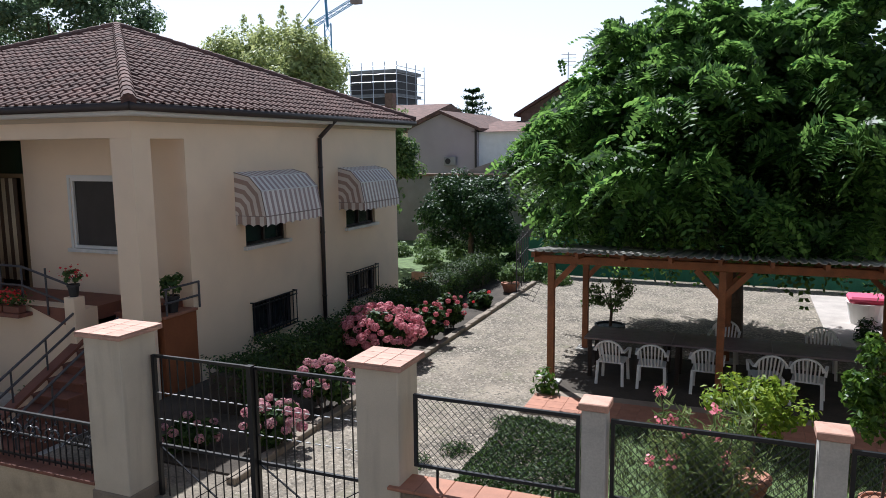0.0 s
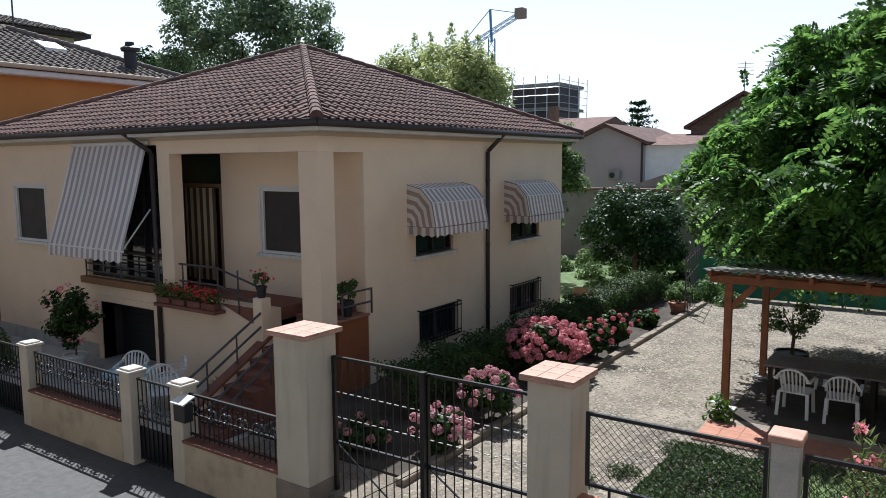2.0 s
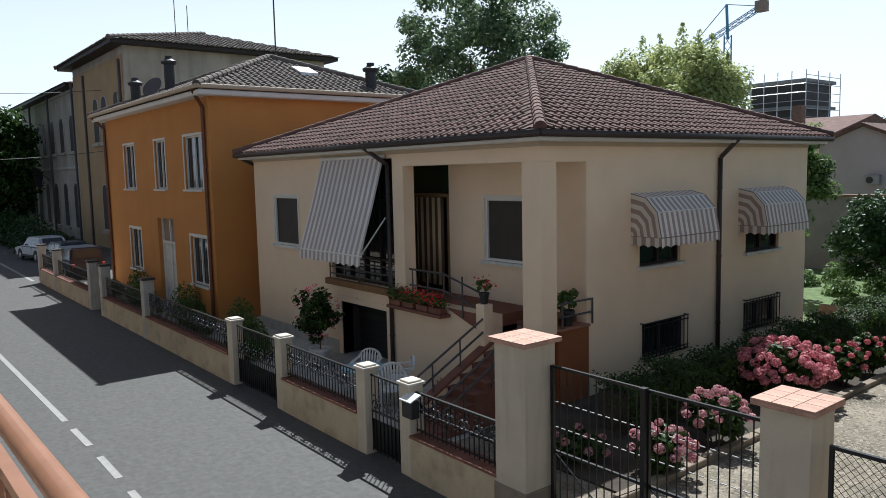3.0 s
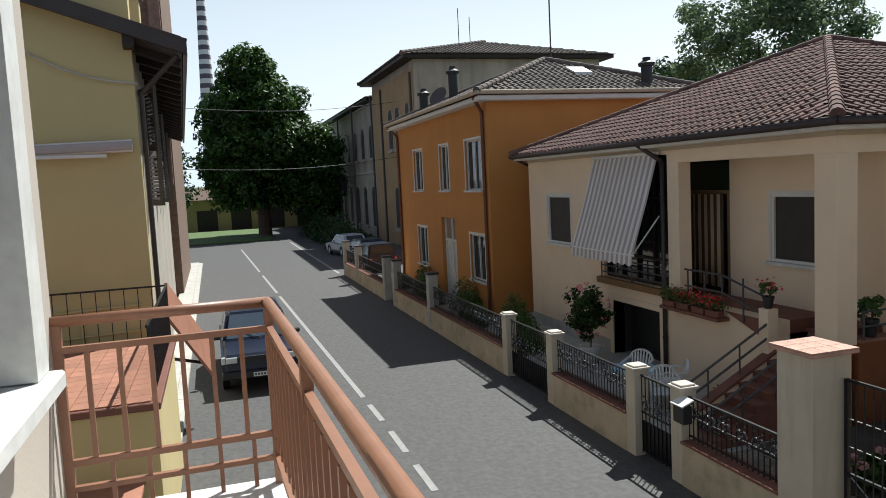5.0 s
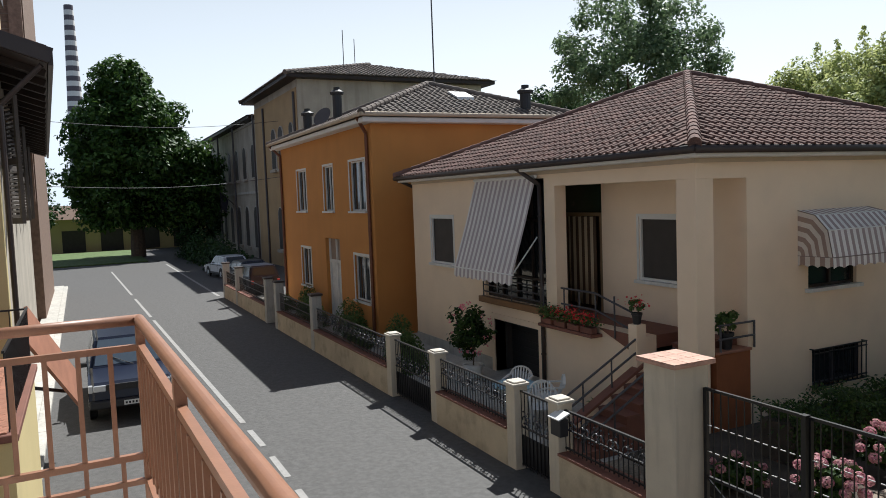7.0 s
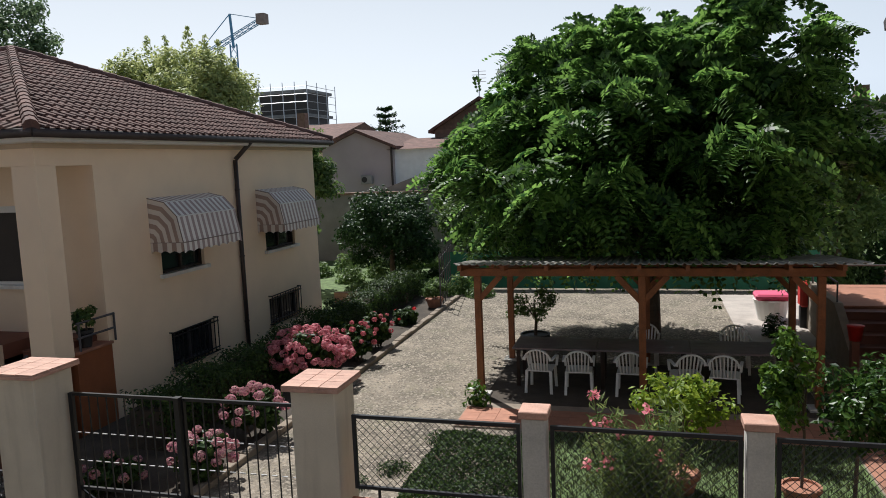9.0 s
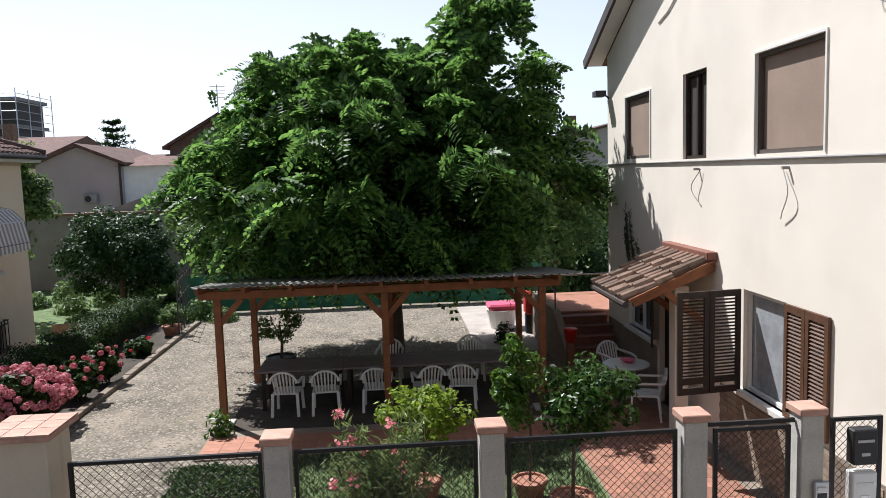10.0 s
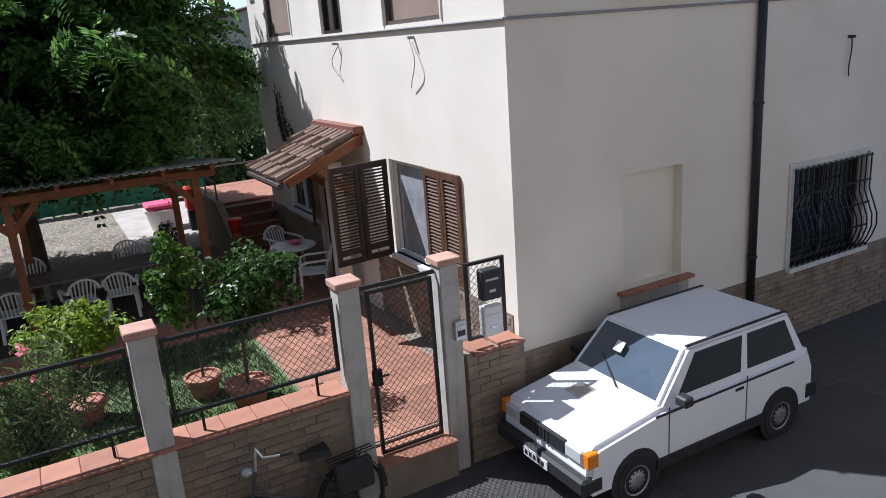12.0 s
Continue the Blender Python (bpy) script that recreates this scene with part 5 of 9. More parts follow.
for y, z, L in ((8.62, 4.42, 0.62), (11.2, 4.42, 0.5), (13.9, 4.45, 0.3), (6.95, 6.1, 0.22)):
    bm = nb()
    rod(bm, (HX - 0.09, y, z), (HX, y, z), 0.02)
    prev = None
    for k in range(9):
        t = k / 8
        p = Vector((HX - 0.03 - 0.05 * math.sin(t * 3), y + 0.12 * math.sin(t * 5 + y), z - L * t))
        if prev:
            rod(bm, prev, p, 0.007, 5)
        prev = p
    wp("hanging_cable", bm, M["cable"])
bm = nb()
rod(bm, (10.55, HY0 - 0.1, 4.0), (10.55, HY0, 4.0), 0.02)
for k in range(6):
    rod(bm, (10.55 + 0.02 * math.sin(k), HY0 - 0.05, 4.0 - 0.09 * k), (10.55 + 0.02 * math.sin(k + 1), HY0 - 0.05, 3.91 - 0.09 * k), 0.01, 5)
wp("hanging_cable", bm, M["black"])
bm = nb()
box(bm, HX - 0.32, HX - 0.1, 15.75, 16.05, 6.0, 6.12)
rod(bm, (HX - 0.1, 15.9, 6.05), (HX + 0.02, 15.9, 5.95), 0.02)
wp("floodlight", bm, M["black"])
framed_window(wh, WO, 0, HX, 13.35, 14.75, 4.64, 5.85, -1, depth=0.06, fill="roller", frame_m="greywood", mull=False, surround=0.03, sill=False)
framed_window(wh, WO, 0, HX, 7.9, 9.45, 4.6, 5.88, -1, depth=0.08, fill="roller", frame_m="greywood", mull=False, surround=0.03, sill=False)
framed_window(wh, WO, 0, HX, 10.95, 11.85, 4.58, 5.93, -1, depth=0.1, fill="screen", frame_m="darkwood", mull=True, surround=0, sill=False)
framed_window(wh, WO, 0, HX, 8.62, 9.72, 1.38, 2.78, -1, depth=0.1, fill="netpane", frame_m="white", mull=False, surround=0)
framed_window(wh, WO, 0, HX, 13.2, 14.6, 1.3, 2.3, -1, depth=0.1, fill="glass", frame_m="white", mull=True, surround=0)
framed_window(wh, WO, 1, HY0, 9.54, 11.2, 0.86, 2.26, -1, depth=0.15, fill="glass", frame_m="greyiron", mull=True, surround=0.03)
# net curtain in the ground-floor window
wp("net_curtain", box(nb(), HX + 0.14, HX + 0.145, 8.7, 9.2, 1.42, 2.74), M["plastic"])
# bulging window grille to the street
bm = nb()
for k in range(15):
    x = 9.5 + 1.74 * k / 14
    prev = None
    for j in range(9):
        z = 0.86 + 1.44 * j / 8
        t = max(0.0, 1 - (z - 0.86) / 0.85)
        p = Vector((x, HY0 - 0.07 - 0.16 * math.sin(math.pi * min(1, t)) ** 1.0, z))
        if prev:
            bar(bm, prev, p, 0.016)
        prev = p
for z in (0.9, 1.2, 1.55, 1.9, 2.27):
    bar(bm, (9.48, HY0 - 0.07, z), (11.26, HY0 - 0.07, z), 0.022)
wp("window_grille", bm, M["iron"], label="black bulging iron window grille")
bm = nb()
for x in (9.46, 11.27):
    box(bm, x - 0.025, x + 0.025, HY0 - 0.03, HY0, 0.86, 2.33)
box(bm, 9.435, 11.295, HY0 - 0.03, HY0, 2.33, 2.37)
wp("grille_surround", bm, M["marble"])


def shutter(owner_off, hinge, ang, w, z0, z1, parent, label, wood=M["darkwood"]):
    """A louvred shutter leaf of two panels, hinged at a point, turned by ang from +y."""
    s = new("shutter")
    s.parent = parent
    s.matrix_local = Matrix.Translation(Vector((hinge[0], hinge[1], z0)) - owner_off) @ Matrix.Rotation(ang, 4, 'Z')
    s["label"] = label
    h = z1 - z0
    for p in range(2):
        a, b = w * p / 2 + 0.006, w * (p + 1) / 2 - 0.006
        bm = nb()
        box(bm, -0.02, 0.02, a, a + 0.07, 0, h)
        box(bm, -0.02, 0.02, b - 0.07, b, 0, h)
        for z in (0, h - 0.09, h * 0.1):
            box(bm, -0.02, 0.02, a + 0.07, b - 0.07, z, z + 0.09)
        part("shutter_frame", bm, wood, s)
        n = int((h - 0.25) / 0.05)
        bm = nb()
        for k in range(n):
            z = h * 0.1 + 0.1 + (h * 0.9 - 0.2) * k / n
            bar(bm, (0.0, a + 0.07, z + 0.02), (0.0, b - 0.07, z + 0.02), 0.034, 0.008, up=(0.7, 0, 0.7))
        part("louvre", bm, wood, s)
    return s


shutter(WO, (HX - 0.03, 9.74), math.radians(97), 0.95, 1.36, 2.78, wh, "open dark louvred wooden shutter")
shutter(WO, (HX - 0.03, 8.6), math.radians(180), 0.92, 1.36, 2.78, wh, "wooden shutter against the wall, coloured lighter as sunlit", M["sunwood"])
shutter(WO, (HX - 0.03, 13.2), math.radians(160), 0.7, 1.3, 2.3, wh, "dark wooden shutter leaf")
wp("house_door", box(nb(), HX + 0.1, HX + 0.16, 11.95, 12.9, 0.2, 2.3), M["darkwood"])
# brick dado on both walls: a recessed bed; the bricks follow at the end of the file
wp("dado_bed", box(nb(), HX - 0.012, HX, HY0 + 0.1, 10.4, 0.2, 1.28), M["mortar"])
wp("dado_bed", box(nb(), HX - 0.02, 24, HY0 - 0.014, HY0, -0.25, 0.84), M["mortar"])
wp("dado_bed", box(nb(), HX - 0.012, HX, 13.0, HY1, 0.2, 1.2), M["mortar"])

# porch canopy on the white house
cn = thing("porch_canopy", (HX, 11.4, 2.4), "small tiled porch canopy on wooden beams", "canopy")
CO = Vector(cn.location)
CA, CB = 10.55, 12.35


def cp(name, bm, m, label="", parent=cn):
    bmesh.ops.translate(bm, verts=bm.verts[:], vec=-CO)
    return part(name, bm, m, parent, label)


for y in (CA + 0.1, CB - 0.1):
    cp("beam", bar(nb(), (HX, y, 2.98), (HX - 1.25, y, 2.48), 0.09, 0.13), M["wood"])
    cp("brace", bar(nb(), (HX, y, 2.0), (HX - 0.75, y, 2.62), 0.08, 0.1), M["wood"])
bm = nb()
prism(bm, [(HX, 3.06), (HX - 1.33, 2.50), (HX - 1.33, 2.54), (HX, 3.10)], 1, CA, CB)
cp("boarding", bm, M["wood"])
cp("wall_flashing", box(nb(), HX - 0.16, HX, CA - 0.02, CB + 0.02, 3.08, 3.2, 0.01), M["redtile"])
bm = nb()
rod(bm, (HX - 1.38, CA, 2.47), (HX - 1.38, CB, 2.47), 0.05)
cp("gutter", bm, M["pipe"])
bm = nb()
rc = random.Random(12)
for i in range(9):
    for j in range(5):
        y = CA + 0.11 + i * 0.2 + rc.uniform(-0.015, 0.015)
        x0, x1 = HX - 0.1 - 1.25 * j / 5, HX - 0.1 - 1.25 * (j + 1.18) / 5
        z0, z1 = 3.09 - 0.55 * j / 5, 3.09 - 0.55 * (j + 1.18) / 5
        dz = 0.02 * math.sin(i * 3.1 + j * 1.7)
        rod(bm, (x0, y, z0 + dz), (x1, y + rc.uniform(-0.02, 0.02), z1 + dz + 0.01), 0.066, 9, 0.086)
cp("roof_tiles", bm, M["coppi"])
pier = part("porch_pier", box(nb(), HX - 0.42, HX - 0.2, 11.1, 11.35, YARD, 2.62, 0.01), M["offwhite"])
tagged(pier, "off-white masonry pier under the porch canopy", "pier")

# ---- terrace, stair and small things by the white house ----
tr = part("terrace", box(nb(), 2.75, HX, 6.75, 16.0, ROAD, YARD + 0.03), M["mortar"])
tagged(tr, "terracotta tiled terrace along the white house", "terrace", kind="structure")
wk = part("tiled_path", box(nb(), -3.1, 2.75, 11.2, 12.4, YARD - 0.1, YARD + 0.03), M["mortar"])
tagged(wk, "terracotta tiled path before the pergola", "path", kind="structure")
lt = part("pale_terrace", box(nb(), 2.0, 5.5, 17.0, 23, YARD - 0.1, YARD + 0.04), mat("pale_paving", (0.42, 0.37, 0.33), 0.85, var=0.2, scale=2))
tagged(lt, "pale paved terrace behind the house", "paving", kind="structure")
gs = thing("garden_stair", (4.25, 15.2, YARD), "dark red tiled garden stair with side walls", "stair")
for k in range(6):
    bm = nb()
    y0 = -0.6 + k * 0.28
    box(bm, -0.5, 0.52, y0, 1.1, 0.0 if k == 0 else 0.17 * k, 0.17 * (k + 1) - 0.03)
    box(bm, -0.5, 0.54, y0 - 0.03, y0 + 0.27, 0.17 * (k + 1) - 0.03, 0.17 * (k + 1), 0.005)
    part("step", bm, M["redtile"], gs)
part("landing", box(nb(), -0.5, 2.6, 1.1, 3.6, 0, 1.05), M["redtile"], gs)
part("landing_tiles", box(nb(), -0.52, 2.6, 1.08, 3.6, 1.05, 1.08), M["terracotta"], gs)
part("side_wall", prism(nb(), [(-0.7, 0), (3.6, 0), (3.6, 1.15), (1.0, 1.15), (-0.7, 0.2)], 0, -0.66, -0.5), M["mortar"], gs)
bm = nb()
for y in (1.1, 2.2, 3.4):
    rod(bm, (-0.58, y, 1.1), (-0.58, y, 1.55), 0.018)
rod(bm, (-0.58, 1.1, 1.55), (-0.58, 3.5, 1.55), 0.02)
rod(bm, (-0.58, 3.5, 1.55), (2.4, 3.5, 1.55), 0.02)
part("stair_rail", bm, M["greyiron"], gs)
bk = thing("bucket", (3.98, 14.62, YARD + 0.48), "red plastic bucket hung on the stair wall", "bucket")
part("body", lathe(nb(), [(0.10, 0), (0.14, 0.26), (0.15, 0.27), (0.15, 0.28)], 18), M["red"], bk, smooth=True)
part("handle", rod(nb(), (-0.15, 0, 0.27), (0.15, 0, 0.27), 0.006), M["steel"], bk)
bk.location = (3.62, 14.7, YARD + 0.75)
brk = part("bucket_hook", box(nb(), 3.55, 3.68, 14.62, 14.8, YARD + 0.2, YARD + 0.75), M["redtile"])
tagged(brk, "small red ledge under a bucket", "ledge")


def plastic_chair():
    c = thing("plastic_chair", (0, 0, 0), "white plastic monobloc garden chair with slatted back", "chair", group="white garden chairs")
    for x in (-0.22, 0.22):
        for y, lean in ((-0.22, -0.03), (0.2, 0.05)):
            bm = nb()
            bar(bm, (x * 1.08, y + lean, 0), (x, y, 0.44 if y < 0 else 0.44), 0.05, 0.035)
            part("leg", bm, M["plastic"], c)
    bm = nb()
    box(bm, -0.24, 0.24, -0.25, 0.22, 0.42, 0.445, 0.01)
    for k in range(5):
        box(bm, -0.2 + 0.085 * k, -0.2 + 0.085 * k + 0.05, -0.23, 0.2, 0.445, 0.452)
    part("seat", bm, M["plastic"], c)
    bm = nb()
    for k in range(7):
        x = -0.18 + 0.06 * k
        top = 0.84 - 0.35 * (x ** 2) / 0.2
        bar(bm, (x * 0.9, 0.2, 0.44), (x * 1.05, 0.33, top), 0.028, 0.014, up=(0, 1, 0))
    prev = None
    for k in range(11):
        a = math.pi * k / 10
        p = Vector((-0.24 * math.cos(a), 0.31 + 0.02 * math.sin(a), 0.66 + 0.2 * math.sin(a)))
        if prev:
            bar(bm, prev, p, 0.045, 0.028)
        prev = p
    part("backrest", bm, M["plastic"], c)
    for s in (-1, 1):
        bm = nb()
        prev = None
        for p in ((s * 0.25, -0.22, 0.44), (s * 0.27, -0.23, 0.62), (s * 0.27, -0.1, 0.66), (s * 0.26, 0.3, 0.67)):
            p = Vector(p)
            if prev:
                bar(bm, prev, p, 0.045, 0.03)
            prev = p
        part("armrest", bm, M["plastic"], c)
    return c


chair = plastic_chair()
chair.matrix_basis = pose(-1.95, 13.3, YARD, 0, 0, 176)
for x, y, a in ((-1.25, 13.28, 183), (-0.33, 13.3, 178), (0.62, 13.25, 190), (1.25, 13.25, 172)):
    copy_thing(chair, pose(x, y, YARD, 0, 0, a))
for x, a in ((-0.1, -5), (1.6, -2)):
    copy_thing(chair, pose(x, 14.95, YARD, 0, 0, a))
copy_thing(chair, pose(4.25, 12.0, YARD + 0.03, 0, 0, 250))
copy_thing(chair, pose(4.3, 13.75, YARD + 0.03, 0, 0, 20))
for x, y, a in ((-12.9, 8.0, 40), (-12.1, 8.25, -30), (-11.55, 7.75, 60)):
    copy_thing(chair, pose(x, y, -0.02, 0, 0, a))
# small round table on the terrace, blue cloth among the courtyard chairs
tb = thing("round_table", (4.2, 12.9, YARD + 0.03), "round white plastic table with pink dish", "table")
part("tabletop", lathe(nb(), [(0.40, 0.68), (0.42, 0.69), (0.42, 0.71), (0.40, 0.72)], 24), M["plastic"], tb)
for k in range(3):
    a = k * 2.094
    bm = nb()
    bar(bm, (0.28 * math.cos(a), 0.28 * math.sin(a), 0), (-0.12 * math.cos(a), -0.12 * math.sin(a), 0.69), 0.05, 0.03)
    part("leg", bm, M["plastic"], tb)
ds = part("dish", lathe(nb(), [(0.06, 0), (0.13, 0.05), (0.14, 0.055)], 16, (4.25, 12.95, YARD + 0.752)), M["pinkp"])
tagged(ds, "pink plastic dish on the round table", "dish")
cb = thing("round_table", (-12.35, 7.6, -0.02), "round plastic table with pale blue cloth", "table")
part("tabletop", lathe(nb(), [(0.43, 0.69), (0.45, 0.70), (0.45, 0.72), (0.43, 0.73)], 24), M["bluecloth"], cb)
part("leg", lathe(nb(), [(0.25, 0), (0.05, 0.05), (0.04, 0.69)], 12), M["plastic"], cb)

# ---- pergola, long table ----
pg = thing("pergola", (-0.2, 14.0, YARD), "brown timber pergola with corrugated sheet roof", "pergola")
PO = Vector(pg.location)


def pp(name, bm, m, label="", parent=pg):
    bmesh.ops.translate(bm, verts=bm.verts[:], vec=-PO)
    return part(name, bm, m, parent, label)


def roof_z(y):
    return 2.65 - 0.095 * (y - 12.3)


for x, y in ((-2.99, 12.85), (-0.12, 12.85), (2.66, 12.85), (-2.85, 15.3), (-0.05, 15.3), (2.66, 15.3)):
    pp("post", box(nb(), x - 0.06, x + 0.06, y - 0.06, y + 0.06, YARD + 0.05, roof_z(y) - 0.16, 0.006), M["wood"])
    pp("footing", box(nb(), x - 0.17, x + 0.17, y - 0.17, y + 0.17, YARD - 0.02, YARD + 0.06, 0.01), M["concrete"])
    for s in (-1, 1):
        if (x < -2.5 and s < 0) or (x > 2.5 and s > 0):
            continue
        bm = nb()
        bar(bm, (x, y, roof_z(y) - 0.62), (x + s * 0.42, y, roof_z(y) - 0.16), 0.08, 0.1)
        pp("knee_brace", bm, M["wood"])
for y in (12.85, 15.3):
    pp("beam", box(nb(), -3.3, 3.0, y - 0.06, y + 0.06, roof_z(y) - 0.16, roof_z(y) - 0.02, 0.006), M["wood"])
for k in range(9):
    x = -3.2 + k * 0.76
    bm = nb()
    bar(bm, (x, 12.35, roof_z(12.35) + 0.0), (x, 15.5, roof_z(15.5) + 0.0), 0.06, 0.09)
    pp("rafter", bm, M["wood"])
vs, fs = [], []
nc = 288
for j, y in enumerate((12.25, 15.6)):
    for k in range(nc + 1):
        x = -3.27 + 6.52 * k / nc
        vs.append((x - PO.x, y - PO.y, roof_z(y) + 0.065 + (0.026 if (k % 6) in (0, 1) else 0.0) - PO.z))
for k in range(nc):
    fs.append((k, k + 1, nc + 2 + k, nc + 1 + k))
sh = quads(vs, fs, M["sheet"], "roof_sheet", pg, "grey ribbed metal roof sheet")
sh.modifiers.new("thick", 'SOLIDIFY').thickness = 0.006
# dark soil sheet; part of its darkness stands for the roof's and tree's shade
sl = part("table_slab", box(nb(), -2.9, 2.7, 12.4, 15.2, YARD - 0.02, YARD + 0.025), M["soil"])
tagged(sl, "dark soil under the pergola, with shade in its colour", "bare ground", kind="structure")
for k, (a, b) in enumerate(((-2.5, -0.95), (-0.94, 0.7), (0.71, 2.35))):
    t = thing("long_table", ((a + b) / 2, 13.85, YARD + 0.025), "long weathered wooden trestle table top", "table", group="trestle tables")
    w = b - a
    bm = nb()
    for j in range(4):
        box(bm, -w / 2, w / 2, -0.45 + 0.226 * j, -0.45 + 0.226 * j + 0.22, 0.72, 0.755, 0.004)
    part("tabletop", bm, M["tabletop"], t)
    for x in (-w / 2 + 0.1, w / 2 - 0.1):
        for y in (-0.35, 0.35):
            part("leg", box(nb(), x - 0.035, x + 0.035, y - 0.035, y + 0.035, 0, 0.72), M["darkwood"], t)

# green shade cloth fence at the back of the yard
gf = thing("garden_fence", (-1.5, 23.9, YARD), "green shade-cloth fence on posts", "fence")
for k in range(9):
    part("post", rod(nb(), (-5.2 + k * 1.45, 0.05, 0), (-5.2 + k * 1.45, 0.05, 1.45), 0.03), M["greyiron"], gf)
for k in range(8):
    bm = nb()
    n = 6
    x0 = -5.2 + k * 1.45
    prev = None
    for j in range(n + 1):
        x = x0 + 1.45 * j / n
        a, b = bm.verts.new((x, 0.02 * math.sin(j * 2.1 + k), 0.05)), bm.verts.new((x, 0.03 * math.sin(j * 1.3 + k), 1.25 + 0.03 * math.sin(j + k)))
        if prev:
            bm.faces.new((prev[0], a, b, prev[1]))
        prev = (a, b)
    c = part("cloth", bm, M["greencloth"], gf)
    c.modifiers.new("thick", 'SOLIDIFY').thickness = 0.005
wf = thing("wire_fence", (-5.9, 20.5, YARD), "thin wire fence at the end of the hedge", "fence")
for k in range(7):
    part("post", rod(nb(), (-0.1 * k, 0.6 * k, 0), (-0.1 * k, 0.6 * k, 1.6), 0.02), M["greyiron"], wf)
for z in (0.5, 1.0, 1.5):
    part("wire", rod(nb(), (0, 0, z), (-0.6, 3.6, z), 0.008), M["greyiron"], wf)
ow = part("old_wall", box(nb(), -60, -4.0, 31.0, 31.3, YARD - 0.1, 3.2), M["greywall"])
tagged(ow, "old grey garden wall behind the house", "wall", kind="structure")
owc = part("wall_coping", box(nb(), -60, -3.95, 30.92, 31.38, 3.2, 3.3), M["coppi"])
tagged(owc, "clay tile coping on the old wall", "coping", kind="structure")
pe = part("path_edge", box(nb(), -9.6, -7.2, 21.2, 21.4, YARD, YARD + 0.35), M["oldbrick"])
tagged(pe, "low brick edge of the back garden", "edging", kind="structure")

# ---- balcony and the building it belongs to ----
own = thing("balcony_building", (0, -0.8, 0), "pale plastered building with a first-floor balcony", "building")
OO = Vector(own.location)


def op(name, bm, m, label="", parent=own):
    bmesh.ops.translate(bm, verts=bm.verts[:], vec=-OO)
    return part(name, bm, m, parent, label)


WY = -0.85
op("wall", wall_with_holes(nb(), 1, WY, -0.35, -3.46, 12, ROAD - 0.05, 8.5, [(-1.1, 0.9, 3.12, 5.4), (-2.56, -1.56, 3.9, 5.6)]), M["ownwall"])
op("side_wall", box(nb(), -3.46, -3.11, -9, WY - 0.35, ROAD - 0.05, 8.5), M["ownwall"])
op("east_wall", box(nb(), 11.6, 12, -9, WY - 0.35, ROAD - 0.05, 8.5), M["ownwall"])
op("rear_wall", box(nb(), -3.46, 12, -9.3, -9, ROAD - 0.05, 8.5), M["ownwall"])
op("roof", box(nb(), -3.8, 12.4, -9.5, WY + 0.5, 8.5, 8.7), M["coppi"])
op("room_floor", box(nb(), -3.11, 11.6, -9, WY - 0.35, 2.9, 3.1), M["redtile"])
bm = nb()
op("window_jamb", box(nb(), -2.74, -2.56, WY - 0.2, WY + 0.12, 3.96, 5.6), M["marble"])
op("window_jamb", box(nb(), -1.56, -1.44, WY - 0.2, WY + 0.12, 3.96, 5.6), M["marble"])
op("window_lintel", box(nb(), -2.74, -1.44, WY - 0.2, WY + 0.12, 5.6, 5.72), M["marble"])
op("window_sill", box(nb(), -2.76, -1.36, WY - 0.2, WY + 0.17, 3.885, 3.955, 0.01), M["marble"], "pale marble window sill")
op("window_pane", box(nb(), -2.56, -1.56, WY - 0.22, WY - 0.2, 3.955, 5.6), M["glass"])
op("door_pane", box(nb(), -1.1, 0.9, WY - 0.25, WY - 0.22, 3.12, 5.4), M["glass"])
op("balcony_slab", box(nb(), -3.53, 4.0, WY, 0.33, 2.95, 3.12, 0.015), M["marble"])
br = thing("balcony_railing", (0, 0.19, 3.12), "brown painted iron balcony railing", "railing", turn=1.5)
RX0, RX1, RY = -3.45, 3.9, 0.1


def rp(name, bm, m=M["balrail"], label="", smooth=False):
    bmesh.ops.translate(bm, verts=bm.verts[:], vec=-Vector((0, 0.1, 3.12)))
    return part(name, bm, m, br, label, smooth)


TOPZ = 4.055
rp("hand_rail", rod(nb(), (RX0, RY, TOPZ - 0.025), (RX1, RY, TOPZ - 0.025), 0.026, 14), smooth=True)
rp("hand_rail", rod(nb(), (RX0, RY, TOPZ - 0.025), (RX0, WY, TOPZ - 0.025), 0.026, 14), smooth=True)
for z, h in ((TOPZ - 0.17, 0.03), (3.36, 0.03), (3.24, 0.025)):
    rp("rail_bar", box(nb(), RX0, RX1, RY - 0.015, RY + 0.015, z, z + h))
    rp("rail_bar", box(nb(), RX0 - 0.015, RX0 + 0.015, WY, RY, z, z + h))
me = mesh_of(box(nb(), -0.011, 0.011, -0.02, 0.02, 3.36 - 3.12, TOPZ - 0.17 - 3.12), M["balrail"])
n = int((RX1 - RX0) / 0.125)
for k in range(1, n):
    piece("baluster", me, br, Matrix.Translation((RX0 + 0.125 * k, 0, 0)))
me2 = mesh_of(box(nb(), -0.011, 0.011, -0.011, 0.011, 3.36 - 3.12, TOPZ - 0.17 - 3.12), M["balrail"])
for k in range(1, 7):
    piece("baluster", me2, br, Matrix.Translation((RX0, WY - 0.1 + (RY - WY) * k / 7, 0)))
for x in (RX0, -2.2, -0.95, 0.3, 1.55, 2.8, RX1):
    rp("post", box(nb(), x - 0.02, x + 0.02, RY - 0.02, RY + 0.02, 3.12, TOPZ - 0.03))
rp("post", box(nb(), RX0 - 0.02, RX0 + 0.02, WY, WY + 0.04, 3.12, TOPZ - 0.03))
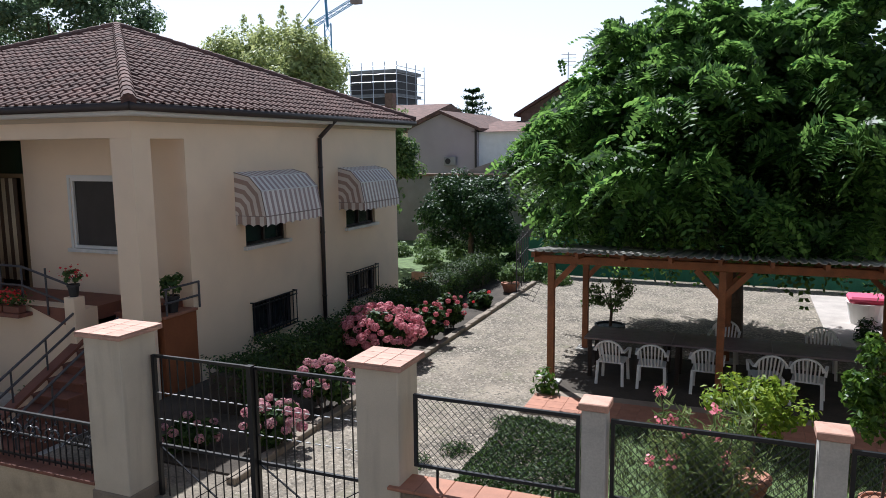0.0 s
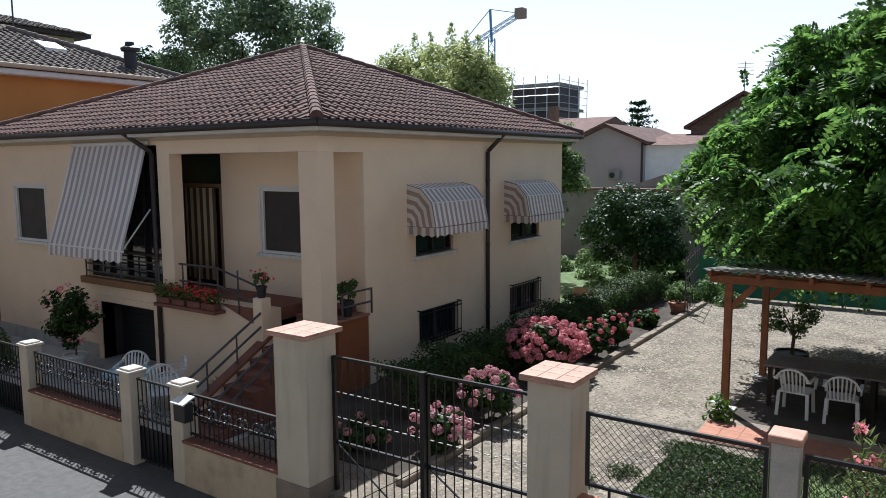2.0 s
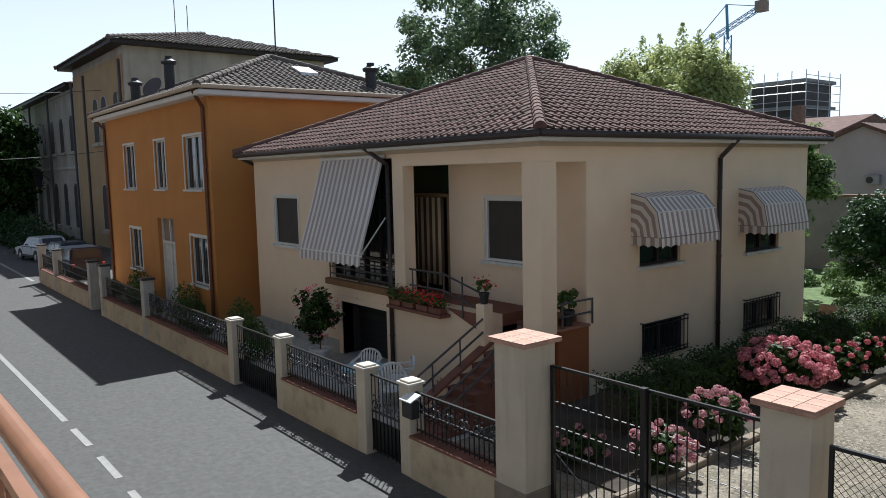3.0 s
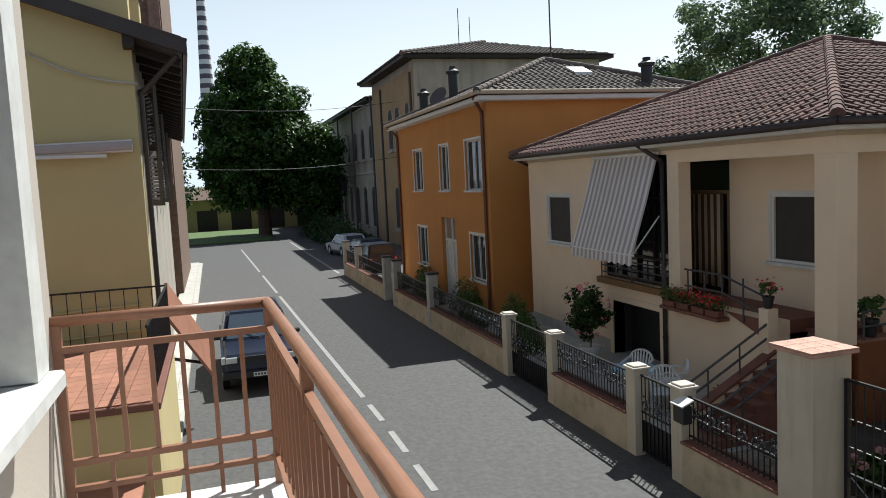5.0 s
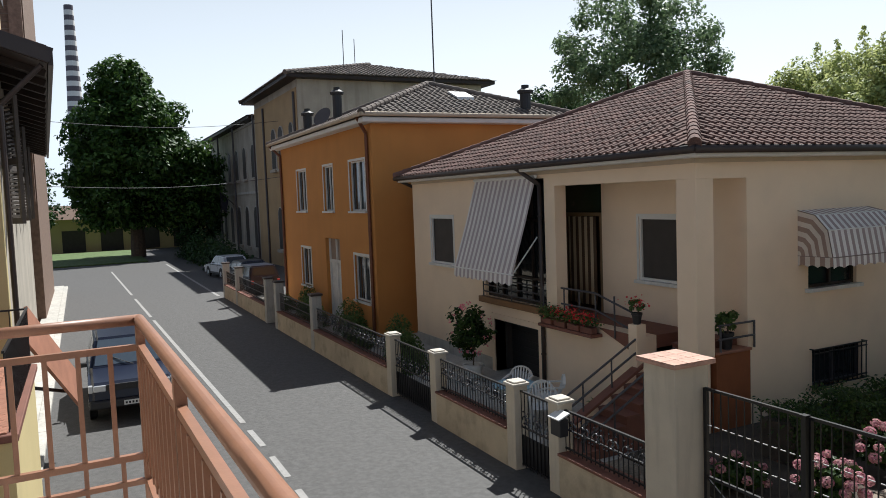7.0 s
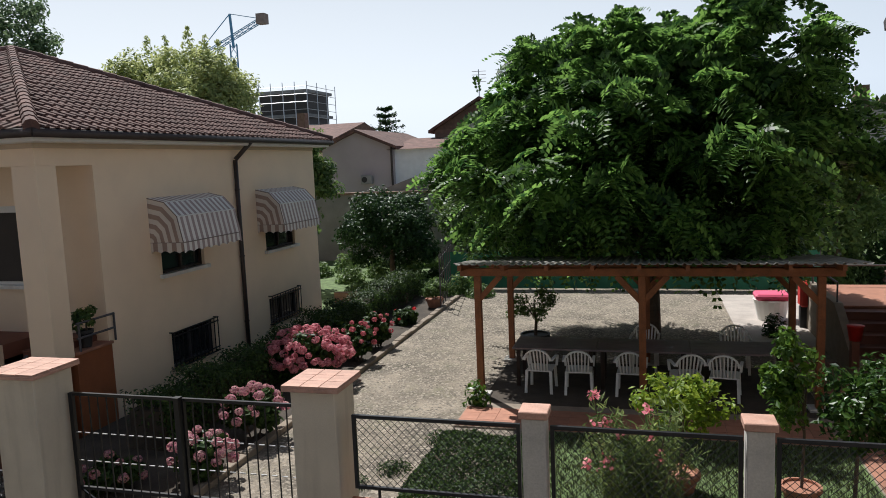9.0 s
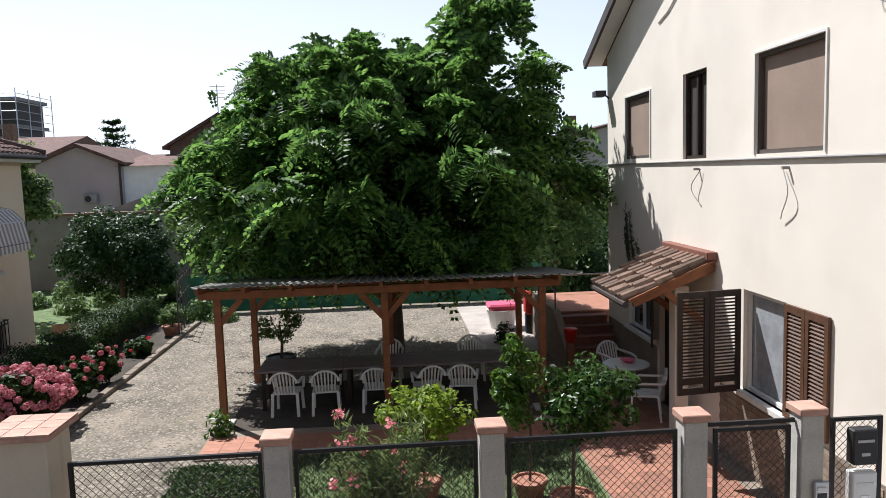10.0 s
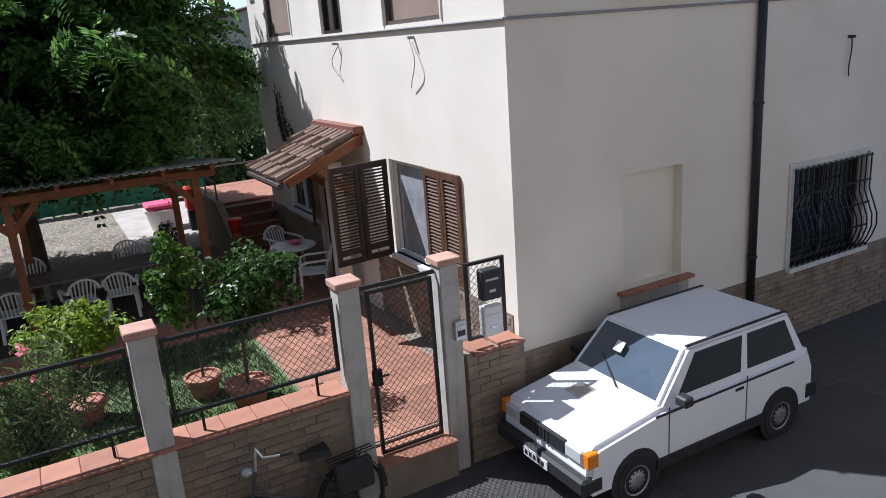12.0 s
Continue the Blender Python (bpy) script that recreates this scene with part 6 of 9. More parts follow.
for k in range(5):
    y = WY + 0.2 + 0.16 * k
    rp("short_bar", box(nb(), RX0 - 0.01, RX0 + 0.01, y - 0.01, y + 0.01, 3.12, 3.36))

# ---- yellow neighbour with its terrace ----
ye = thing("yellow_house", (-9.5, -0.9, 0), "yellow stucco house with overhanging tiled eave", "house")
YO = Vector(ye.location)


def yp(name, bm, m, label="", parent=ye):
    bmesh.ops.translate(bm, verts=bm.verts[:], vec=-YO)
    return part(name, bm, m, parent, label)


yp("end_wall", box(nb(), -9.35, -9.0, -9, -0.88, ROAD - 0.05, 7.6), M["yellow"])
yp("street_wall", wall_with_holes(nb(), 1, -0.88, -0.35, -24, -9.35, ROAD - 0.05, 6.35, [(-10.9, -9.9, 4.45, 5.9), (-14.5, -13.4, 4.45, 5.9), (-18.5, -17.4, 4.45, 5.9), (-11, -9.9, 0.0, 2.2), (-15, -13.8, 0.8, 2.2)]), M["villa"])
yp("rear_wall", box(nb(), -24, -9.35, -9, -8.7, ROAD - 0.05, 6.35), M["yellow"])
yp("west_wall", box(nb(), -24, -23.7, -8.7, -1.23, ROAD - 0.05, 6.35), M["yellow"])
bm = nb()
prism(bm, [(-0.34, 6.2), (-9.5, 9.2), (-9.5, 9.35), (-0.34, 6.35)], 0, -24.3, -8.78)
yp("roof", bm, M["coppi"])
yp("soffit", prism(nb(), [(-0.345, 6.165), (-0.88, 6.34), (-0.88, 6.365), (-0.345, 6.19)], 0, -24.2, -8.8), M["pipe"])
for k in range(6):
    y = -0.9 - 1.3 * k
    z = 6.18 + (-0.22 - y) * 0.3254
    yp("purlin_end", box(nb(), -9.0, -8.8, y - 0.06, y + 0.06, z - 0.17, z - 0.03), M["darkwood"])
for k in range(20):
    x = -9.3 - k * 0.7
    yp("rafter_end", bar(nb(), (x, -0.88, 6.32), (x, -0.36, 6.15), 0.09, 0.12), M["darkwood"])
bm = nb()
bar(bm, (-8.77, -0.3, 6.24), (-8.77, -9.5, 9.25), 0.05, 0.16)
bar(bm, (-8.77, -0.31, 6.22), (-24.3, -0.31, 6.22), 0.05, 0.16)
yp("fascia", bm, M["pipe"])
bm = nb()
rod(bm, (-8.85, -0.4, 6.15), (-9.1, -0.82, 5.75), 0.03)
rod(bm, (-9.1, -0.82, 5.75), (-9.1, -0.82, 0), 0.03)
yp("downpipe", bm, M["pipe"])
for x0, x1 in ((-10.9, -9.9), (-14.5, -13.4), (-18.5, -17.4)):
    yp("window_pane", box(nb(), x0, x1, -1.1, -1.08, 4.45, 5.9), M["glass"])
    for hx, a in ((x1 + 0.02, -70), (x0 - 0.02, 75)):
        s = new("shutter")
        s.parent = ye
        s.matrix_local = Matrix.Translation(Vector((hx, -0.86, 4.45)) - YO) @ Matrix.Rotation(radians(a if hx > x0 else a), 4, 'Z')
        bm = nb()
        box(bm, -0.02, 0.02, 0, 0.06, 0, 1.45)
        box(bm, -0.02, 0.02, 0.46, 0.52, 0, 1.45)
        for z in (0, 0.68, 1.38):
            box(bm, -0.02, 0.02, 0.06, 0.46, z, z + 0.07)
        part("shutter_frame", bm, M["greywood"], s)
        bm = nb()
        for k in range(26):
            z = 0.09 + k * 0.05
            if abs(z - 0.7) > 0.06:
                bar(bm, (0, 0.06, z), (0, 0.46, z), 0.034, 0.008, up=(0.7, 0, 0.7))
        part("louvre", bm, M["greywood"], s)
for x0, x1, z0, z1 in ((-11, -9.9, 0.0, 2.2), (-15, -13.8, 0.8, 2.2)):
    yp("ground_pane", box(nb(), x0, x1, -1.1, -1.06, z0, z1), M["screen"])
# rolled awning, wires and gas pipes on the end wall
ra = thing("rolled_awning", (-8.94, -1.35, 5.1), "rolled-up grey awning on the yellow wall", "awning")
part("roll", rod(nb(), (0.06, -0.65, 0.02), (0.06, 0.42, 0.05), 0.07, 12), M["awn_grey"], ra)
part("arm_bar", rod(nb(), (0.14, -0.65, -0.06), (0.14, 0.15, -0.06), 0.02), M["white"], ra)
bm = nb()
prev = None
for k in range(12):
    t = k / 11
    p = Vector((-8.96, -2.2 + 1.35 * t, 6.35 - 0.5 * t - 0.12 * math.sin(math.pi * t)))
    if prev:
        rod(bm, prev, p, 0.012, 5)
    prev = p
yp("wall_cable", bm, M["concrete"])
bm = nb()
rod(bm, (-8.97, -1.9, 3.3), (-8.97, -1.0, 3.33), 0.015)
rod(bm, (-8.97, -1.65, 3.3), (-8.97, -1.65, 2.3), 0.015)
rod(bm, (-8.97, -1.9, 3.0), (-8.97, -0.95, 3.03), 0.015)
yp("wall_pipe", bm, M["yellow"])
te = thing("tiled_terrace", (-11.25, -2.4, 0), "small raised terrace tiled in terracotta", "terrace")
part("terrace_body", box(nb(), -2.1, 2.1, -2.0, 1.45, ROAD - 0.05, 2.0), M["yellow"], te)
part("edge", box(nb(), -2.1, 2.16, -2.0, 1.51, 2.0, 2.09, 0.01), M["redtile"], te)
me = mesh_of(box(nb(), -0.146, 0.146, -0.146, 0.146, 0, 0.015), M["terracotta"])
for i in range(14):
    for j in range(11):
        piece("floor_tile", me, te, Matrix.Translation((-1.95 + 0.3 * i, -1.75 + 0.3 * j, 2.092)))
bme = mesh_of(box(nb(), -0.007, 0.007, -0.007, 0.007, 0, 0.92), M["iron"])
for x in np.arange(-2.0, 2.1, 0.13):
    piece("baluster", bme, te, Matrix.Translation((x, 1.42, 2.09)))
part("top_rail", box(nb(), -2.1, 2.1, 1.405, 1.435, 3.0, 3.03), M["iron"], te)
for y in np.arange(-1.9, 1.4, 0.22):
    piece("baluster", bme, te, Matrix.Translation((-1.95, y, 2.09)))
part("top_rail", box(nb(), -1.965, -1.935, -1.9, 1.42, 3.0, 3.03), M["iron"], te)
part("lower_ledge", box(nb(), 2.1, 2.7, -2.0, 1.2, ROAD - 0.05, 1.1), M["yellow"], te)
part("ledge_tiles", box(nb(), 2.1, 2.76, -2.0, 1.26, 1.1, 1.15), M["terracotta"], te)
dr = thing("door_canopy", (-10.2, -0.8, 2.9), "slanting terracotta-coloured canopy board over the street door", "canopy")
bm = nb()
bar(bm, (0.9, 0.04, 0.4), (-0.6, 0.55, -0.75), 0.5, 0.04, up=(0, 1, 0))
part("board", bm, M["terracotta"], dr)
bm = nb()
bar(bm, (0.5, 0.0, -0.4), (-0.5, 0.5, -0.75), 0.04)
part("strut", bm, M["iron"], dr)
# these three stand further along the street
for ob, place in ((ye, (-14.15, -1.28, -2.24)), (ra, (-13.31, -1.95, 5.34)), (dr, (-15.19, -1.14, 2.07))):
    ob.location = place
    ob.scale = (1.486, 1.486, 1.486)
    ob.rotation_euler.z = radians(2.0)
# old brick tower behind the yellow house
tw = thing("brick_tower", (-40, -9.2, 0), "tall old brick building with chimneys", "building")
part("tower_wall", box(nb(), -9, 3.5, -34, 7.5, ROAD - 0.05, 26), M["oldbrick"], tw)
bm = nb()
for k in range(60):
    z = 6 + k * 0.32
    box(bm, 3.5, 3.53, -34, 7.5, z, z + 0.02)
part("brick_courses", bm, M["mortar"], tw)
for y in (7.2, 2.4, -3.2, -9.0):
    part("pilaster", box(nb(), 3.53, 3.8, y - 0.25, y + 0.25, 5, 26), M["oldbrick"], tw)
part("side_chimney", box(nb(), 19.6, 20.1, 7.27, 7.7, 7.4, 9.45, 0.02), M["yellow"], tw)
part("chimney_cap", box(nb(), 19.52, 20.18, 7.17, 7.78, 9.45, 9.95, 0.02), M["pipe"], tw)

# ---- orange house ----
oh = thing("orange_house", (-28.4, 8.6, 0), "two-storey orange stucco house with tiled hip roof", "house")
HO2 = Vector(oh.location)


def qp(name, bm, m, label="", parent=oh):
    bmesh.ops.translate(bm, verts=bm.verts[:], vec=-HO2)
    return part(name, bm, m, parent, label)


OX0, OX1, OY0, OY1 = -34.4, -22.45, 8.6, 16.4
ow_ = [(-31.75, -30.35, 4.18, 5.92), (-27.85, -26.7, 4.18, 5.92), (-24.75, -23.15, 4.18, 5.92), (-31.55, -30.1, 0.97, 2.6), (-28.0, -26.2, -0.05, 3.12), (-24.6, -23.1, 1.03, 2.63)]
qp("street_wall", wall_with_holes(nb(), 1, OY0, 0.35, OX0, OX1, -0.3, 7.05, ow_), M["orange"])
qp("east_wall", box(nb(), OX1 - 0.35, OX1, OY0 + 0.35, OY1, -0.3, 7.05), M["orange"])
qp("west_wall", box(nb(), OX0, OX0 + 0.35, OY0 + 0.35, OY1, -0.3, 7.05), M["orange"])
qp("rear_wall", box(nb(), OX0 + 0.35, OX1 - 0.35, OY1 - 0.35, OY1, -0.3, 7.05), M["orange"])
qp("cornice", box(nb(), OX0 - 0.42, OX1 + 0.42, OY0 - 0.42, OY1 + 0.42, 7.05, 7.22, 0.03), M["white"])
for x0, x1, z0, z1 in ow_[:4] + ow_[5:]:
    framed_window(oh, HO2, 1, OY0, x0, x1, z0, z1, -1, depth=0.12, fill="glass", surround=0.08)
dd = qp("house_door", box(nb(), -28.0, -26.2, OY0 + 0.2, OY0 + 0.26, -0.05, 2.2), M["marble"])
qp("transom", box(nb(), -28.0, -26.2, OY0 + 0.2, OY0 + 0.24, 2.25, 3.12), M["roller"], "", dd)
bm = nb()
for x in (-28.0, -27.14, -26.28):
    box(bm, x, x + 0.08, OY0 + 0.14, OY0 + 0.2, -0.05, 3.12)
box(bm, -27.92, -26.28, OY0 + 0.14, OY0 + 0.2, 2.17, 2.27)
qp("door_frame", bm, M["white"], "", dd)
EC = [Vector((OX0 - 0.5, OY0 - 0.5, 7.3)), Vector((OX1 + 0.5, OY0 - 0.5, 7.3)), Vector((OX1 + 0.5, OY1 + 0.5, 7.3)), Vector((OX0 - 0.5, OY1 + 0.5, 7.3))]
R0, R1 = Vector((-31.0, 12.4, 8.95)), Vector((-26.0, 12.4, 8.95))
bm = nb()
v = [bm.verts.new(p) for p in EC + [R0, R1]]
for f in ((0, 1, 5, 4), (1, 2, 5), (2, 3, 4, 5), (3, 0, 4), (3, 2, 1, 0)):
    bm.faces.new([v[i] for i in f])
orf = qp("roof", bm, M["oldroof"])
for a, b in ((EC[1], R1), (EC[0], R0), (R0, R1), (EC[2], R1)):
    ridge_caps(orf, HO2, a + Vector((0, 0, 0.04)), b + Vector((0, 0, 0.04)), M["oldroof"], 0.12)
lay_tiles(orf, HO2, [(EC[1], EC[2], R1), (EC[0], EC[1], (R0 + R1) / 2)], tile_me, TV, TF, TW * 1.15, TL * 1.1, M["oldroof"], lambda p: False)
qp("gutter", rod(rod(nb(), EC[0], EC[1], 0.07), EC[1], EC[2], 0.07), M["beige"])
for wx in (-22.75, -34.3):
    qp("downpipe", downpipe(nb(), (wx + 0.3 if wx > -30 else wx - 0.3, OY0 - 0.48, 7.25), (wx, OY0 - 0.07, 6.75), (wx, OY0 - 0.07, 0.0), 0.06), M["copper"])
qp("skylight", prism(nb(), [(-24.6, 8.39), (-23.9, 8.10), (-23.9, 8.21), (-24.6, 8.50)], 1, 12.6, 13.3), M["plastic"])
for x, y, zb, zt in ((-29.9, 10.0, 7.8, 9.35), (-32.4, 9.4, 7.5, 8.75), (-22.9, 14.9, 7.6, 8.55)):
    ch = thing("chimney_pot", (x, y, zb), "black metal chimney pipe with cowl on the roof", "chimney", group="black chimneys")
    part("flue", rod(nb(), (0, 0, -0.2), (0, 0, zt - zb - 0.25), 0.2, 12), M["black"], ch)
    part("cowl", lathe(nb(), [(0.28, zt - zb - 0.3), (0.3, zt - zb - 0.2), (0.14, zt - zb - 0.1), (0.14, zt - zb)], 12), M["black"], ch)
di = thing("satellite_dish", (-31.2, 9.8, 8.2), "round grey satellite dish on the roof", "satellite dish")
part("dish", lathe(nb(), [(0.05, 0), (0.3, 0.05), (0.45, 0.14), (0.46, 0.15)], 18), M["greyiron"], di)
part("mast", rod(nb(), (0, 0, -0.9), (0, 0, 0.0), 0.03), M["steel"], di)
di.rotation_euler = (radians(60), 0, radians(30))
for x, y, z, h in ((-26.6, 13.0, 8.85, 4.0), (-51.04, 17.71, 14.22, 2.6), (-54.03, 19.66, 14.61, 2.3)):
    an = thing("antenna", (x, y, z), "thin metal television aerial on a mast", "antenna", group="roof aerials")
    part("mast", rod(nb(), (0, 0, -0.3), (0, 0, h), 0.03), M["greyiron"], an)
    if h > 4:
        bm = nb()
        rod(bm, (-0.6, 0, h - 0.5), (0.9, 0, h - 0.1), 0.012)
        for k in range(6):
            rod(bm, (-0.5 + 0.26 * k, -0.25, h - 0.47 + 0.07 * k), (-0.5 + 0.26 * k, 0.25, h - 0.47 + 0.07 * k), 0.01)
        part("boom", bm, M["greyiron"], an)

# ---- old villa ----
vi = thing("old_villa", (-48, 10.5, 0), "large old plastered villa with arched windows", "villa")
VO = Vector(vi.location)


def vp(name, bm, m, label="", parent=vi):
    bmesh.ops.translate(bm, verts=bm.verts[:], vec=-VO)
    return part(name, bm, m, parent, label)


vp("tower_block", box(nb(), -48.2, -37.8, 10.5, 21.5, -0.3, 11.0), M["villa"])
vp("ochre_bay", box(nb(), -48.1, -38.0, 10.46, 10.497, -0.25, 10.6), M["ochre"])
vp("wing", box(nb(), -71, -48.2, 10.8, 22, -0.3, 10.2), M["villa"])
for bx, z in (((-48.8, -37.2, 9.8, 22.1), 11.0), ((-71.5, -48.82, 10.2, 22.6), 10.2)):
    vp("cornice", box(nb(), *bx, z, z + 0.18), M["darkwood"])
    bm = nb()
    a, b, c, d = bx
    v = [bm.verts.new(p) for p in ((a - 0.1, c - 0.1, z + 0.2), (b + 0.1, c - 0.1, z + 0.2), (b + 0.1, d + 0.1, z + 0.2), (a - 0.1, d + 0.1, z + 0.2))]
    ym = (c + d) / 2
    e = [bm.verts.new((a + 4.2, ym, z + 1.6)), bm.verts.new((b - 4.2, ym, z + 1.6))]
    for f in ((v[0], v[1], e[1], e[0]), (v[1], v[2], e[1]), (v[2], v[3], e[0], e[1]), (v[3], v[0], e[0]), (v[3], v[2], v[1], v[0])):
        bm.faces.new(f)
    vroof = vp("roof", bm, M["oldroof"])
    if b > -40:
        eaves = [Vector(p) for p in ((a - 0.1, c - 0.1, z + 0.21), (b + 0.1, c - 0.1, z + 0.21), (b + 0.1, d + 0.1, z + 0.21))]
        tops = [Vector((q, ym, z + 1.61)) for q in (a + 4.2, b - 4.2)]
        lay_tiles(vroof, VO, [(eaves[0], eaves[1], (tops[0] + tops[1]) / 2), (eaves[1], eaves[2], tops[1])], tile_me, TV, TF, TW * 1.2, TL * 1.15, M["oldroof"], lambda p: False)
        for p, q in ((eaves[0], tops[0]), (eaves[1], tops[1]), (tops[0], tops[1])):
            ridge_caps(vroof, VO, p, q, M["oldroof"], 0.12)


def arched(x, z0, z1, w, y):
    win = new("window")
    win.parent = vi
    h = z1 - z0
    pts = [(-w / 2, 0), (w / 2, 0)] + [(w / 2 * math.cos(a), h - w / 2 + w / 2 * math.sin(a)) for a in [math.pi * k / 8 for k in range(9)]]
    win.location = Vector((x, y, z0)) - VO
    big = [(px * 1.22, pz * 1.04 - 0.05) for px, pz in pts]
    part("surround", prism(nb(), big, 1, -0.05, 0.0), M["concrete"], win)
    part("pane", prism(nb(), pts, 1, -0.065, -0.051), M["screen"], win)
    part("window_sill", box(nb(), -w * 0.7, w * 0.7, -0.18, 0.0, -0.22, -0.06), M["villa"], win)


for k in range(7):
    x = -50.6 - 2.9 * k
    for z0, z1 in ((6.4, 8.6), (1.6, 4.4)):
        arched(x, z0, z1, 1.05, 10.8)
for x in (-41.5, -43.2):
    arched(x, 6.6, 8.9, 0.95, 10.46)
arched(-42.4, 1.9, 4.3, 0.9, 10.46)
arched(-39.2, 7.6, 8.9, 0.7, 10.46)
for x in (-48.4, -55.5, -62, -45.5, -38.3):
    vp("downpipe", rod(nb(), (x, 10.4, 0), (x, 10.4, 10.4), 0.07, 6), M["greyiron"])
for z in (5.3, 10.0):
    vp("string_course", box(nb(), -71, -48.3, 10.72, 10.8, z, z + 0.16), M["concrete"])
vi.location, vi.scale = (-62.48, 13.68, -1.38), (1.3, 1.3, 1.3)
fl = thing("flag", (-75.48, 13.68, 5.38), "dark flag hanging on the villa wall", "flag")
part("pole", rod(nb(), (0, 0.2, -0.6), (0, -0.9, 0.5), 0.03), M["greyiron"], fl)
bm = nb()
prism(bm, [(-0.85, 0.45), (-0.2, -0.2), (-0.4, -1.2), (-0.8, -0.9)], 0, -0.02, 0.02)
part("cloth", bm, M["carblue"], fl)
fl.scale = (1.3, 1.3, 1.3)
yb_ = thing("low_yellow_house", (-98, 2, 0), "low yellow house beyond the square", "house")
part("wall", box(nb(), -4, 4, -14, 16, -0.3, 3.6), M["yellow"], yb_)
part("roof", prism(nb(), [(-4.6, 3.6), (4.6, 3.6), (0, 5.2)], 1, -14.5, 16.5), M["coppi"], yb_)
for k in range(7):
    part("garage_door", box(nb(), 4.0, 4.05, -12 + 4 * k, -9.6 + 4 * k, -0.2, 2.3), M["screen"], yb_)
gl = part("green", box(nb(), -92, -70.5, -9, 5.2, ROAD - 0.1, ROAD + 0.1), M["grass"])
tagged(gl, "shaded green grass under the big tree", "grass ground", kind="structure")
cs = thing("factory_chimney", (-255, 1.1, -0.27), "tall factory chimney with dark and white bands", "chimney")
for k in range(44):
    z = 67.5 * k / 44
    r0, r1 = 3.3 - 2.0 * k / 44, 3.3 - 2.0 * (k + 1) / 44
    part("band", rod(nb(), (0, 0, z), (0, 0, z + 67.5 / 44), r0, 16, r1), M["darkband"] if k % 2 else M["white"], cs)
for z0, z1, x in ((10.2, 10.7, -52.1), (6.03, 6.55, -48.2)):
    bm = nb()
    prev = None
    for k in range(17):
        t = k / 16
        p = Vector((x - 2.6 * t, -1.66 + 15.6 * t, z0 + (z1 - z0) * t - 0.45 * math.sin(math.pi * t)))
        if prev:
            rod(bm, prev, p, 0.018, 5)
        prev = p
    tagged(part("overhead_cable", bm, M["greyiron"]), "thin cable hung across the street", "cable", group="overhead cables")

# ---- houses, crane and building site behind the garden ----


def far_house(name, x0, x1, y0, y1, zw, zr, wall, roofm, label, gable_x=True):
    h = thing(name, ((x0 + x1) / 2, y0, 0), label, "house", group="houses behind")
    cx = (x1 - x0) / 2
    part("wall", box(nb(), -cx, cx, 0, y1 - y0, -0.3, zw), M[wall], h)
    if gable_x:
        part("gable", prism(nb(), [(-cx, zw), (cx, zw), (0, zr)], 1, 0, y1 - y0), M[wall], h)
        for s in (-1, 1):
            part("roof", prism(nb(), [(0, zr + 0.02), (s * (cx + 0.3), zw - 0.18), (s * (cx + 0.3), zw - 0.02), (0, zr + 0.18)], 1, -0.3, y1 - y0 + 0.3), M[roofm], h)
    else:
        d = y1 - y0
        part("roof", prism(nb(), [(-0.4, zw - 0.05), (d / 2, zr), (d + 0.4, zw - 0.05)], 0, -cx - 0.3, cx + 0.3), M[roofm], h)
    return h


ph = far_house("pink_house", -16.5, -12.6, 36, 44, 5.45, 6.2, "pinkstucco", "rooftile", "pinkish stucco house with shallow gable roof")
part("downpipe", rod(nb(), (1.9, -0.06, 0), (1.9, -0.06, 5.4), 0.06), M["pipe"], ph)
acb = thing("air_conditioner", (-14.0, 35.8, 3.75), "white air conditioner box on the pink wall", "air conditioner")
part("case", box(nb(), -0.3, 0.3, -0.13, 0.2, -0.2, 0.25, 0.02), M["cable"], acb)
part("fan_grille", lathe(nb(), [(0.15, 0), (0.15, 0.02)], 16, (0, 0, 0)), M["black"], acb).matrix_local = Matrix.Translation((-0.08, -0.14, 0.02)) @ Matrix.Rotation(radians(90), 4, 'X')
far_house("white_shed", -12.6, -10.0, 36.3, 44, 5.3, 5.9, "whitewash", "rooftile", "white plastered low house with clay roof", False)
bh = far_house("brown_house", -11.45, -6.15, 40, 52, 6.3, 7.8, "oldbrick", "rooftile", "brownish house with dark gable roof")
for dx in (-3.0, -1.6):
    an = thing("antenna", (-6.5 + dx, 43, 6.9), "thin metal television aerial on a mast", "antenna", group="roof aerials")
    part("mast", rod(nb(), (0, 0, 0), (0, 0, 2.9), 0.03), M["steel"], an)
    bm = nb()
    for k in range(4):
        rod(bm, (-0.4, 0, 2.8 - 0.2 * k), (0.4, 0.2, 2.8 - 0.2 * k), 0.015)
    part("boom", bm, M["steel"], an)
far_house("low_roof_house", -28, -20.6, 46, 58, 6.3, 7.7, "cream", "rooftile", "cream house with wide clay roof", False)
cb_ = part("brick_chimney", box(nb(), -23.6, -23.0, 47.6, 48.2, 6.5, 8.3), M["oldbrick"])
tagged(cb_, "square brick chimney on the clay roof", "chimney")
sd = part("garden_shed", prism(nb(), [(-11.9, YARD), (-8.3, YARD), (-8.3, 3.3), (-10.1, 3.9), (-11.9, 3.3)], 1, 31.6, 35), M["greywall"])
tagged(sd, "small grey garden shed with pitched roof", "shed")
far_house("far_house", 9, 22, 46, 60, 6.0, 7.4, "pinkstucco", "rooftile", "far brown-roofed house behind the trees")
fc = part("brick_chimney", box(nb(), 11.2, 11.9, 46.5, 47.2, 6.2, 7.8), M["oldbrick"])
tagged(fc, "slender brick chimney on the far roof", "chimney")
far_house("far_house", -3, 8, 62, 74, 6.0, 8.0, "cream", "coppi", "far cream house with clay roof")
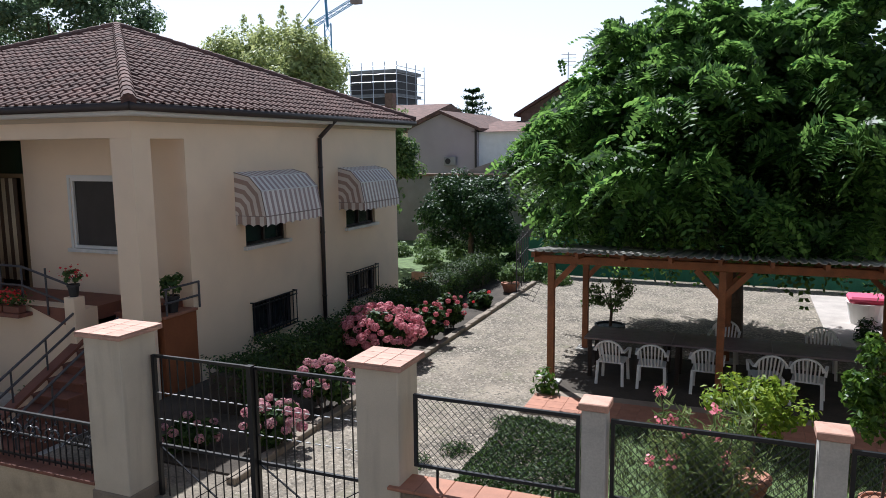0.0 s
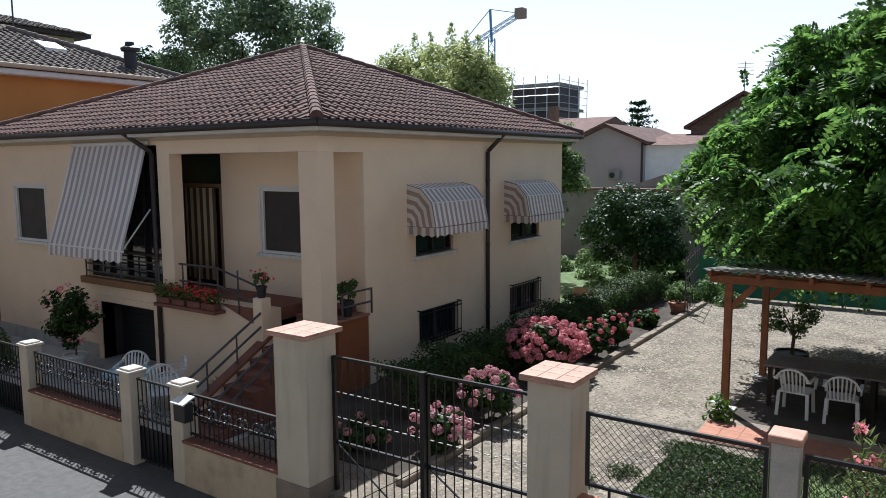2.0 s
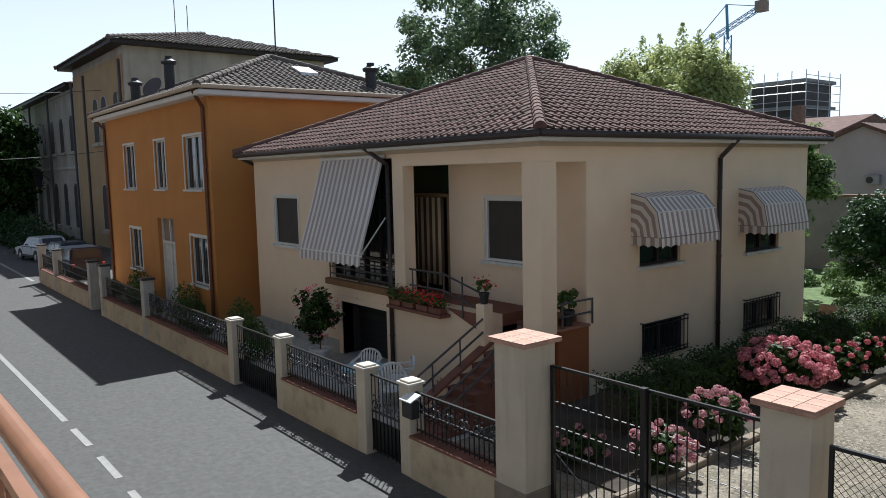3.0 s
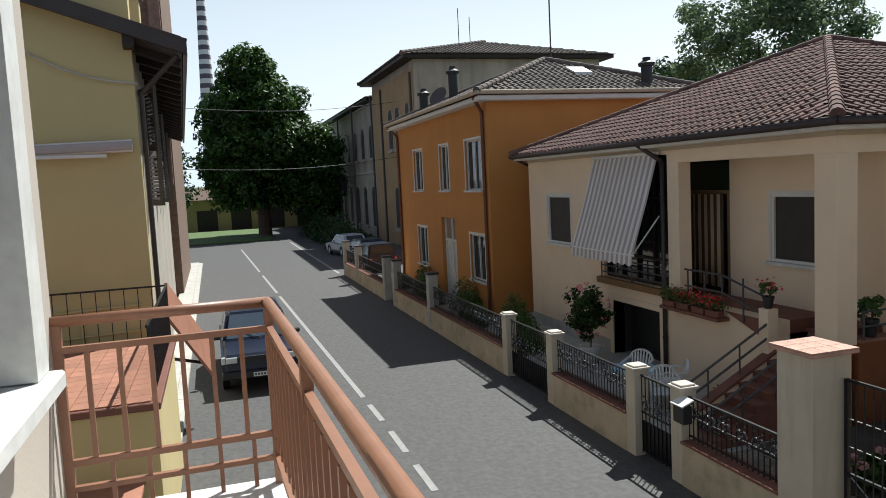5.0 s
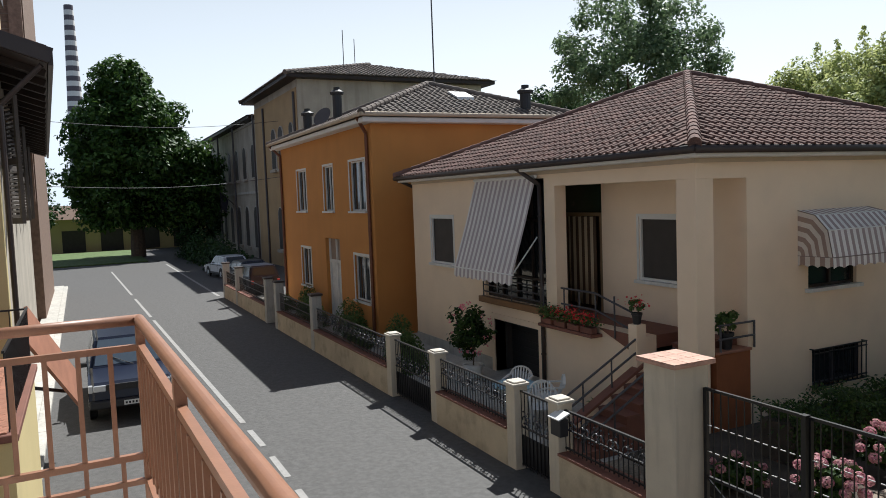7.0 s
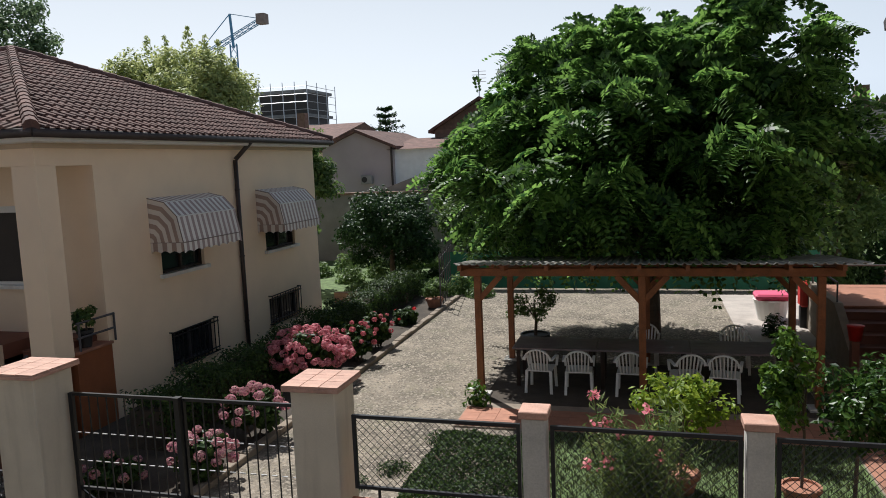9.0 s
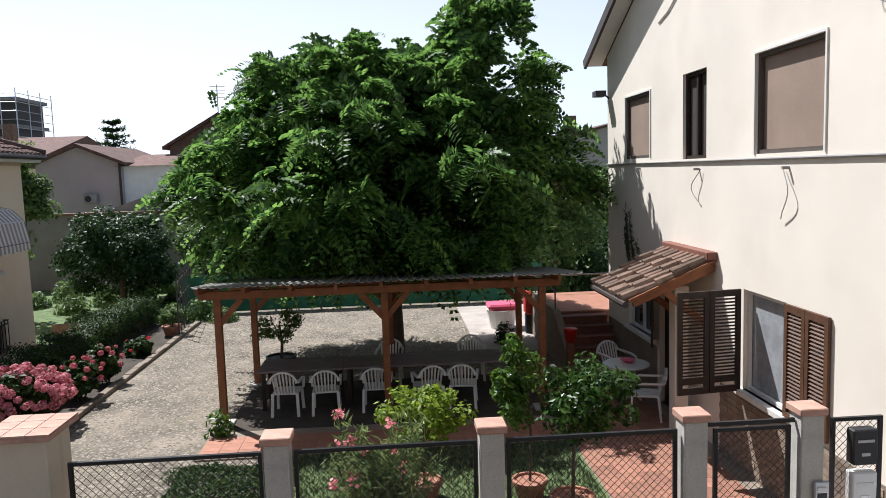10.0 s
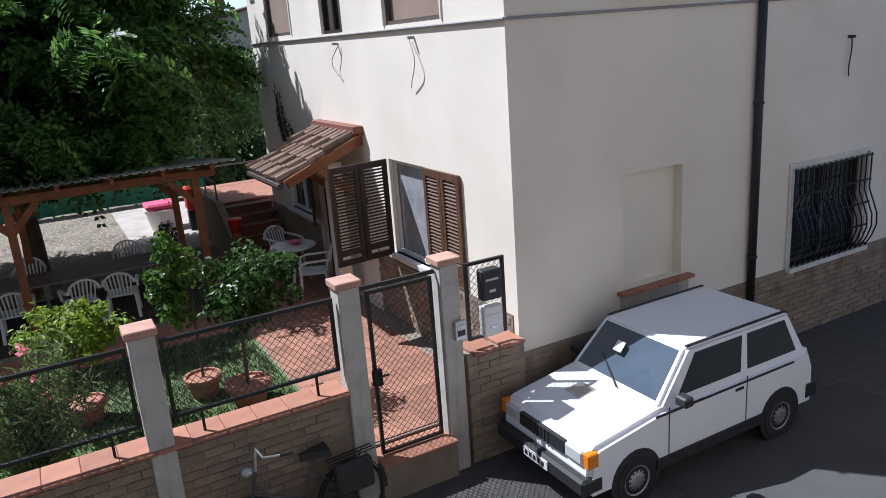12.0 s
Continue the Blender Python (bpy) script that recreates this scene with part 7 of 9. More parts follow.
bs = thing("building_site", (-46.2, 91, 1.2), "unfinished grey building with scaffolding", "building")
for k in range(5):
    part("floor_slab", box(nb(), -5, 2.8, 0, 8, 3.2 * k + 0.5, 3.2 * k + 0.9), M["greywall"], bs)
    part("infill_wall", box(nb(), -4.5, 2.4, 0.5, 7.5, 3.2 * k - 2.3, 3.2 * k + 0.5), M["screen"], bs)
bm = nb()
for x in np.arange(-5.5, 3.4, 1.75):
    rod(bm, (x, -1, 0), (x, -1, 14.6), 0.06, 5)
for z in np.arange(2, 14.6, 1.0):
    rod(bm, (-5.5, -1, z), (3.3, -1, z), 0.04, 5)
    rod(bm, (3.3, -1, z), (3.3, 8, z), 0.04, 5)
for y in (2, 5, 8):
    rod(bm, (3.3, y, 0), (3.3, y, 14.6), 0.06, 5)
part("scaffolding", bm, M["steel"], bs)["kind"] = "stuff"
ck = thing("tower_crane", (-61.5, 104, 0.9), "blue tower crane with a counterweight", "crane")


def lattice(bm, a, b, w, n, t=0.1):
    a, b = Vector(a), Vector(b)
    d = (b - a).normalized()
    s = d.cross(Vector((0.3, 1, 0.1))).normalized() * w
    q = d.cross(s).normalized() * w
    ps = []
    for k in range(n + 1):
        c = a + (b - a) * k / n
        ps.append([c + s, c + q, c - s, c - q])
    for p, r in zip(ps, ps[1:]):
        for i in range(4):
            bar(bm, p[i], r[i], t)
            bar(bm, p[i], r[(i + 1) % 4], t * 0.6)


bm = nb()
lattice(bm, (0, 0, -1.2), (0, 0, 23.0), 0.7, 16, 0.14)
part("mast", bm, M["crane"], ck)
bm = nb()
lattice(bm, (-13, 0, 18.4), (5.4, 0, 26.4), 0.45, 18, 0.09)
part("jib", bm, M["crane"], ck)
bm = nb()
bar(bm, (0, 0, 22.5), (-0.3, 0, 27.6), 0.3)
bar(bm, (-0.3, 0, 27.6), (-8, 0, 20.6), 0.1)
bar(bm, (-0.3, 0, 27.6), (5.0, 0, 26.4), 0.1)
part("apex", bm, M["crane"], ck)
part("counterweight", box(nb(), 4.5, 5.9, -0.7, 0.7, 25.6, 27.1), M["roller"], ck)

# ---- trees ----


def trunk(bm, pts, radii, seg=10):
    for (a, ra), (b, rb_) in zip(zip(pts, radii), list(zip(pts, radii))[1:]):
        rod(bm, a, b, ra, seg, rb_)
        bmesh.ops.create_icosphere(bm, subdivisions=1, radius=rb_, matrix=Matrix.Translation(b))
    return bm


def frond_tree(at, seed=3):
    """A broad tree with long feathered leaves: trunk, limbs and some thousands of fronds."""
    t = thing("garden_tree", at, "broad green tree with feathery compound leaves", "tree")
    rng = np.random.default_rng(seed)
    part("trunk", trunk(nb(), [(0, 0, -0.1), (0.02, 0, 1.0), (-0.02, -0.1, 2.3)], [0.24, 0.19, 0.17]), M["bark"], t)
    for k in range(8):
        a = k * 0.785 + rng.uniform(-0.3, 0.3)
        r = rng.uniform(2.0, 3.6)
        e = Vector((r * math.cos(a), r * math.sin(a), rng.uniform(3.5, 6.2)))
        m = Vector((e.x * 0.4, e.y * 0.4, 2.3 + (e.z - 2.3) * 0.6))
        part("limb", trunk(nb(), [(-0.02, -0.1, 2.2), m, e], [0.12, 0.08, 0.03], 7), M["bark"], t)
    # crown: sprays of fronds round many twig ends, on a wide dome with a higher shoulder
    def shell(n, ctr, R, inner):
        d = rng.normal(0, 1, (n, 3))
        d /= np.linalg.norm(d, axis=1)[:, None]
        lump = 1 + 0.07 * np.sin(3.1 * np.arctan2(d[:, 1], d[:, 0]) + 1.0) + 0.07 * np.sin(7 * d[:, 0] + 5 * d[:, 2]) + 0.06 * np.sin(11 * d[:, 1] - 4 * d[:, 0])
        return np.array(ctr) + d * ((inner + (1 - inner) * rng.random(n) ** 0.5) * lump)[:, None] * np.array(R), d
    c1, o1 = shell(330, (-0.25, -0.3, 4.1), (4.5, 3.9, 2.75), 0.55)
    c2, o2 = shell(64, (2.35, -0.5, 5.95), (1.5, 1.5, 2.0), 0.4)
    c3, o3 = shell(58, (-1.0, -0.4, 5.6), (2.0, 1.9, 1.75), 0.4)
    c1[:, :2] = [-0.25, -0.3] + (c1[:, :2] - [-0.25, -0.3]) * (1 - 0.17 * np.clip(c1[:, 2] - 4.2, 0, 3))[:, None]
    c4, o4 = shell(150, (-0.1, -0.2, 4.3), (3.0, 2.6, 2.0), 0.2)
    cc, oo = np.concatenate([c1, c2, c3, c4]), np.concatenate([o1, o2, o3, o4])
    cc[:, 0] = np.where(cc[:, 0] > 0, cc[:, 0] * 0.93, cc[:, 0])
    keep = (cc[:, 2] > 2.7) | ((cc[:, 1] > 0.5) & (cc[:, 2] > 1.75))
    cc, oo = cc[keep], oo[keep]
    per = 21
    p = np.repeat(cc, per, 0) + rng.normal(0, 0.13, (len(cc) * per, 3))
    d = np.repeat(oo, per, 0) * 0.9
    k_ = rng.uniform(0, 6.283, len(p))
    d = d + np.stack([np.cos(k_), np.sin(k_), np.full(len(p), 0.15)], 1) * 1.1
    d /= np.linalg.norm(d, axis=1)[:, None]
    N = len(p)
    # frond axes: outwards and drooping
    ax = d * np.array([1, 1, 0.9]) + rng.normal(0, 0.35, (N, 3))
    ax[:, 2] += rng.uniform(-0.15, 0.3, N) + 0.8 * np.clip(p[:, 2] - 6.0, 0, 1)
    ax /= np.linalg.norm(ax, axis=1)[:, None]
    side = np.cross(ax, np.array([0, 0, 1.0]) + rng.normal(0, 0.75, (N, 3)))
    side /= np.linalg.norm(side, axis=1)[:, None]
    up = np.cross(side, ax)
    L = rng.uniform(0.45, 0.8, N)
    V = []
    pairs = 9
    for j in range(pairs):
        f = (j + 0.6) / pairs
        base = p + ax * (L * f)[:, None] - np.array([0, 0, 1.0]) * (L * 0.6 * f * f)[:, None]
        ll = 0.20 * (1 - 0.55 * abs(f - 0.4) * 1.5)
        for s in (-1, 1):
            dirv = side * s + ax * 0.35 - np.array([0, 0, 0.25]) + rng.normal(0, 0.12, (N, 3))
            dirv /= np.linalg.norm(dirv, axis=1)[:, None]
            wv = np.cross(dirv, up)
            wv /= np.linalg.norm(wv, axis=1)[:, None] + 1e-9
            mid = base + dirv * ll * 0.45
            V.append(np.stack([base, mid + wv * 0.042, base + dirv * ll, mid - wv * 0.042], 1))
    V = np.concatenate(V).reshape(-1, 3)
    F = np.arange(len(V)).reshape(-1, 4)
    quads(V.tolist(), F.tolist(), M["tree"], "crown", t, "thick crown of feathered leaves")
    return t


frond_tree((0.02, 16.7, YARD))


def leafy_tree(name, at, height, crown_c, crown_r, n_clump, per, leaf, material, label, seed, trunk_r=0.15, clump=(0.5, 0.9), zmin=None, aspect=0.55, category="tree", group="", limbs=5):
    t = thing(name, at, label, category, group=group)
    rng = np.random.default_rng(seed)
    part("trunk", trunk(nb(), [(0, 0, -0.15), (0.03, 0.02, crown_c[2] * 0.5), (0, 0, crown_c[2])], [trunk_r, trunk_r * 0.8, trunk_r * 0.5]), M["bark"], t)
    for k in range(limbs):
        a = k * 6.283 / limbs + rng.uniform(-0.4, 0.4)
        e = Vector((crown_c[0] + crown_r[0] * 0.6 * math.cos(a), crown_c[1] + crown_r[1] * 0.6 * math.sin(a), crown_c[2] + crown_r[2] * rng.uniform(-0.2, 0.6)))
        part("limb", trunk(nb(), [(0.02, 0.01, crown_c[2] * 0.55), e * 0.55 + Vector((0, 0, crown_c[2] * 0.35)), e], [trunk_r * 0.5, trunk_r * 0.35, trunk_r * 0.12], 6), M["bark"], t)
    c, r = crown_clumps(crown_c, crown_r, n_clump, clump[0], clump[1], seed, zmin=zmin)
    P, N = clump_points(c, r, per, seed + 1)
    leaves("crown", P, N, leaf, material, t, aspect=aspect, seed=seed + 2)
    return t


leafy_tree("fruit_tree", (-9.2, 25.6, YARD), 3.6, (0, 0, 1.9), (1.9, 1.9, 1.5), 60, 260, 0.15, M["dark"], "dense dark green fruit tree by the wall", 11, 0.12, (0.4, 0.65))
leafy_tree("pale_tree", (-21.0, 31, YARD), 11, (-0.8, 0, 6.6), (4.2, 3.0, 3.6), 230, 230, 0.22, M["poplar"], "pale green tree with upright branches", 21, 0.2, (0.5, 0.9))
for k, (dx, h) in enumerate(((-4.9, 8.8), (-4.0, 9.9), (-2.9, 10.0), (-1.9, 10.9), (-0.9, 10.8), (0.1, 11.2), (1.0, 10.6), (1.9, 10.4), (2.8, 9.4))):
    rg = np.random.default_rng(40 + k)
    up_ = rg.random((420, 1)) ** 1.5
    out_ = rg.normal(0, 1, (420, 2)) * (0.42 * (1 - up_) + 0.05)
    P = np.concatenate([out_ + np.array([dx, 0]) + up_ * rg.normal(0, 0.25, 2), h - 3.0 + 3.0 * up_], 1)
    leaves("plume", P, rg.normal(0, 1, (420, 3)), 0.2, M["poplar"], bpy.data.objects["pale_tree"], seed=50 + k)["kind"] = "stuff"
leafy_tree("weeping_tree", (-27.6, 24.0, YARD), 14, (0, 0, 9.4), (4.2, 3.6, 5.2), 150, 220, 0.22, M["birch"], "tall grey-green tree with hanging twigs", 31, 0.25, (0.5, 1.0))
for k, (x, y, h, r) in enumerate(((-62, 38, 14, 3.6), (-56, 38, 13, 3.4), (-50, 36, 13, 3.0))):
    leafy_tree("far_tree", (x, y, YARD), h, (0, 0, h - r), (r, r, r), 50, 120, 0.4, M["dark"], "dark tree behind the roofs", 61 + k, 0.3, (0.8, 1.4), group="far trees", limbs=3)
big = leafy_tree("street_tree", (-79, 5.0, ROAD), 20, (0, 0, 9.2), (5.4, 6.2, 7.4), 360, 130, 0.55, M["chestnut"], "very large dark green tree at the street's end", 71, 0.75, (1.0, 1.7), zmin=3.6)
cc, rr = crown_clumps((2.0, 4.6, 7.0), (3.0, 3.6, 4.6), 120, 0.9, 1.5, 72, zmin=3.4)
P, N = clump_points(cc, rr, 120, 73)
leaves("side_crown", P, N, 0.5, M["chestnut"], big, seed=74)
cc, rr = crown_clumps((0.0, -0.6, 16.4), (2.4, 2.6, 3.4), 60, 0.7, 1.2, 75)
P, N = clump_points(cc, rr, 120, 76)
leaves("top_crown", P, N, 0.5, M["chestnut"], big, seed=77)
for k, (x, y, h, r) in enumerate(((-88, -6, 11, 4.5), (-90, 12, 8, 3.5), (-86, 16, 7, 3.2))):
    leafy_tree("far_tree", (x, y, ROAD), h, (0, 0, h - r), (r, r, r), 60, 110, 0.5, M["dark"], "dark trees round the far square", 81 + k, 0.35, (0.9, 1.6), group="far trees", limbs=3)
for k, (x, y, h, r) in enumerate(((5.6, 25.0, 4.3, 1.8), (3.2, 27.5, 4.4, 1.9), (9.0, 30, 4.6, 2.2), (-2.5, 29, 4.6, 2.2), (-6.0, 28, 3.8, 1.7), (0.5, 30, 5.2, 2.4))):
    leafy_tree("garden_bush_tree", (x, y, YARD), h, (0, 0, h - r * 0.95), (r, r, r * 0.95), 45, 170, 0.2, M["hedge"] if k % 2 else M["shrub"], "leafy green tree in the back garden", 91 + k, 0.12, (0.5, 0.8), group="back garden trees", limbs=3)
leafy_tree("garden_bush_tree", (-11.6, 24.0, YARD), 5.5, (0, 0, 3.6), (0.8, 0.8, 2.0), 25, 160, 0.18, M["shrub"], "narrow green tree behind the house", 99, 0.08, (0.4, 0.6), group="back garden trees", limbs=2)
# conifer on the skyline
cf = thing("conifer", (-21.5, 60, YARD - 1.2), "dark conifer with level branches on the skyline", "tree")
part("trunk", rod(nb(), (0, 0, 0.9), (0, 0, 10.2), 0.2, 8, 0.03), M["bark"], cf)
rng = np.random.default_rng(4)
P = []
for k in range(11):
    z = 4.2 + 5.9 * k / 10
    L = 3.6 * (1 - k / 11) + 0.3
    for j in range(8):
        a = rng.uniform(0, 6.28)
        s = rng.random(40)[:, None]
        P.append(np.array([0, 0, z]) + s * np.array([L * math.cos(a), L * math.sin(a), 0.25 * L]) + rng.normal(0, 0.07, (40, 3)))
P = np.concatenate(P)
leaves("foliage", P, np.tile([0, 0, 1.0], (len(P), 1)), 0.36, M["dark"], cf, seed=5, aspect=0.35)

# ---- hedge, hydrangeas, pots ----
rng = np.random.default_rng(15)
n = 30000
hx, hy = rng.uniform(-7.9, -7.15, n), rng.uniform(9.3, 22.6, n)
top = 0.88 + 0.04 * np.sin(hy * 1.3) + 0.07 * np.sin(hy * 4.1 + 1) + 0.05 * np.sin(hy * 9)
hz = YARD + (top - 0.1) * rng.random(n) ** 0.5
face = rng.random(n)
hx = np.where(face < 0.4, -7.15 + rng.normal(0, 0.07, n), hx)
hz = np.where((face > 0.4) & (face < 0.8), YARD + top - 0.1 + rng.normal(0, 0.06, n), hz)
nn = np.where((face < 0.4)[:, None], [1.0, -0.2, 0.4], [0.1, -0.1, 1.0])
hd = thing("hedge", (-7.9, 16, YARD), "clipped dark green hedge beside the house", "hedge")
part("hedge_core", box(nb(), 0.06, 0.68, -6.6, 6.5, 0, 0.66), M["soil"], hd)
leaves("foliage", np.stack([hx + 7.9, hy - 16, hz - YARD], 1), nn, 0.075, M["hedge"], hd, seed=16)


def bloom_bush(at, r, h, heads, head_r, bloom, seed, label, name="hydrangea", leafm="hedge", squash=0.85):
    b = thing(name, at, label, "flower bush", group="flowering bushes")
    rng = np.random.default_rng(seed)
    for k in range(6):
        a = k * 1.05
        part("stem", rod(nb(), (0.05 * math.cos(a), 0.05 * math.sin(a), -0.05), (r * 0.5 * math.cos(a), r * 0.5 * math.sin(a), h * 0.6), 0.012, 5), M["bark"], b)
    c, rr = crown_clumps((0, 0, h * 0.5), (r * 0.8, r * 0.8, h * 0.36), 22, r * 0.22, r * 0.36, seed)
    P, N = clump_points(c, rr, 90, seed + 1)
    P[:, 2] = np.maximum(P[:, 2], 0.03)
    leaves("foliage", P, N, 0.13, M[leafm], b, aspect=0.7, seed=seed + 2)
    for k in range(heads):
        z = 1.0 - 1.15 * (k + 0.5) / heads
        a = k * 2.39996 + rng.uniform(-0.25, 0.25)
        q = math.sqrt(max(0, 1 - z * z))
        p = np.array([r * q * math.cos(a), r * q * math.sin(a), h * 0.5 + h * 0.5 * z * squash])
        p = p * rng.uniform(0.93, 1.06)
        hr = head_r * rng.uniform(0.75, 1.15)
        d = rng.normal(0, 1, (80, 3))
        d /= np.linalg.norm(d, axis=1)[:, None]
        hd_ = leaves("flower_head", p + d * hr * [1, 1, 0.85], d * 3, hr * 0.62, M[bloom], b, aspect=0.95, seed=seed + 10 + k)


bloom_bush((-6.62, 13.2, YARD), 0.84, 1.15, 150, 0.082, "bloom", 101, "large round hydrangea full of pink flower heads")
bloom_bush((-6.15, 10.2, YARD), 0.5, 0.95, 26, 0.075, "mauve", 201, "hydrangea with fading mauve-pink flower heads")
bloom_bush((-6.02, 8.62, YARD), 0.44, 0.75, 24, 0.078, "mauve", 301, "hydrangea with mauve-pink flower heads")
bloom_bush((-7.1, 8.05, YARD), 0.45, 0.5, 10, 0.07, "mauve", 401, "small hydrangea with mauve flower heads")
bloom_bush((-6.2, 14.75, YARD), 0.42, 0.95, 16, 0.06, "rosebloom", 501, "shrub with small red flowers")
bloom_bush((-6.2, 16.0, YARD), 0.40, 0.9, 16, 0.06, "rosebloom", 601, "shrub with small red flowers")
bloom_bush((-6.3, 18.4, YARD), 0.4, 0.5, 3, 0.05, "redbloom", 701, "low green shrub with few flowers")
bloom_bush((-6.9, 15.0, YARD), 0.5, 1.1, 0, 0.05, "redbloom", 801, "dense green shrub at the hedge")


def pot(at, r, h, m="terracotta", label="terracotta flower pot", name="flower_pot"):
    p = thing(name, at, label, "flower pot", group="flower pots")
    part("pot_body", lathe(nb(), [(r * 0.68, 0), (r * 0.95, h * 0.8), (r * 1.06, h * 0.82), (r * 1.06, h), (r * 0.92, h), (r * 0.9, h * 0.9)], 20), M[m], p, smooth=False)
    part("soil", lathe(nb(), [(r * 0.88, h * 0.86), (r * 0.88, h * 0.88)], 20), M["soil"], p)
    return p


def pot_plant(at, r, h, pm, crown, cr, n, per, leaf, lm, label, seed, name="potted_plant", stem=0.02):
    pot(at, r, h, pm, {"terracotta": "terracotta flower pot with a plant", "concrete": "grey stone flower pot with a plant", "plastic": "white flower pot with a plant", "black": "dark flower pot with a plant"}[pm])
    leafy_tree(name, (at[0], at[1], at[2] + h * 0.86), 1, crown, cr, n, per, leaf, M[lm], label, seed, stem, (min(cr) * 0.35, min(cr) * 0.6), category="plant", limbs=4)


pot_plant((2.15, 8.65, YARD), 0.27, 0.3, "terracotta", (0.20, 0, 1.30), (0.58, 0.5, 0.48), 28, 95, 0.095, "citrusdark", "potted citrus tree with dark glossy leaves", 111, "citrus_tree", 0.025)
pot_plant((1.72, 9.2, YARD), 0.22, 0.3, "terracotta", (-0.14, 0, 1.28), (0.36, 0.34, 0.64), 22, 66, 0.095, "lemon", "slender potted citrus tree with pale new leaves", 121, "citrus_tree", 0.02)
pot_plant((0.35, 9.4, YARD), 0.24, 0.28, "terracotta", (0, 0, 0.9), (0.55, 0.45, 0.36), 20, 90, 0.085, "limeleaf", "rounded citrus bush with yellow-green leaves", 131, "citrus_bush", 0.02)
pot_plant((-15.95, 8.6, -0.02), 0.26, 0.32, "plastic", (0, 0, 0.95), (0.55, 0.5, 0.65), 24, 80, 0.13, "hedge", "potted camellia with dark leaves and flowers", 141, "camellia", 0.02)
rng = np.random.default_rng(9)
P = rng.normal(0, 1, (26, 3))
P = P / np.linalg.norm(P, axis=1)[:, None] * [0.58, 0.54, 0.66] + np.array([0, 0, 0.95])
leaves("bloom", np.repeat(P, 6, 0) + rng.normal(0, 0.03, (156, 3)), rng.normal(0, 1, (156, 3)), 0.06, M["pinkbloom"], bpy.data.objects["camellia"], aspect=0.9)["kind"] = "stuff"
pot_plant((-2.5, 16.3, YARD), 0.32, 0.36, "black", (0, 0, 0.72), (0.62, 0.55, 0.36), 20, 70, 0.08, "shrub", "small potted tree under the pergola", 151, "potted_tree", 0.04)
pot_plant((-6.15, 20.7, YARD), 0.26, 0.3, "terracotta", (0, 0, 0.3), (0.32, 0.32, 0.24), 14, 80, 0.09, "shrub", "low plant in a pot by the bed", 161)
pot_plant((-9.25, 10.2, 1.63), 0.13, 0.3, "black", (0, 0, 0.28), (0.2, 0.2, 0.2), 8, 50, 0.09, "shrub", "plant in a dark urn on the parapet", 171)
pot_plant((-10.56, 9.28, 2.0), 0.10, 0.22, "black", (0, 0, 0.18), (0.17, 0.17, 0.12), 8, 50, 0.06, "shrub", "flowers in a dark urn on the newel", 181)
leaves("bloom", np.random.default_rng(2).normal(0, 1, (60, 3)) * [0.12, 0.12, 0.06] + [0, 0, 0.22], np.tile([0, 0, 1.0], (60, 1)), 0.05, M["redbloom"], bpy.data.objects["potted_plant.002"], aspect=0.9)["kind"] = "stuff"
for k, x in enumerate((-13.45, -12.95, -12.45, -12.0)):
    bx = thing("geranium_box", (x, YS - 0.17, 1.62), "flower box with red geraniums on the ledge", "flower box", group="geranium boxes")
    part("trough", box(nb(), -0.2, 0.2, -0.08, 0.08, 0, 0.13, 0.012), M["redtile"], bx)
    rg = np.random.default_rng(300 + k)
    P = rg.normal(0, 1, (300, 3)) * [0.15, 0.09, 0.06] + [0, 0, 0.26]
    leaves("foliage", P, np.tile([0, -0.4, 1.0], (300, 1)), 0.06, M["shrub"], bx, aspect=0.9, seed=k)
    P = rg.normal(0, 1, (130, 3)) * [0.15, 0.09, 0.06] + [0, -0.03, 0.33]
    leaves("bloom", P, np.tile([0, -0.4, 1.0], (130, 1)), 0.05, M["redbloom"] if k else M["shrub"], bx, aspect=0.9, seed=9 + k)["kind"] = "stuff"
sh_ = part("flower_ledge", box(nb(), -13.7, -11.75, YS - 0.3, YS - 0.002, 1.55, 1.62, 0.008), M["redtile"])
tagged(sh_, "red-brown ledge carrying the flower boxes", "ledge")
# oleander, ground shrubs, young plant
ol = thing("oleander", (-0.15, 7.75, YARD), "oleander bush with narrow leaves and pink flowers", "flower bush")
rng = np.random.default_rng(33)
PP, NN = [], []
for k in range(60):
    a, rr_ = rng.uniform(0, 6.28), rng.uniform(0.1, 0.75)
    e = np.array([rr_ * math.cos(a), rr_ * 0.7 * math.sin(a), rng.uniform(1.0, 1.75)])
    if k < 12:
        part("stem", rod(nb(), (0.06 * math.cos(a), 0.06 * math.sin(a), -0.05), e, 0.009, 5), M["bark"], ol)
    s = rng.random(70)[:, None] ** 0.6
    PP.append(e * s * [1, 1, 1] + rng.normal(0, 0.05, (70, 3)))
    if k % 6 == 0:
        q = e + rng.normal(0, 0.035, (16, 3)) + [0, 0, 0.06]
        leaves("bloom", q, rng.normal(0, 1, (16, 3)), 0.05, M["pinkbloom"], ol, aspect=0.9, seed=k)["kind"] = "stuff"
PP = np.concatenate(PP)
leaves("foliage", PP, rng.normal(0, 1, (len(PP), 3)), 0.15, M["oleander"], ol, aspect=0.17, seed=34, droop=-1.2)


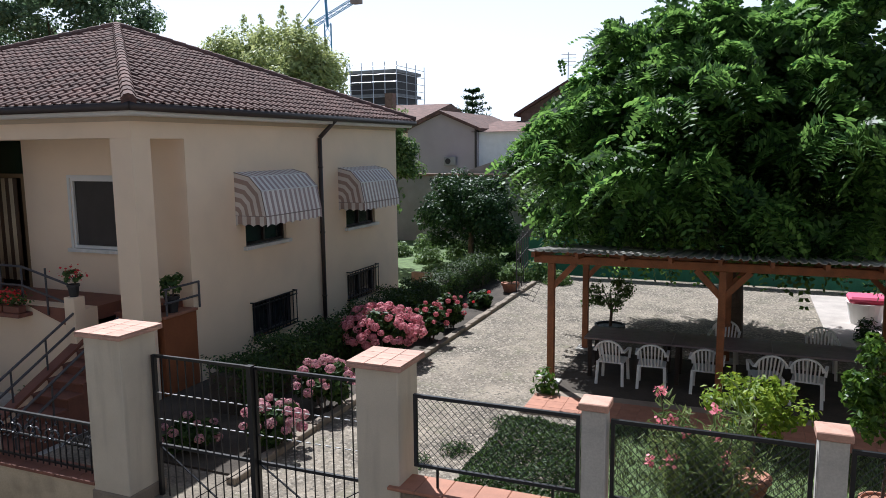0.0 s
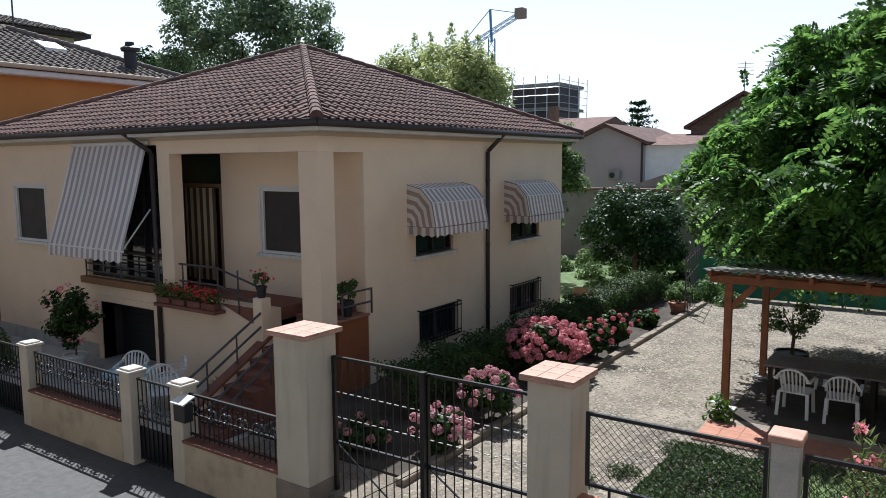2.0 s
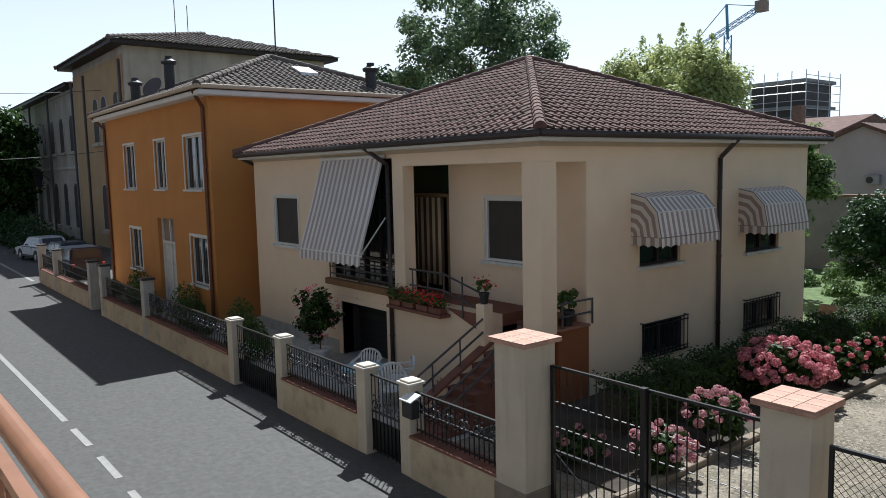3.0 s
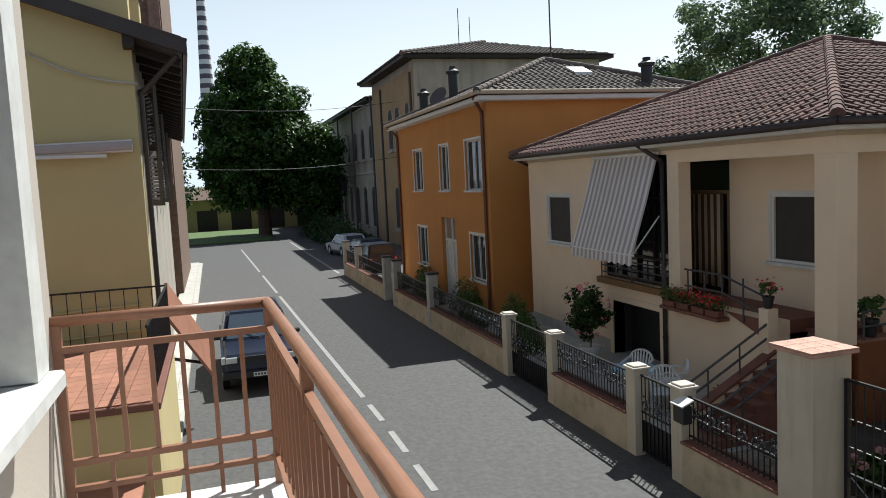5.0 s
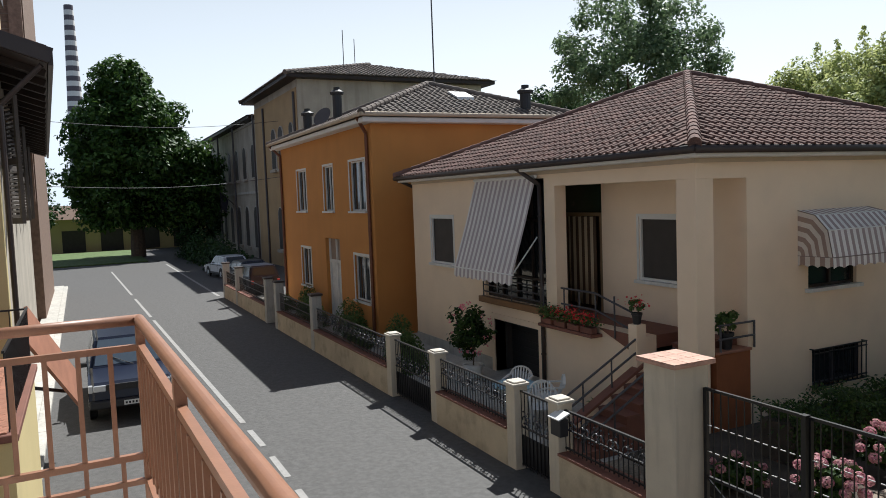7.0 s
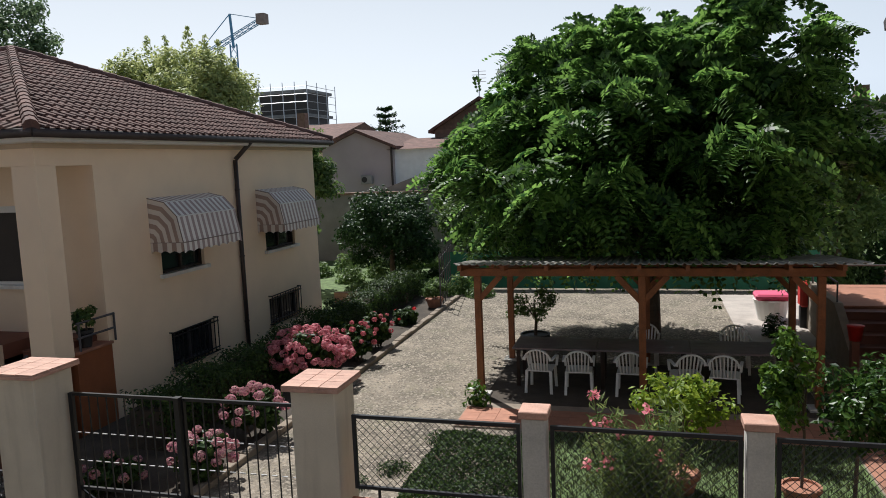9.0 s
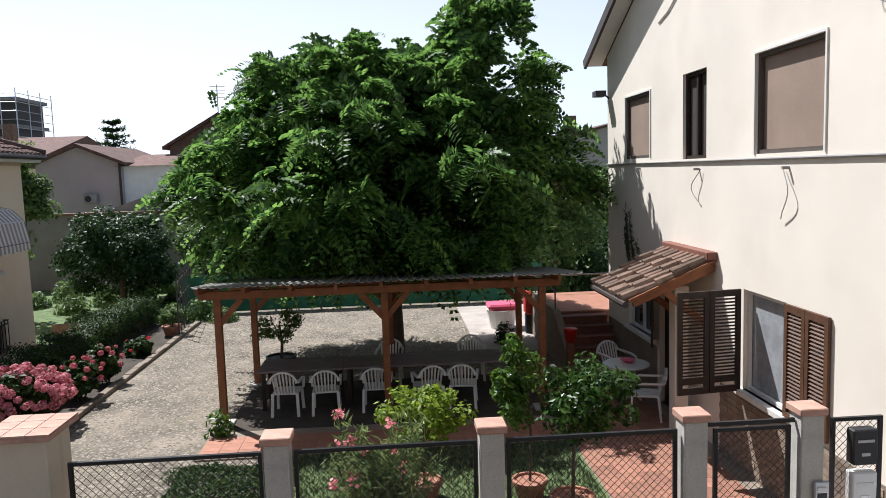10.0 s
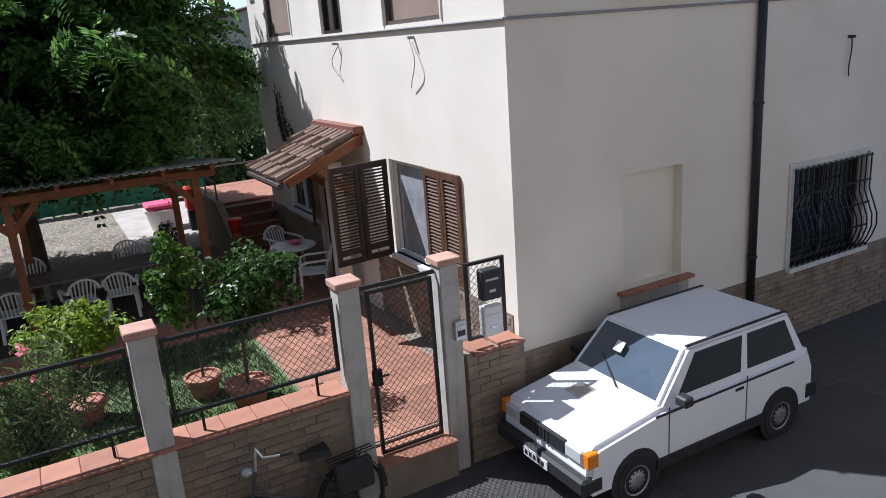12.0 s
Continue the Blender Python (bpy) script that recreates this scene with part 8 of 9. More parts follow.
def low_shrub(at, r, h, n, leaf, m, label, seed, aspect=0.2, name="shrub"):
    s = thing(name, at, label, "shrub", group="low shrubs")
    rg = np.random.default_rng(seed)
    d = rg.normal(0, 1, (n, 3))
    d /= np.linalg.norm(d, axis=1)[:, None]
    d[:, 2] = abs(d[:, 2])
    P = d * rg.random((n, 1)) ** 0.4 * [r, r, h]
    part("stem", rod(nb(), (0, 0, -0.05), (0, 0, h * 0.6), 0.015, 5), M["bark"], s)
    leaves("foliage", P, d + [0, 0, 0.3], leaf, M[m], s, aspect=aspect, seed=seed + 1, droop=-0.8)


# dense mat of creeping green between gravel and lawn
gm = thing("ground_cover", (-2.3, 9.1, YARD), "dense mat of small-leaved creeping green shrub", "ground cover")
rg = np.random.default_rng(41)
gn = 15000
gx, gy = rg.uniform(-0.85, 0.85, gn), rg.uniform(-1.5, 1.6, gn)
edge = np.maximum(abs(gx / 0.85) ** 3, abs(gy / 1.6) ** 4)
gz = (0.34 + 0.07 * np.sin(gx * 5 + gy * 3) + 0.06 * np.sin(gy * 7 - gx * 4)) * (1 - 0.75 * edge) * rg.random(gn) ** 0.35
leaves("foliage", np.stack([gx, gy, gz], 1), np.tile([0, -0.2, 0.8], (gn, 1)) + rg.normal(0, 0.4, (gn, 3)), 0.062, M["hedge"], gm, aspect=0.42, seed=42)
for k in range(9):
    a = k * 0.7
    part("stem", rod(nb(), (0.1 * math.cos(a), 0.2 * math.sin(a), -0.03), (0.65 * math.cos(a), 1.2 * math.sin(a), 0.22), 0.012, 5), M["bark"], gm)
for k, (wx, wy) in enumerate(((-3.3, 8.0), (-3.5, 9.4), (-3.15, 10.6), (-3.9, 8.8))):
    low_shrub((wx, wy, YARD), 0.28, 0.16, 320, 0.07, "hedge", "low weeds growing in the gravel", 600 + k, 0.3, "weed_tuft")
low_shrub((-2.95, 12.25, YARD), 0.25, 0.5, 160, 0.13, "lemon", "young plant with pale leaves at the pergola", 45, 0.5)
low_shrub((0.9, 7.6, YARD), 0.35, 0.5, 900, 0.1, "shrub", "low green shrub on the lawn", 47)
low_shrub((4.3, 6.95, YARD), 0.2, 0.75, 500, 0.09, "lemon", "small plant behind the letter boxes", 49, 0.5)
for k, x in enumerate((-17.4, -18.6, -19.8, -21.4, -22.8, -24.2, -26, -28, -29.5, -31)):
    low_shrub((x, 7.5 + 0.35 * (k % 3), -0.02), 0.5 + 0.12 * (k % 2), 0.7 + 0.25 * (k % 3), 1300, 0.12, "shrub", "green shrub behind the street railing", 500 + k, 0.45)
for k in range(7):
    low_shrub((-9.4 + 0.7 * k, 22.6 + 0.5 * (k % 2), YARD), 0.5, 0.45 + 0.2 * (k % 3), 700, 0.14, "shrub", "green vegetables in the back garden", 520 + k, 0.4)
for k in range(12):
    low_shrub((-4.6 + 1.15 * k, 25.4 + 0.5 * (k % 3), YARD), 0.85, 1.5 + 0.35 * (k % 4), 1500, 0.2, "dark" if k % 3 else "shrub", "dark green bush along the back fence", 580 + k, 0.5)
low_shrub((-11.4, 8.9, -0.02), 0.3, 0.45, 500, 0.1, "shrub", "small green plant by the stair wall", 540, 0.5)
for k in range(16):
    low_shrub((-13.2 + 0.62 * k, 25.2 + 1.3 * (k % 4), YARD), 0.6, 0.4 + 0.22 * (k % 3), 650, 0.16, "shrub" if k % 3 else "hedge", "green weeds and bushes behind the hedge", 640 + k, 0.45)
for k in range(9):
    low_shrub((-51 - 2.8 * k, 9.7 - 0.3 * (k % 3), ROAD), 1.3, 1.6 + 0.7 * (k % 3), 900, 0.3, "dark", "dark bush at the foot of the villa", 670 + k, 0.5)
# planter with pink lid, dark plant, red and yellow things far back
pl = thing("planter_tub", (2.95, 19.7, YARD + 0.04), "white plastic tub with pink covers", "tub")
part("tub", lathe(nb(), [(0.32, 0), (0.42, 0.5), (0.44, 0.52)], 20), M["plastic"], pl)
bm = nb()
box(bm, -0.4, 0.4, -0.35, 0.35, 0.52, 0.68, 0.05)
part("cover", bm, M["pinkp"], pl)
rs = thing("red_bag", (3.55, 18.9, YARD + 0.04), "red folded garden cushion on a stand", "cushion")
part("cushion", box(nb(), -0.12, 0.12, -0.2, 0.2, 0.5, 1.1, 0.05), M["red"], rs)
part("stand", box(nb(), -0.1, 0.1, -0.1, 0.1, 0, 0.5), M["black"], rs)
yl = thing("yellow_toy_slide", (5.5, 18.4, YARD + 1.08), "yellow plastic slide on the landing", "slide")
part("board", prism(nb(), [(-0.15, 0.0), (0.05, 0.0), (0.15, 0.45), (0.08, 0.48)], 0, -0.15, 0.15), M["yellowp"], yl)
low_shrub((2.75, 17.9, YARD), 0.3, 0.6, 500, 0.1, "dark", "dark bush by the pergola post", 560, 0.5)

# stems built for the leaf-like shadow on the white wall above the porch
cv = thing("climbing_vine", (HX - 0.03, 14.2, 2.6), "thin stems and leaves standing for a shadow on the white wall", "climbing plant")
rng = np.random.default_rng(77)
PV = []
for k in range(11):
    y0, top_ = rng.uniform(-0.5, 0.55), rng.uniform(0.45, 1.25)
    bm = nb()
    prev = Vector((0, y0 - 0.1, -0.05))
    for j in range(7):
        p = Vector((-0.012 * (j % 2), y0 + 0.05 * j * (0.6 if y0 > 0 else 0.9) + rng.normal(0, 0.02), top_ * (j + 1) / 7 * (1 + 0.25 * y0)))
        rod(bm, prev, p, 0.012 - 0.001 * j, 5)
        PV.append(p)
        prev = p
    part("stem", bm, M["bark"], cv)
PV = np.repeat(np.array(PV), 7, 0) + rng.normal(0, 1, (len(PV) * 7, 3)) * [0.015, 0.045, 0.05]
leaves("foliage", PV, np.tile([-1.0, 0, 0.2], (len(PV), 1)), 0.05, M["hedge"], cv, aspect=0.6, seed=78)

# ---- vehicles ----


def vehicle(name, m, label, L, W, H, paint, bonnet, wind, tail, zb, belt, wheel_r, axles, tumble=0.12, rounding=0.05):
    """A car, nose at local x = 0. bonnet: where the windscreen begins; wind: its top; tail: the roof's end; belt: the height under the windows."""
    c = thing(name, (0, 0, 0), label, "car", group="parked cars")
    h = W / 2
    prof = [(0.06, zb), (0.02, zb + 0.22), (0.05, belt - 0.20), (0.14, belt - 0.13), (bonnet, belt + 0.0), (L - 0.12, belt + 0.02), (L - 0.03, belt - 0.2), (L - 0.02, zb + 0.2), (L - 0.08, zb)]
    bm = prism(nb(), prof, 1, -h, h)
    es = [e for e in bm.edges if abs(e.verts[0].co.y - e.verts[1].co.y) < 1e-6 and min(e.verts[0].co.z, e.verts[1].co.z) > zb + 0.1]
    bmesh.ops.bevel(bm, geom=es, offset=rounding, segments=3, affect='EDGES')
    part("body", bm, paint, c)
    B = [Vector((bonnet - 0.02, -h + 0.04, belt)), Vector((L - 0.14, -h + 0.04, belt)), Vector((L - 0.14, h - 0.04, belt)), Vector((bonnet - 0.02, h - 0.04, belt))]
    T = [Vector((wind, -h + tumble, H)), Vector((tail, -h + tumble, H)), Vector((tail, h - tumble, H)), Vector((wind, h - tumble, H))]
    bm = nb()
    b, t = [bm.verts.new(p) for p in B], [bm.verts.new(p) for p in T]
    for i in range(4):
        bm.faces.new((b[i], b[(i + 1) % 4], t[(i + 1) % 4], t[i]))
    bm.faces.new(t)
    bm.faces.new(b[::-1])
    bmesh.ops.bevel(bm, geom=[e for e in bm.edges if not (e.verts[0].co.z < belt + 0.01 and e.verts[1].co.z < belt + 0.01)], offset=rounding * 0.7, segments=2, affect='EDGES')
    part("cabin", bm, paint, c)

    def on(name, a, b_, c_, d, u0, u1, v0, v1, m_, lift=0.006, skew=0.0):
        """A pane on the face a-b (bottom) to d-c (top)."""
        def at(u, v):
            return (a + (b_ - a) * u) * (1 - v) + (d + (c_ - d) * u) * v
        n = (b_ - a).cross(d - a).normalized() * lift
        q = [at(u0, v0), at(u1, v0), at(u1 - skew, v1), at(u0 + skew, v1)]
        bm = nb()
        lo, hi = [bm.verts.new(p - n * 2) for p in q], [bm.verts.new(p + n) for p in q]
        bm.faces.new(hi)
        for i in range(4):
            bm.faces.new((lo[i], lo[(i + 1) % 4], hi[(i + 1) % 4], hi[i]))
        bmesh.ops.recalc_face_normals(bm, faces=bm.faces[:])
        return part(name, bm, m_, c)

    on("windscreen", B[3], B[0], T[0], T[3], 0.06, 0.94, 0.08, 0.92, M["carglass"])
    on("rear_window", B[1], B[2], T[2], T[1], 0.1, 0.9, 0.15, 0.88, M["glass"])
    split = (wind + tail) / 2 - 0.02
    fs_ = (split - B[0].x) / (B[1].x - B[0].x)
    on("side_window", B[0], B[1], T[1], T[0], 0.10, fs_ - 0.02, 0.1, 0.86, M["glass"])
    on("side_window", B[0], B[1], T[1], T[0], fs_ + 0.03, 0.93, 0.1, 0.86, M["glass"])
    on("side_window", B[2], B[3], T[3], T[2], 0.07, 1 - fs_ - 0.03, 0.1, 0.86, M["glass"])
    on("side_window", B[2], B[3], T[3], T[2], 1 - fs_ + 0.02, 0.9, 0.1, 0.86, M["glass"])
    for s in (-1, 1):
        bm = nb()
        bar(bm, (wind + 0.02, s * (h - tumble - 0.03), H + 0.006), (tail - 0.02, s * (h - tumble - 0.03), H + 0.006), 0.03, 0.016)
        part("roof_strip", bm, M["black"], c)
        part("side_strip", box(nb(), bonnet - 0.1, L - 0.4, s * h - 0.006, s * h + 0.006, belt - 0.07, belt - 0.045), M["black"], c)
        bm = nb()
        for x in (split + 0.02, bonnet + 0.08):
            box(bm, x - 0.006, x + 0.006, s * h - 0.004, s * h + 0.003, zb + 0.1, belt)
        part("door_gap", bm, M["black"], c)
        part("door_handle", box(nb(), split - 0.16, split - 0.04, s * h - 0.01, s * h + 0.015, belt - 0.13, belt - 0.10), M["black"], c)
        mr = part("mirror", box(nb(), bonnet + 0.12, bonnet + 0.24, s * (h + 0.09) - 0.09, s * (h + 0.09) + 0.07, belt + 0.03, belt + 0.14, 0.02), M["black"], c)
        part("headlight", box(nb(), 0.0, 0.06, s * (h - 0.22) - 0.13, s * (h - 0.22) + 0.13, belt - 0.32, belt - 0.18, 0.015), M["lens"], c)
        part("indicator", box(nb(), 0.01, 0.14, s * (h - 0.035) - 0.045, s * (h - 0.035) + 0.045, belt - 0.33, belt - 0.17, 0.012), M["amber" if paint is M["carwhite"] else "lens"], c)
        part("tail_light", box(nb(), L - 0.05, L - 0.005, s * (h - 0.14) - 0.07, s * (h - 0.14) + 0.07, belt - 0.36, belt - 0.16, 0.012), M["red"], c)
        part("sill", box(nb(), axles[0] + wheel_r, axles[1] - wheel_r, s * h - 0.02, s * h + 0.008, zb - 0.02, zb + 0.1), M["black"], c)
    bm = nb()
    box(bm, -0.07, 0.2, -h - 0.01, h + 0.01, zb + 0.02, zb + 0.2, 0.03)
    part("front_bumper", bm, M["black"], c)
    part("rear_bumper", box(nb(), L - 0.18, L + 0.05, -h - 0.01, h + 0.01, zb + 0.02, zb + 0.24, 0.03), M["black"], c)
    bm = nb()
    box(bm, 0.0, 0.05, -h + 0.36, h - 0.36, belt - 0.32, belt - 0.18)
    for k in range(5):
        box(bm, -0.008, 0.0, -0.12 + 0.06 * k - 0.01, -0.12 + 0.06 * k + 0.01, belt - 0.32, belt - 0.18)
    part("grille", bm, M["black"], c)
    part("number_plate", box(nb(), -0.085, -0.07, -0.2, 0.2, zb + 0.06, zb + 0.16), M["plastic"], c)
    bm = nb()
    for k in range(5):
        box(bm, -0.088, -0.085, -0.15 + 0.07 * k, -0.11 + 0.07 * k, zb + 0.085, zb + 0.135)
    part("plate_bars", bm, M["black"], c)
    part("hood_vent", bar(nb(), (bonnet - 0.42, 0.17, belt - 0.061), (bonnet - 0.2, 0.17, belt - 0.027), 0.25, 0.008), M["steel"], c) if paint is M["carwhite"] else None
    bm = nb()
    bar(bm, (bonnet - 0.05, -0.1, belt + 0.02), (bonnet + 0.16, 0.35, belt + 0.2), 0.014)
    part("wiper", bm, M["black"], c)
    for x in axles:
        for s in (-1, 1):
            w = new("wheel")
            w.parent = c
            w.matrix_local = Matrix.Translation((x, s * (h - 0.072), wheel_r)) @ Matrix.Rotation(radians(90 * s), 4, 'X')
            part("tyre", lathe(nb(), [(wheel_r * 0.62, -0.08), (wheel_r * 0.93, -0.085), (wheel_r, -0.05), (wheel_r, 0.05), (wheel_r * 0.93, 0.085), (wheel_r * 0.62, 0.08)], 26), M["rubber"], w)
            bm = lathe(nb(), [(wheel_r * 0.62, 0), (wheel_r * 0.62, 0.082), (wheel_r * 0.5, 0.07), (wheel_r * 0.2, 0.088), (0.04, 0.088)], 20)
            bm2 = lathe(nb(), [(wheel_r * 0.62, 0), (wheel_r * 0.62, -0.086), (wheel_r * 0.5, -0.075), (wheel_r * 0.2, -0.092), (0.04, -0.092)], 20)
            part("rim", bm, M["steel"], w)
            part("rim", bm2, M["steel"], w)
            bm = nb()
            for k in range(12):
                a = k * math.pi / 6
                for zz in (0.074, -0.079):
                    bmesh.ops.create_cube(bm, size=1, matrix=Matrix.Rotation(a, 4, 'Z') @ Matrix.Translation((wheel_r * 0.42, 0, zz)) @ Matrix.Diagonal((0.05, 0.02, 0.012, 1)))
            part("rim_slot", bm, M["black"], w)
            bm = nb()
            bmesh.ops.create_cone(bm, cap_ends=True, segments=22, radius1=wheel_r * 1.2, radius2=wheel_r * 1.2, depth=0.012, matrix=Matrix.Translation((x, s * (h - 0.003), wheel_r + 0.02)) @ Matrix.Rotation(radians(90), 4, 'X'))
            part("wheel_arch", bm, M["black"], c)
    c.matrix_basis = m
    return c


vehicle("small_hatchback", pose(4.37, 5.63, ROAD), "small boxy white hatchback parked by the wall", 3.38, 1.46, 1.43, M["carwhite"], 0.98, 1.42, 3.0, 0.3, 0.93, 0.27, (0.62, 2.78))
pa = part("windscreen_note", box(nb(), 5.55, 5.67, 5.65, 5.77, 0.98, 0.985), M["plastic"])
pa.matrix_basis = Matrix.Translation((5.55, 5.75, 1.02)) @ Matrix.Rotation(radians(-48), 4, 'Y') @ Matrix.Translation((-5.61, -5.71, -0.985))
tagged(pa, "white paper note on the car's windscreen", "paper note")
vehicle("dark_suv", pose(-17.6, 0.72, ROAD, 0, 0, 180), "dark blue sport utility car parked on the street", 4.3, 1.8, 1.7, M["carblue"], 1.15, 1.75, 4.0, 0.36, 1.08, 0.35, (0.85, 3.45), 0.2, 0.11)
vehicle("silver_car", pose(-53.0, 8.3, ROAD, 0, 0, 10), "silver saloon car parked by the villa", 4.2, 1.7, 1.45, M["carsilver"], 1.2, 1.85, 3.6, 0.28, 0.9, 0.31, (0.8, 3.3), 0.16, 0.09)
vehicle("dark_car", pose(-47.5, 8.6, ROAD, 0, 0, 6), "dark blue car parked before the orange house", 4.2, 1.7, 1.45, M["carblue"], 1.2, 1.85, 3.7, 0.28, 0.9, 0.31, (0.8, 3.3), 0.16, 0.09)
vehicle("dark_car", pose(-43.2, 8.3, ROAD, 0, 0, 4), "dark car parked behind the railings", 4.2, 1.7, 1.5, M["carblue"], 1.2, 1.85, 3.8, 0.28, 0.92, 0.31, (0.8, 3.3), 0.16, 0.09)

# bicycle leaning at the garden wall
bi = thing("bicycle", (2.0, 6.22, ROAD), "old black city bicycle leaning at the wall", "bicycle")
bi.rotation_euler = (radians(-6), 0, radians(2))
for nm, cx in (("front_wheel", -0.55), ("rear_wheel", 0.52)):
    w = new(nm)
    w.parent = bi
    w.location = (cx, 0, 0.34)
    bm = nb()
    prev = None
    for k in range(33):
        a = k / 32 * 2 * math.pi
        p = Vector((0.325 * math.cos(a), 0, 0.325 * math.sin(a)))
        if prev:
            rod(bm, prev, p, 0.017, 6)
        prev = p
    part("tyre", bm, M["rubber"], w)
    bm = nb()
    for k in range(18):
        a = k / 18 * 2 * math.pi
        rod(bm, (0, 0.02 * (-1) ** k, 0), (0.31 * math.cos(a), 0, 0.31 * math.sin(a)), 0.0022, 4)
    rod(bm, (0, -0.05, 0), (0, 0.05, 0), 0.02)
    part("spokes", bm, M["steel"], w)
    bm = nb()
    prev = None
    for k in range(13):
        a = radians(-10 + 190 * k / 12)
        p = Vector((0.36 * math.cos(a), 0, 0.36 * math.sin(a)))
        if prev:
            bar(bm, prev, p, 0.045, 0.008)
        prev = p
    part("mudguard", bm, M["black"], w)
fr = [((-0.55, 0.34), (-0.38, 0.92)), ((-0.42, 0.78), (-0.02, 0.32)), ((-0.43, 0.70), (0.02, 0.48)), ((-0.02, 0.30), (0.17, 0.84)), ((-0.02, 0.30), (0.52, 0.34)), ((0.14, 0.74), (0.52, 0.34))]
for a, b in fr:
    part("frame_tube", rod(nb(), (a[0], 0, a[1]), (b[0], 0, b[1]), 0.016, 8), M["greyiron"], bi)
bm = nb()
rod(bm, (-0.38, 0, 0.92), (-0.35, 0, 1.12), 0.014)
rod(bm, (-0.35, -0.26, 1.14), (-0.35, 0.26, 1.14), 0.012)
rod(bm, (-0.35, -0.26, 1.14), (-0.19, -0.29, 1.12), 0.012)
rod(bm, (-0.35, 0.26, 1.14), (-0.19, 0.29, 1.12), 0.012)
part("handlebar", bm, M["steel"], bi)
bm = nb()
for s in (-1, 1):
    rod(bm, (-0.21, s * 0.288, 1.122), (-0.09, s * 0.29, 1.11), 0.018)
part("grip", bm, M["black"], bi)
part("saddle", prism(nb(), [(0.05, -0.02), (0.32, -0.11), (0.34, 0.11), (0.05, 0.02)], 2, 0.86, 0.93), M["black"], bi)
bm = nb()
for y in (-0.06, 0, 0.06):
    bar(bm, (0.3, y, 0.74), (0.8, y, 0.76), 0.01)
for y in (-0.06, 0.06):
    bar(bm, (0.52, y, 0.36), (0.7, y, 0.75), 0.008)
part("carrier", bm, M["black"], bi)
part("pannier", box(nb(), 0.32, 0.72, -0.15, -0.07, 0.42, 0.74, 0.02), M["black"], bi)
part("chain_case", box(nb(), -0.1, 0.55, -0.06, -0.035, 0.25, 0.4, 0.02), M["black"], bi)
bm = nb()
bmesh.ops.create_uvsphere(bm, u_segments=12, v_segments=8, radius=0.06, matrix=Matrix.Translation((-0.46, 0, 0.94)))
part("lamp", bm, M["steel"], bi)
bm = nb()
bar(bm, (-0.02, -0.08, 0.3), (0.1, -0.1, 0.18), 0.02)
bar(bm, (-0.02, 0.08, 0.3), (-0.14, 0.1, 0.42), 0.02)
part("crank", bm, M["steel"], bi)
part("kickstand", rod(nb(), (0.45, -0.05, 0.32), (0.42, -0.16, 0.0), 0.01), M["steel"], bi)

# ---- roof tiles, bricks and floor tiles, piece by piece ----
lay_tiles(roof, HO, [(C[1], C[2], PK), (C[0], C[1], PK)], tile_me, TV, TF, TW, TL, M["rooftile"], lambda p: p.x > -13.5 and p.y < 16.5 and p.z < 6.6)


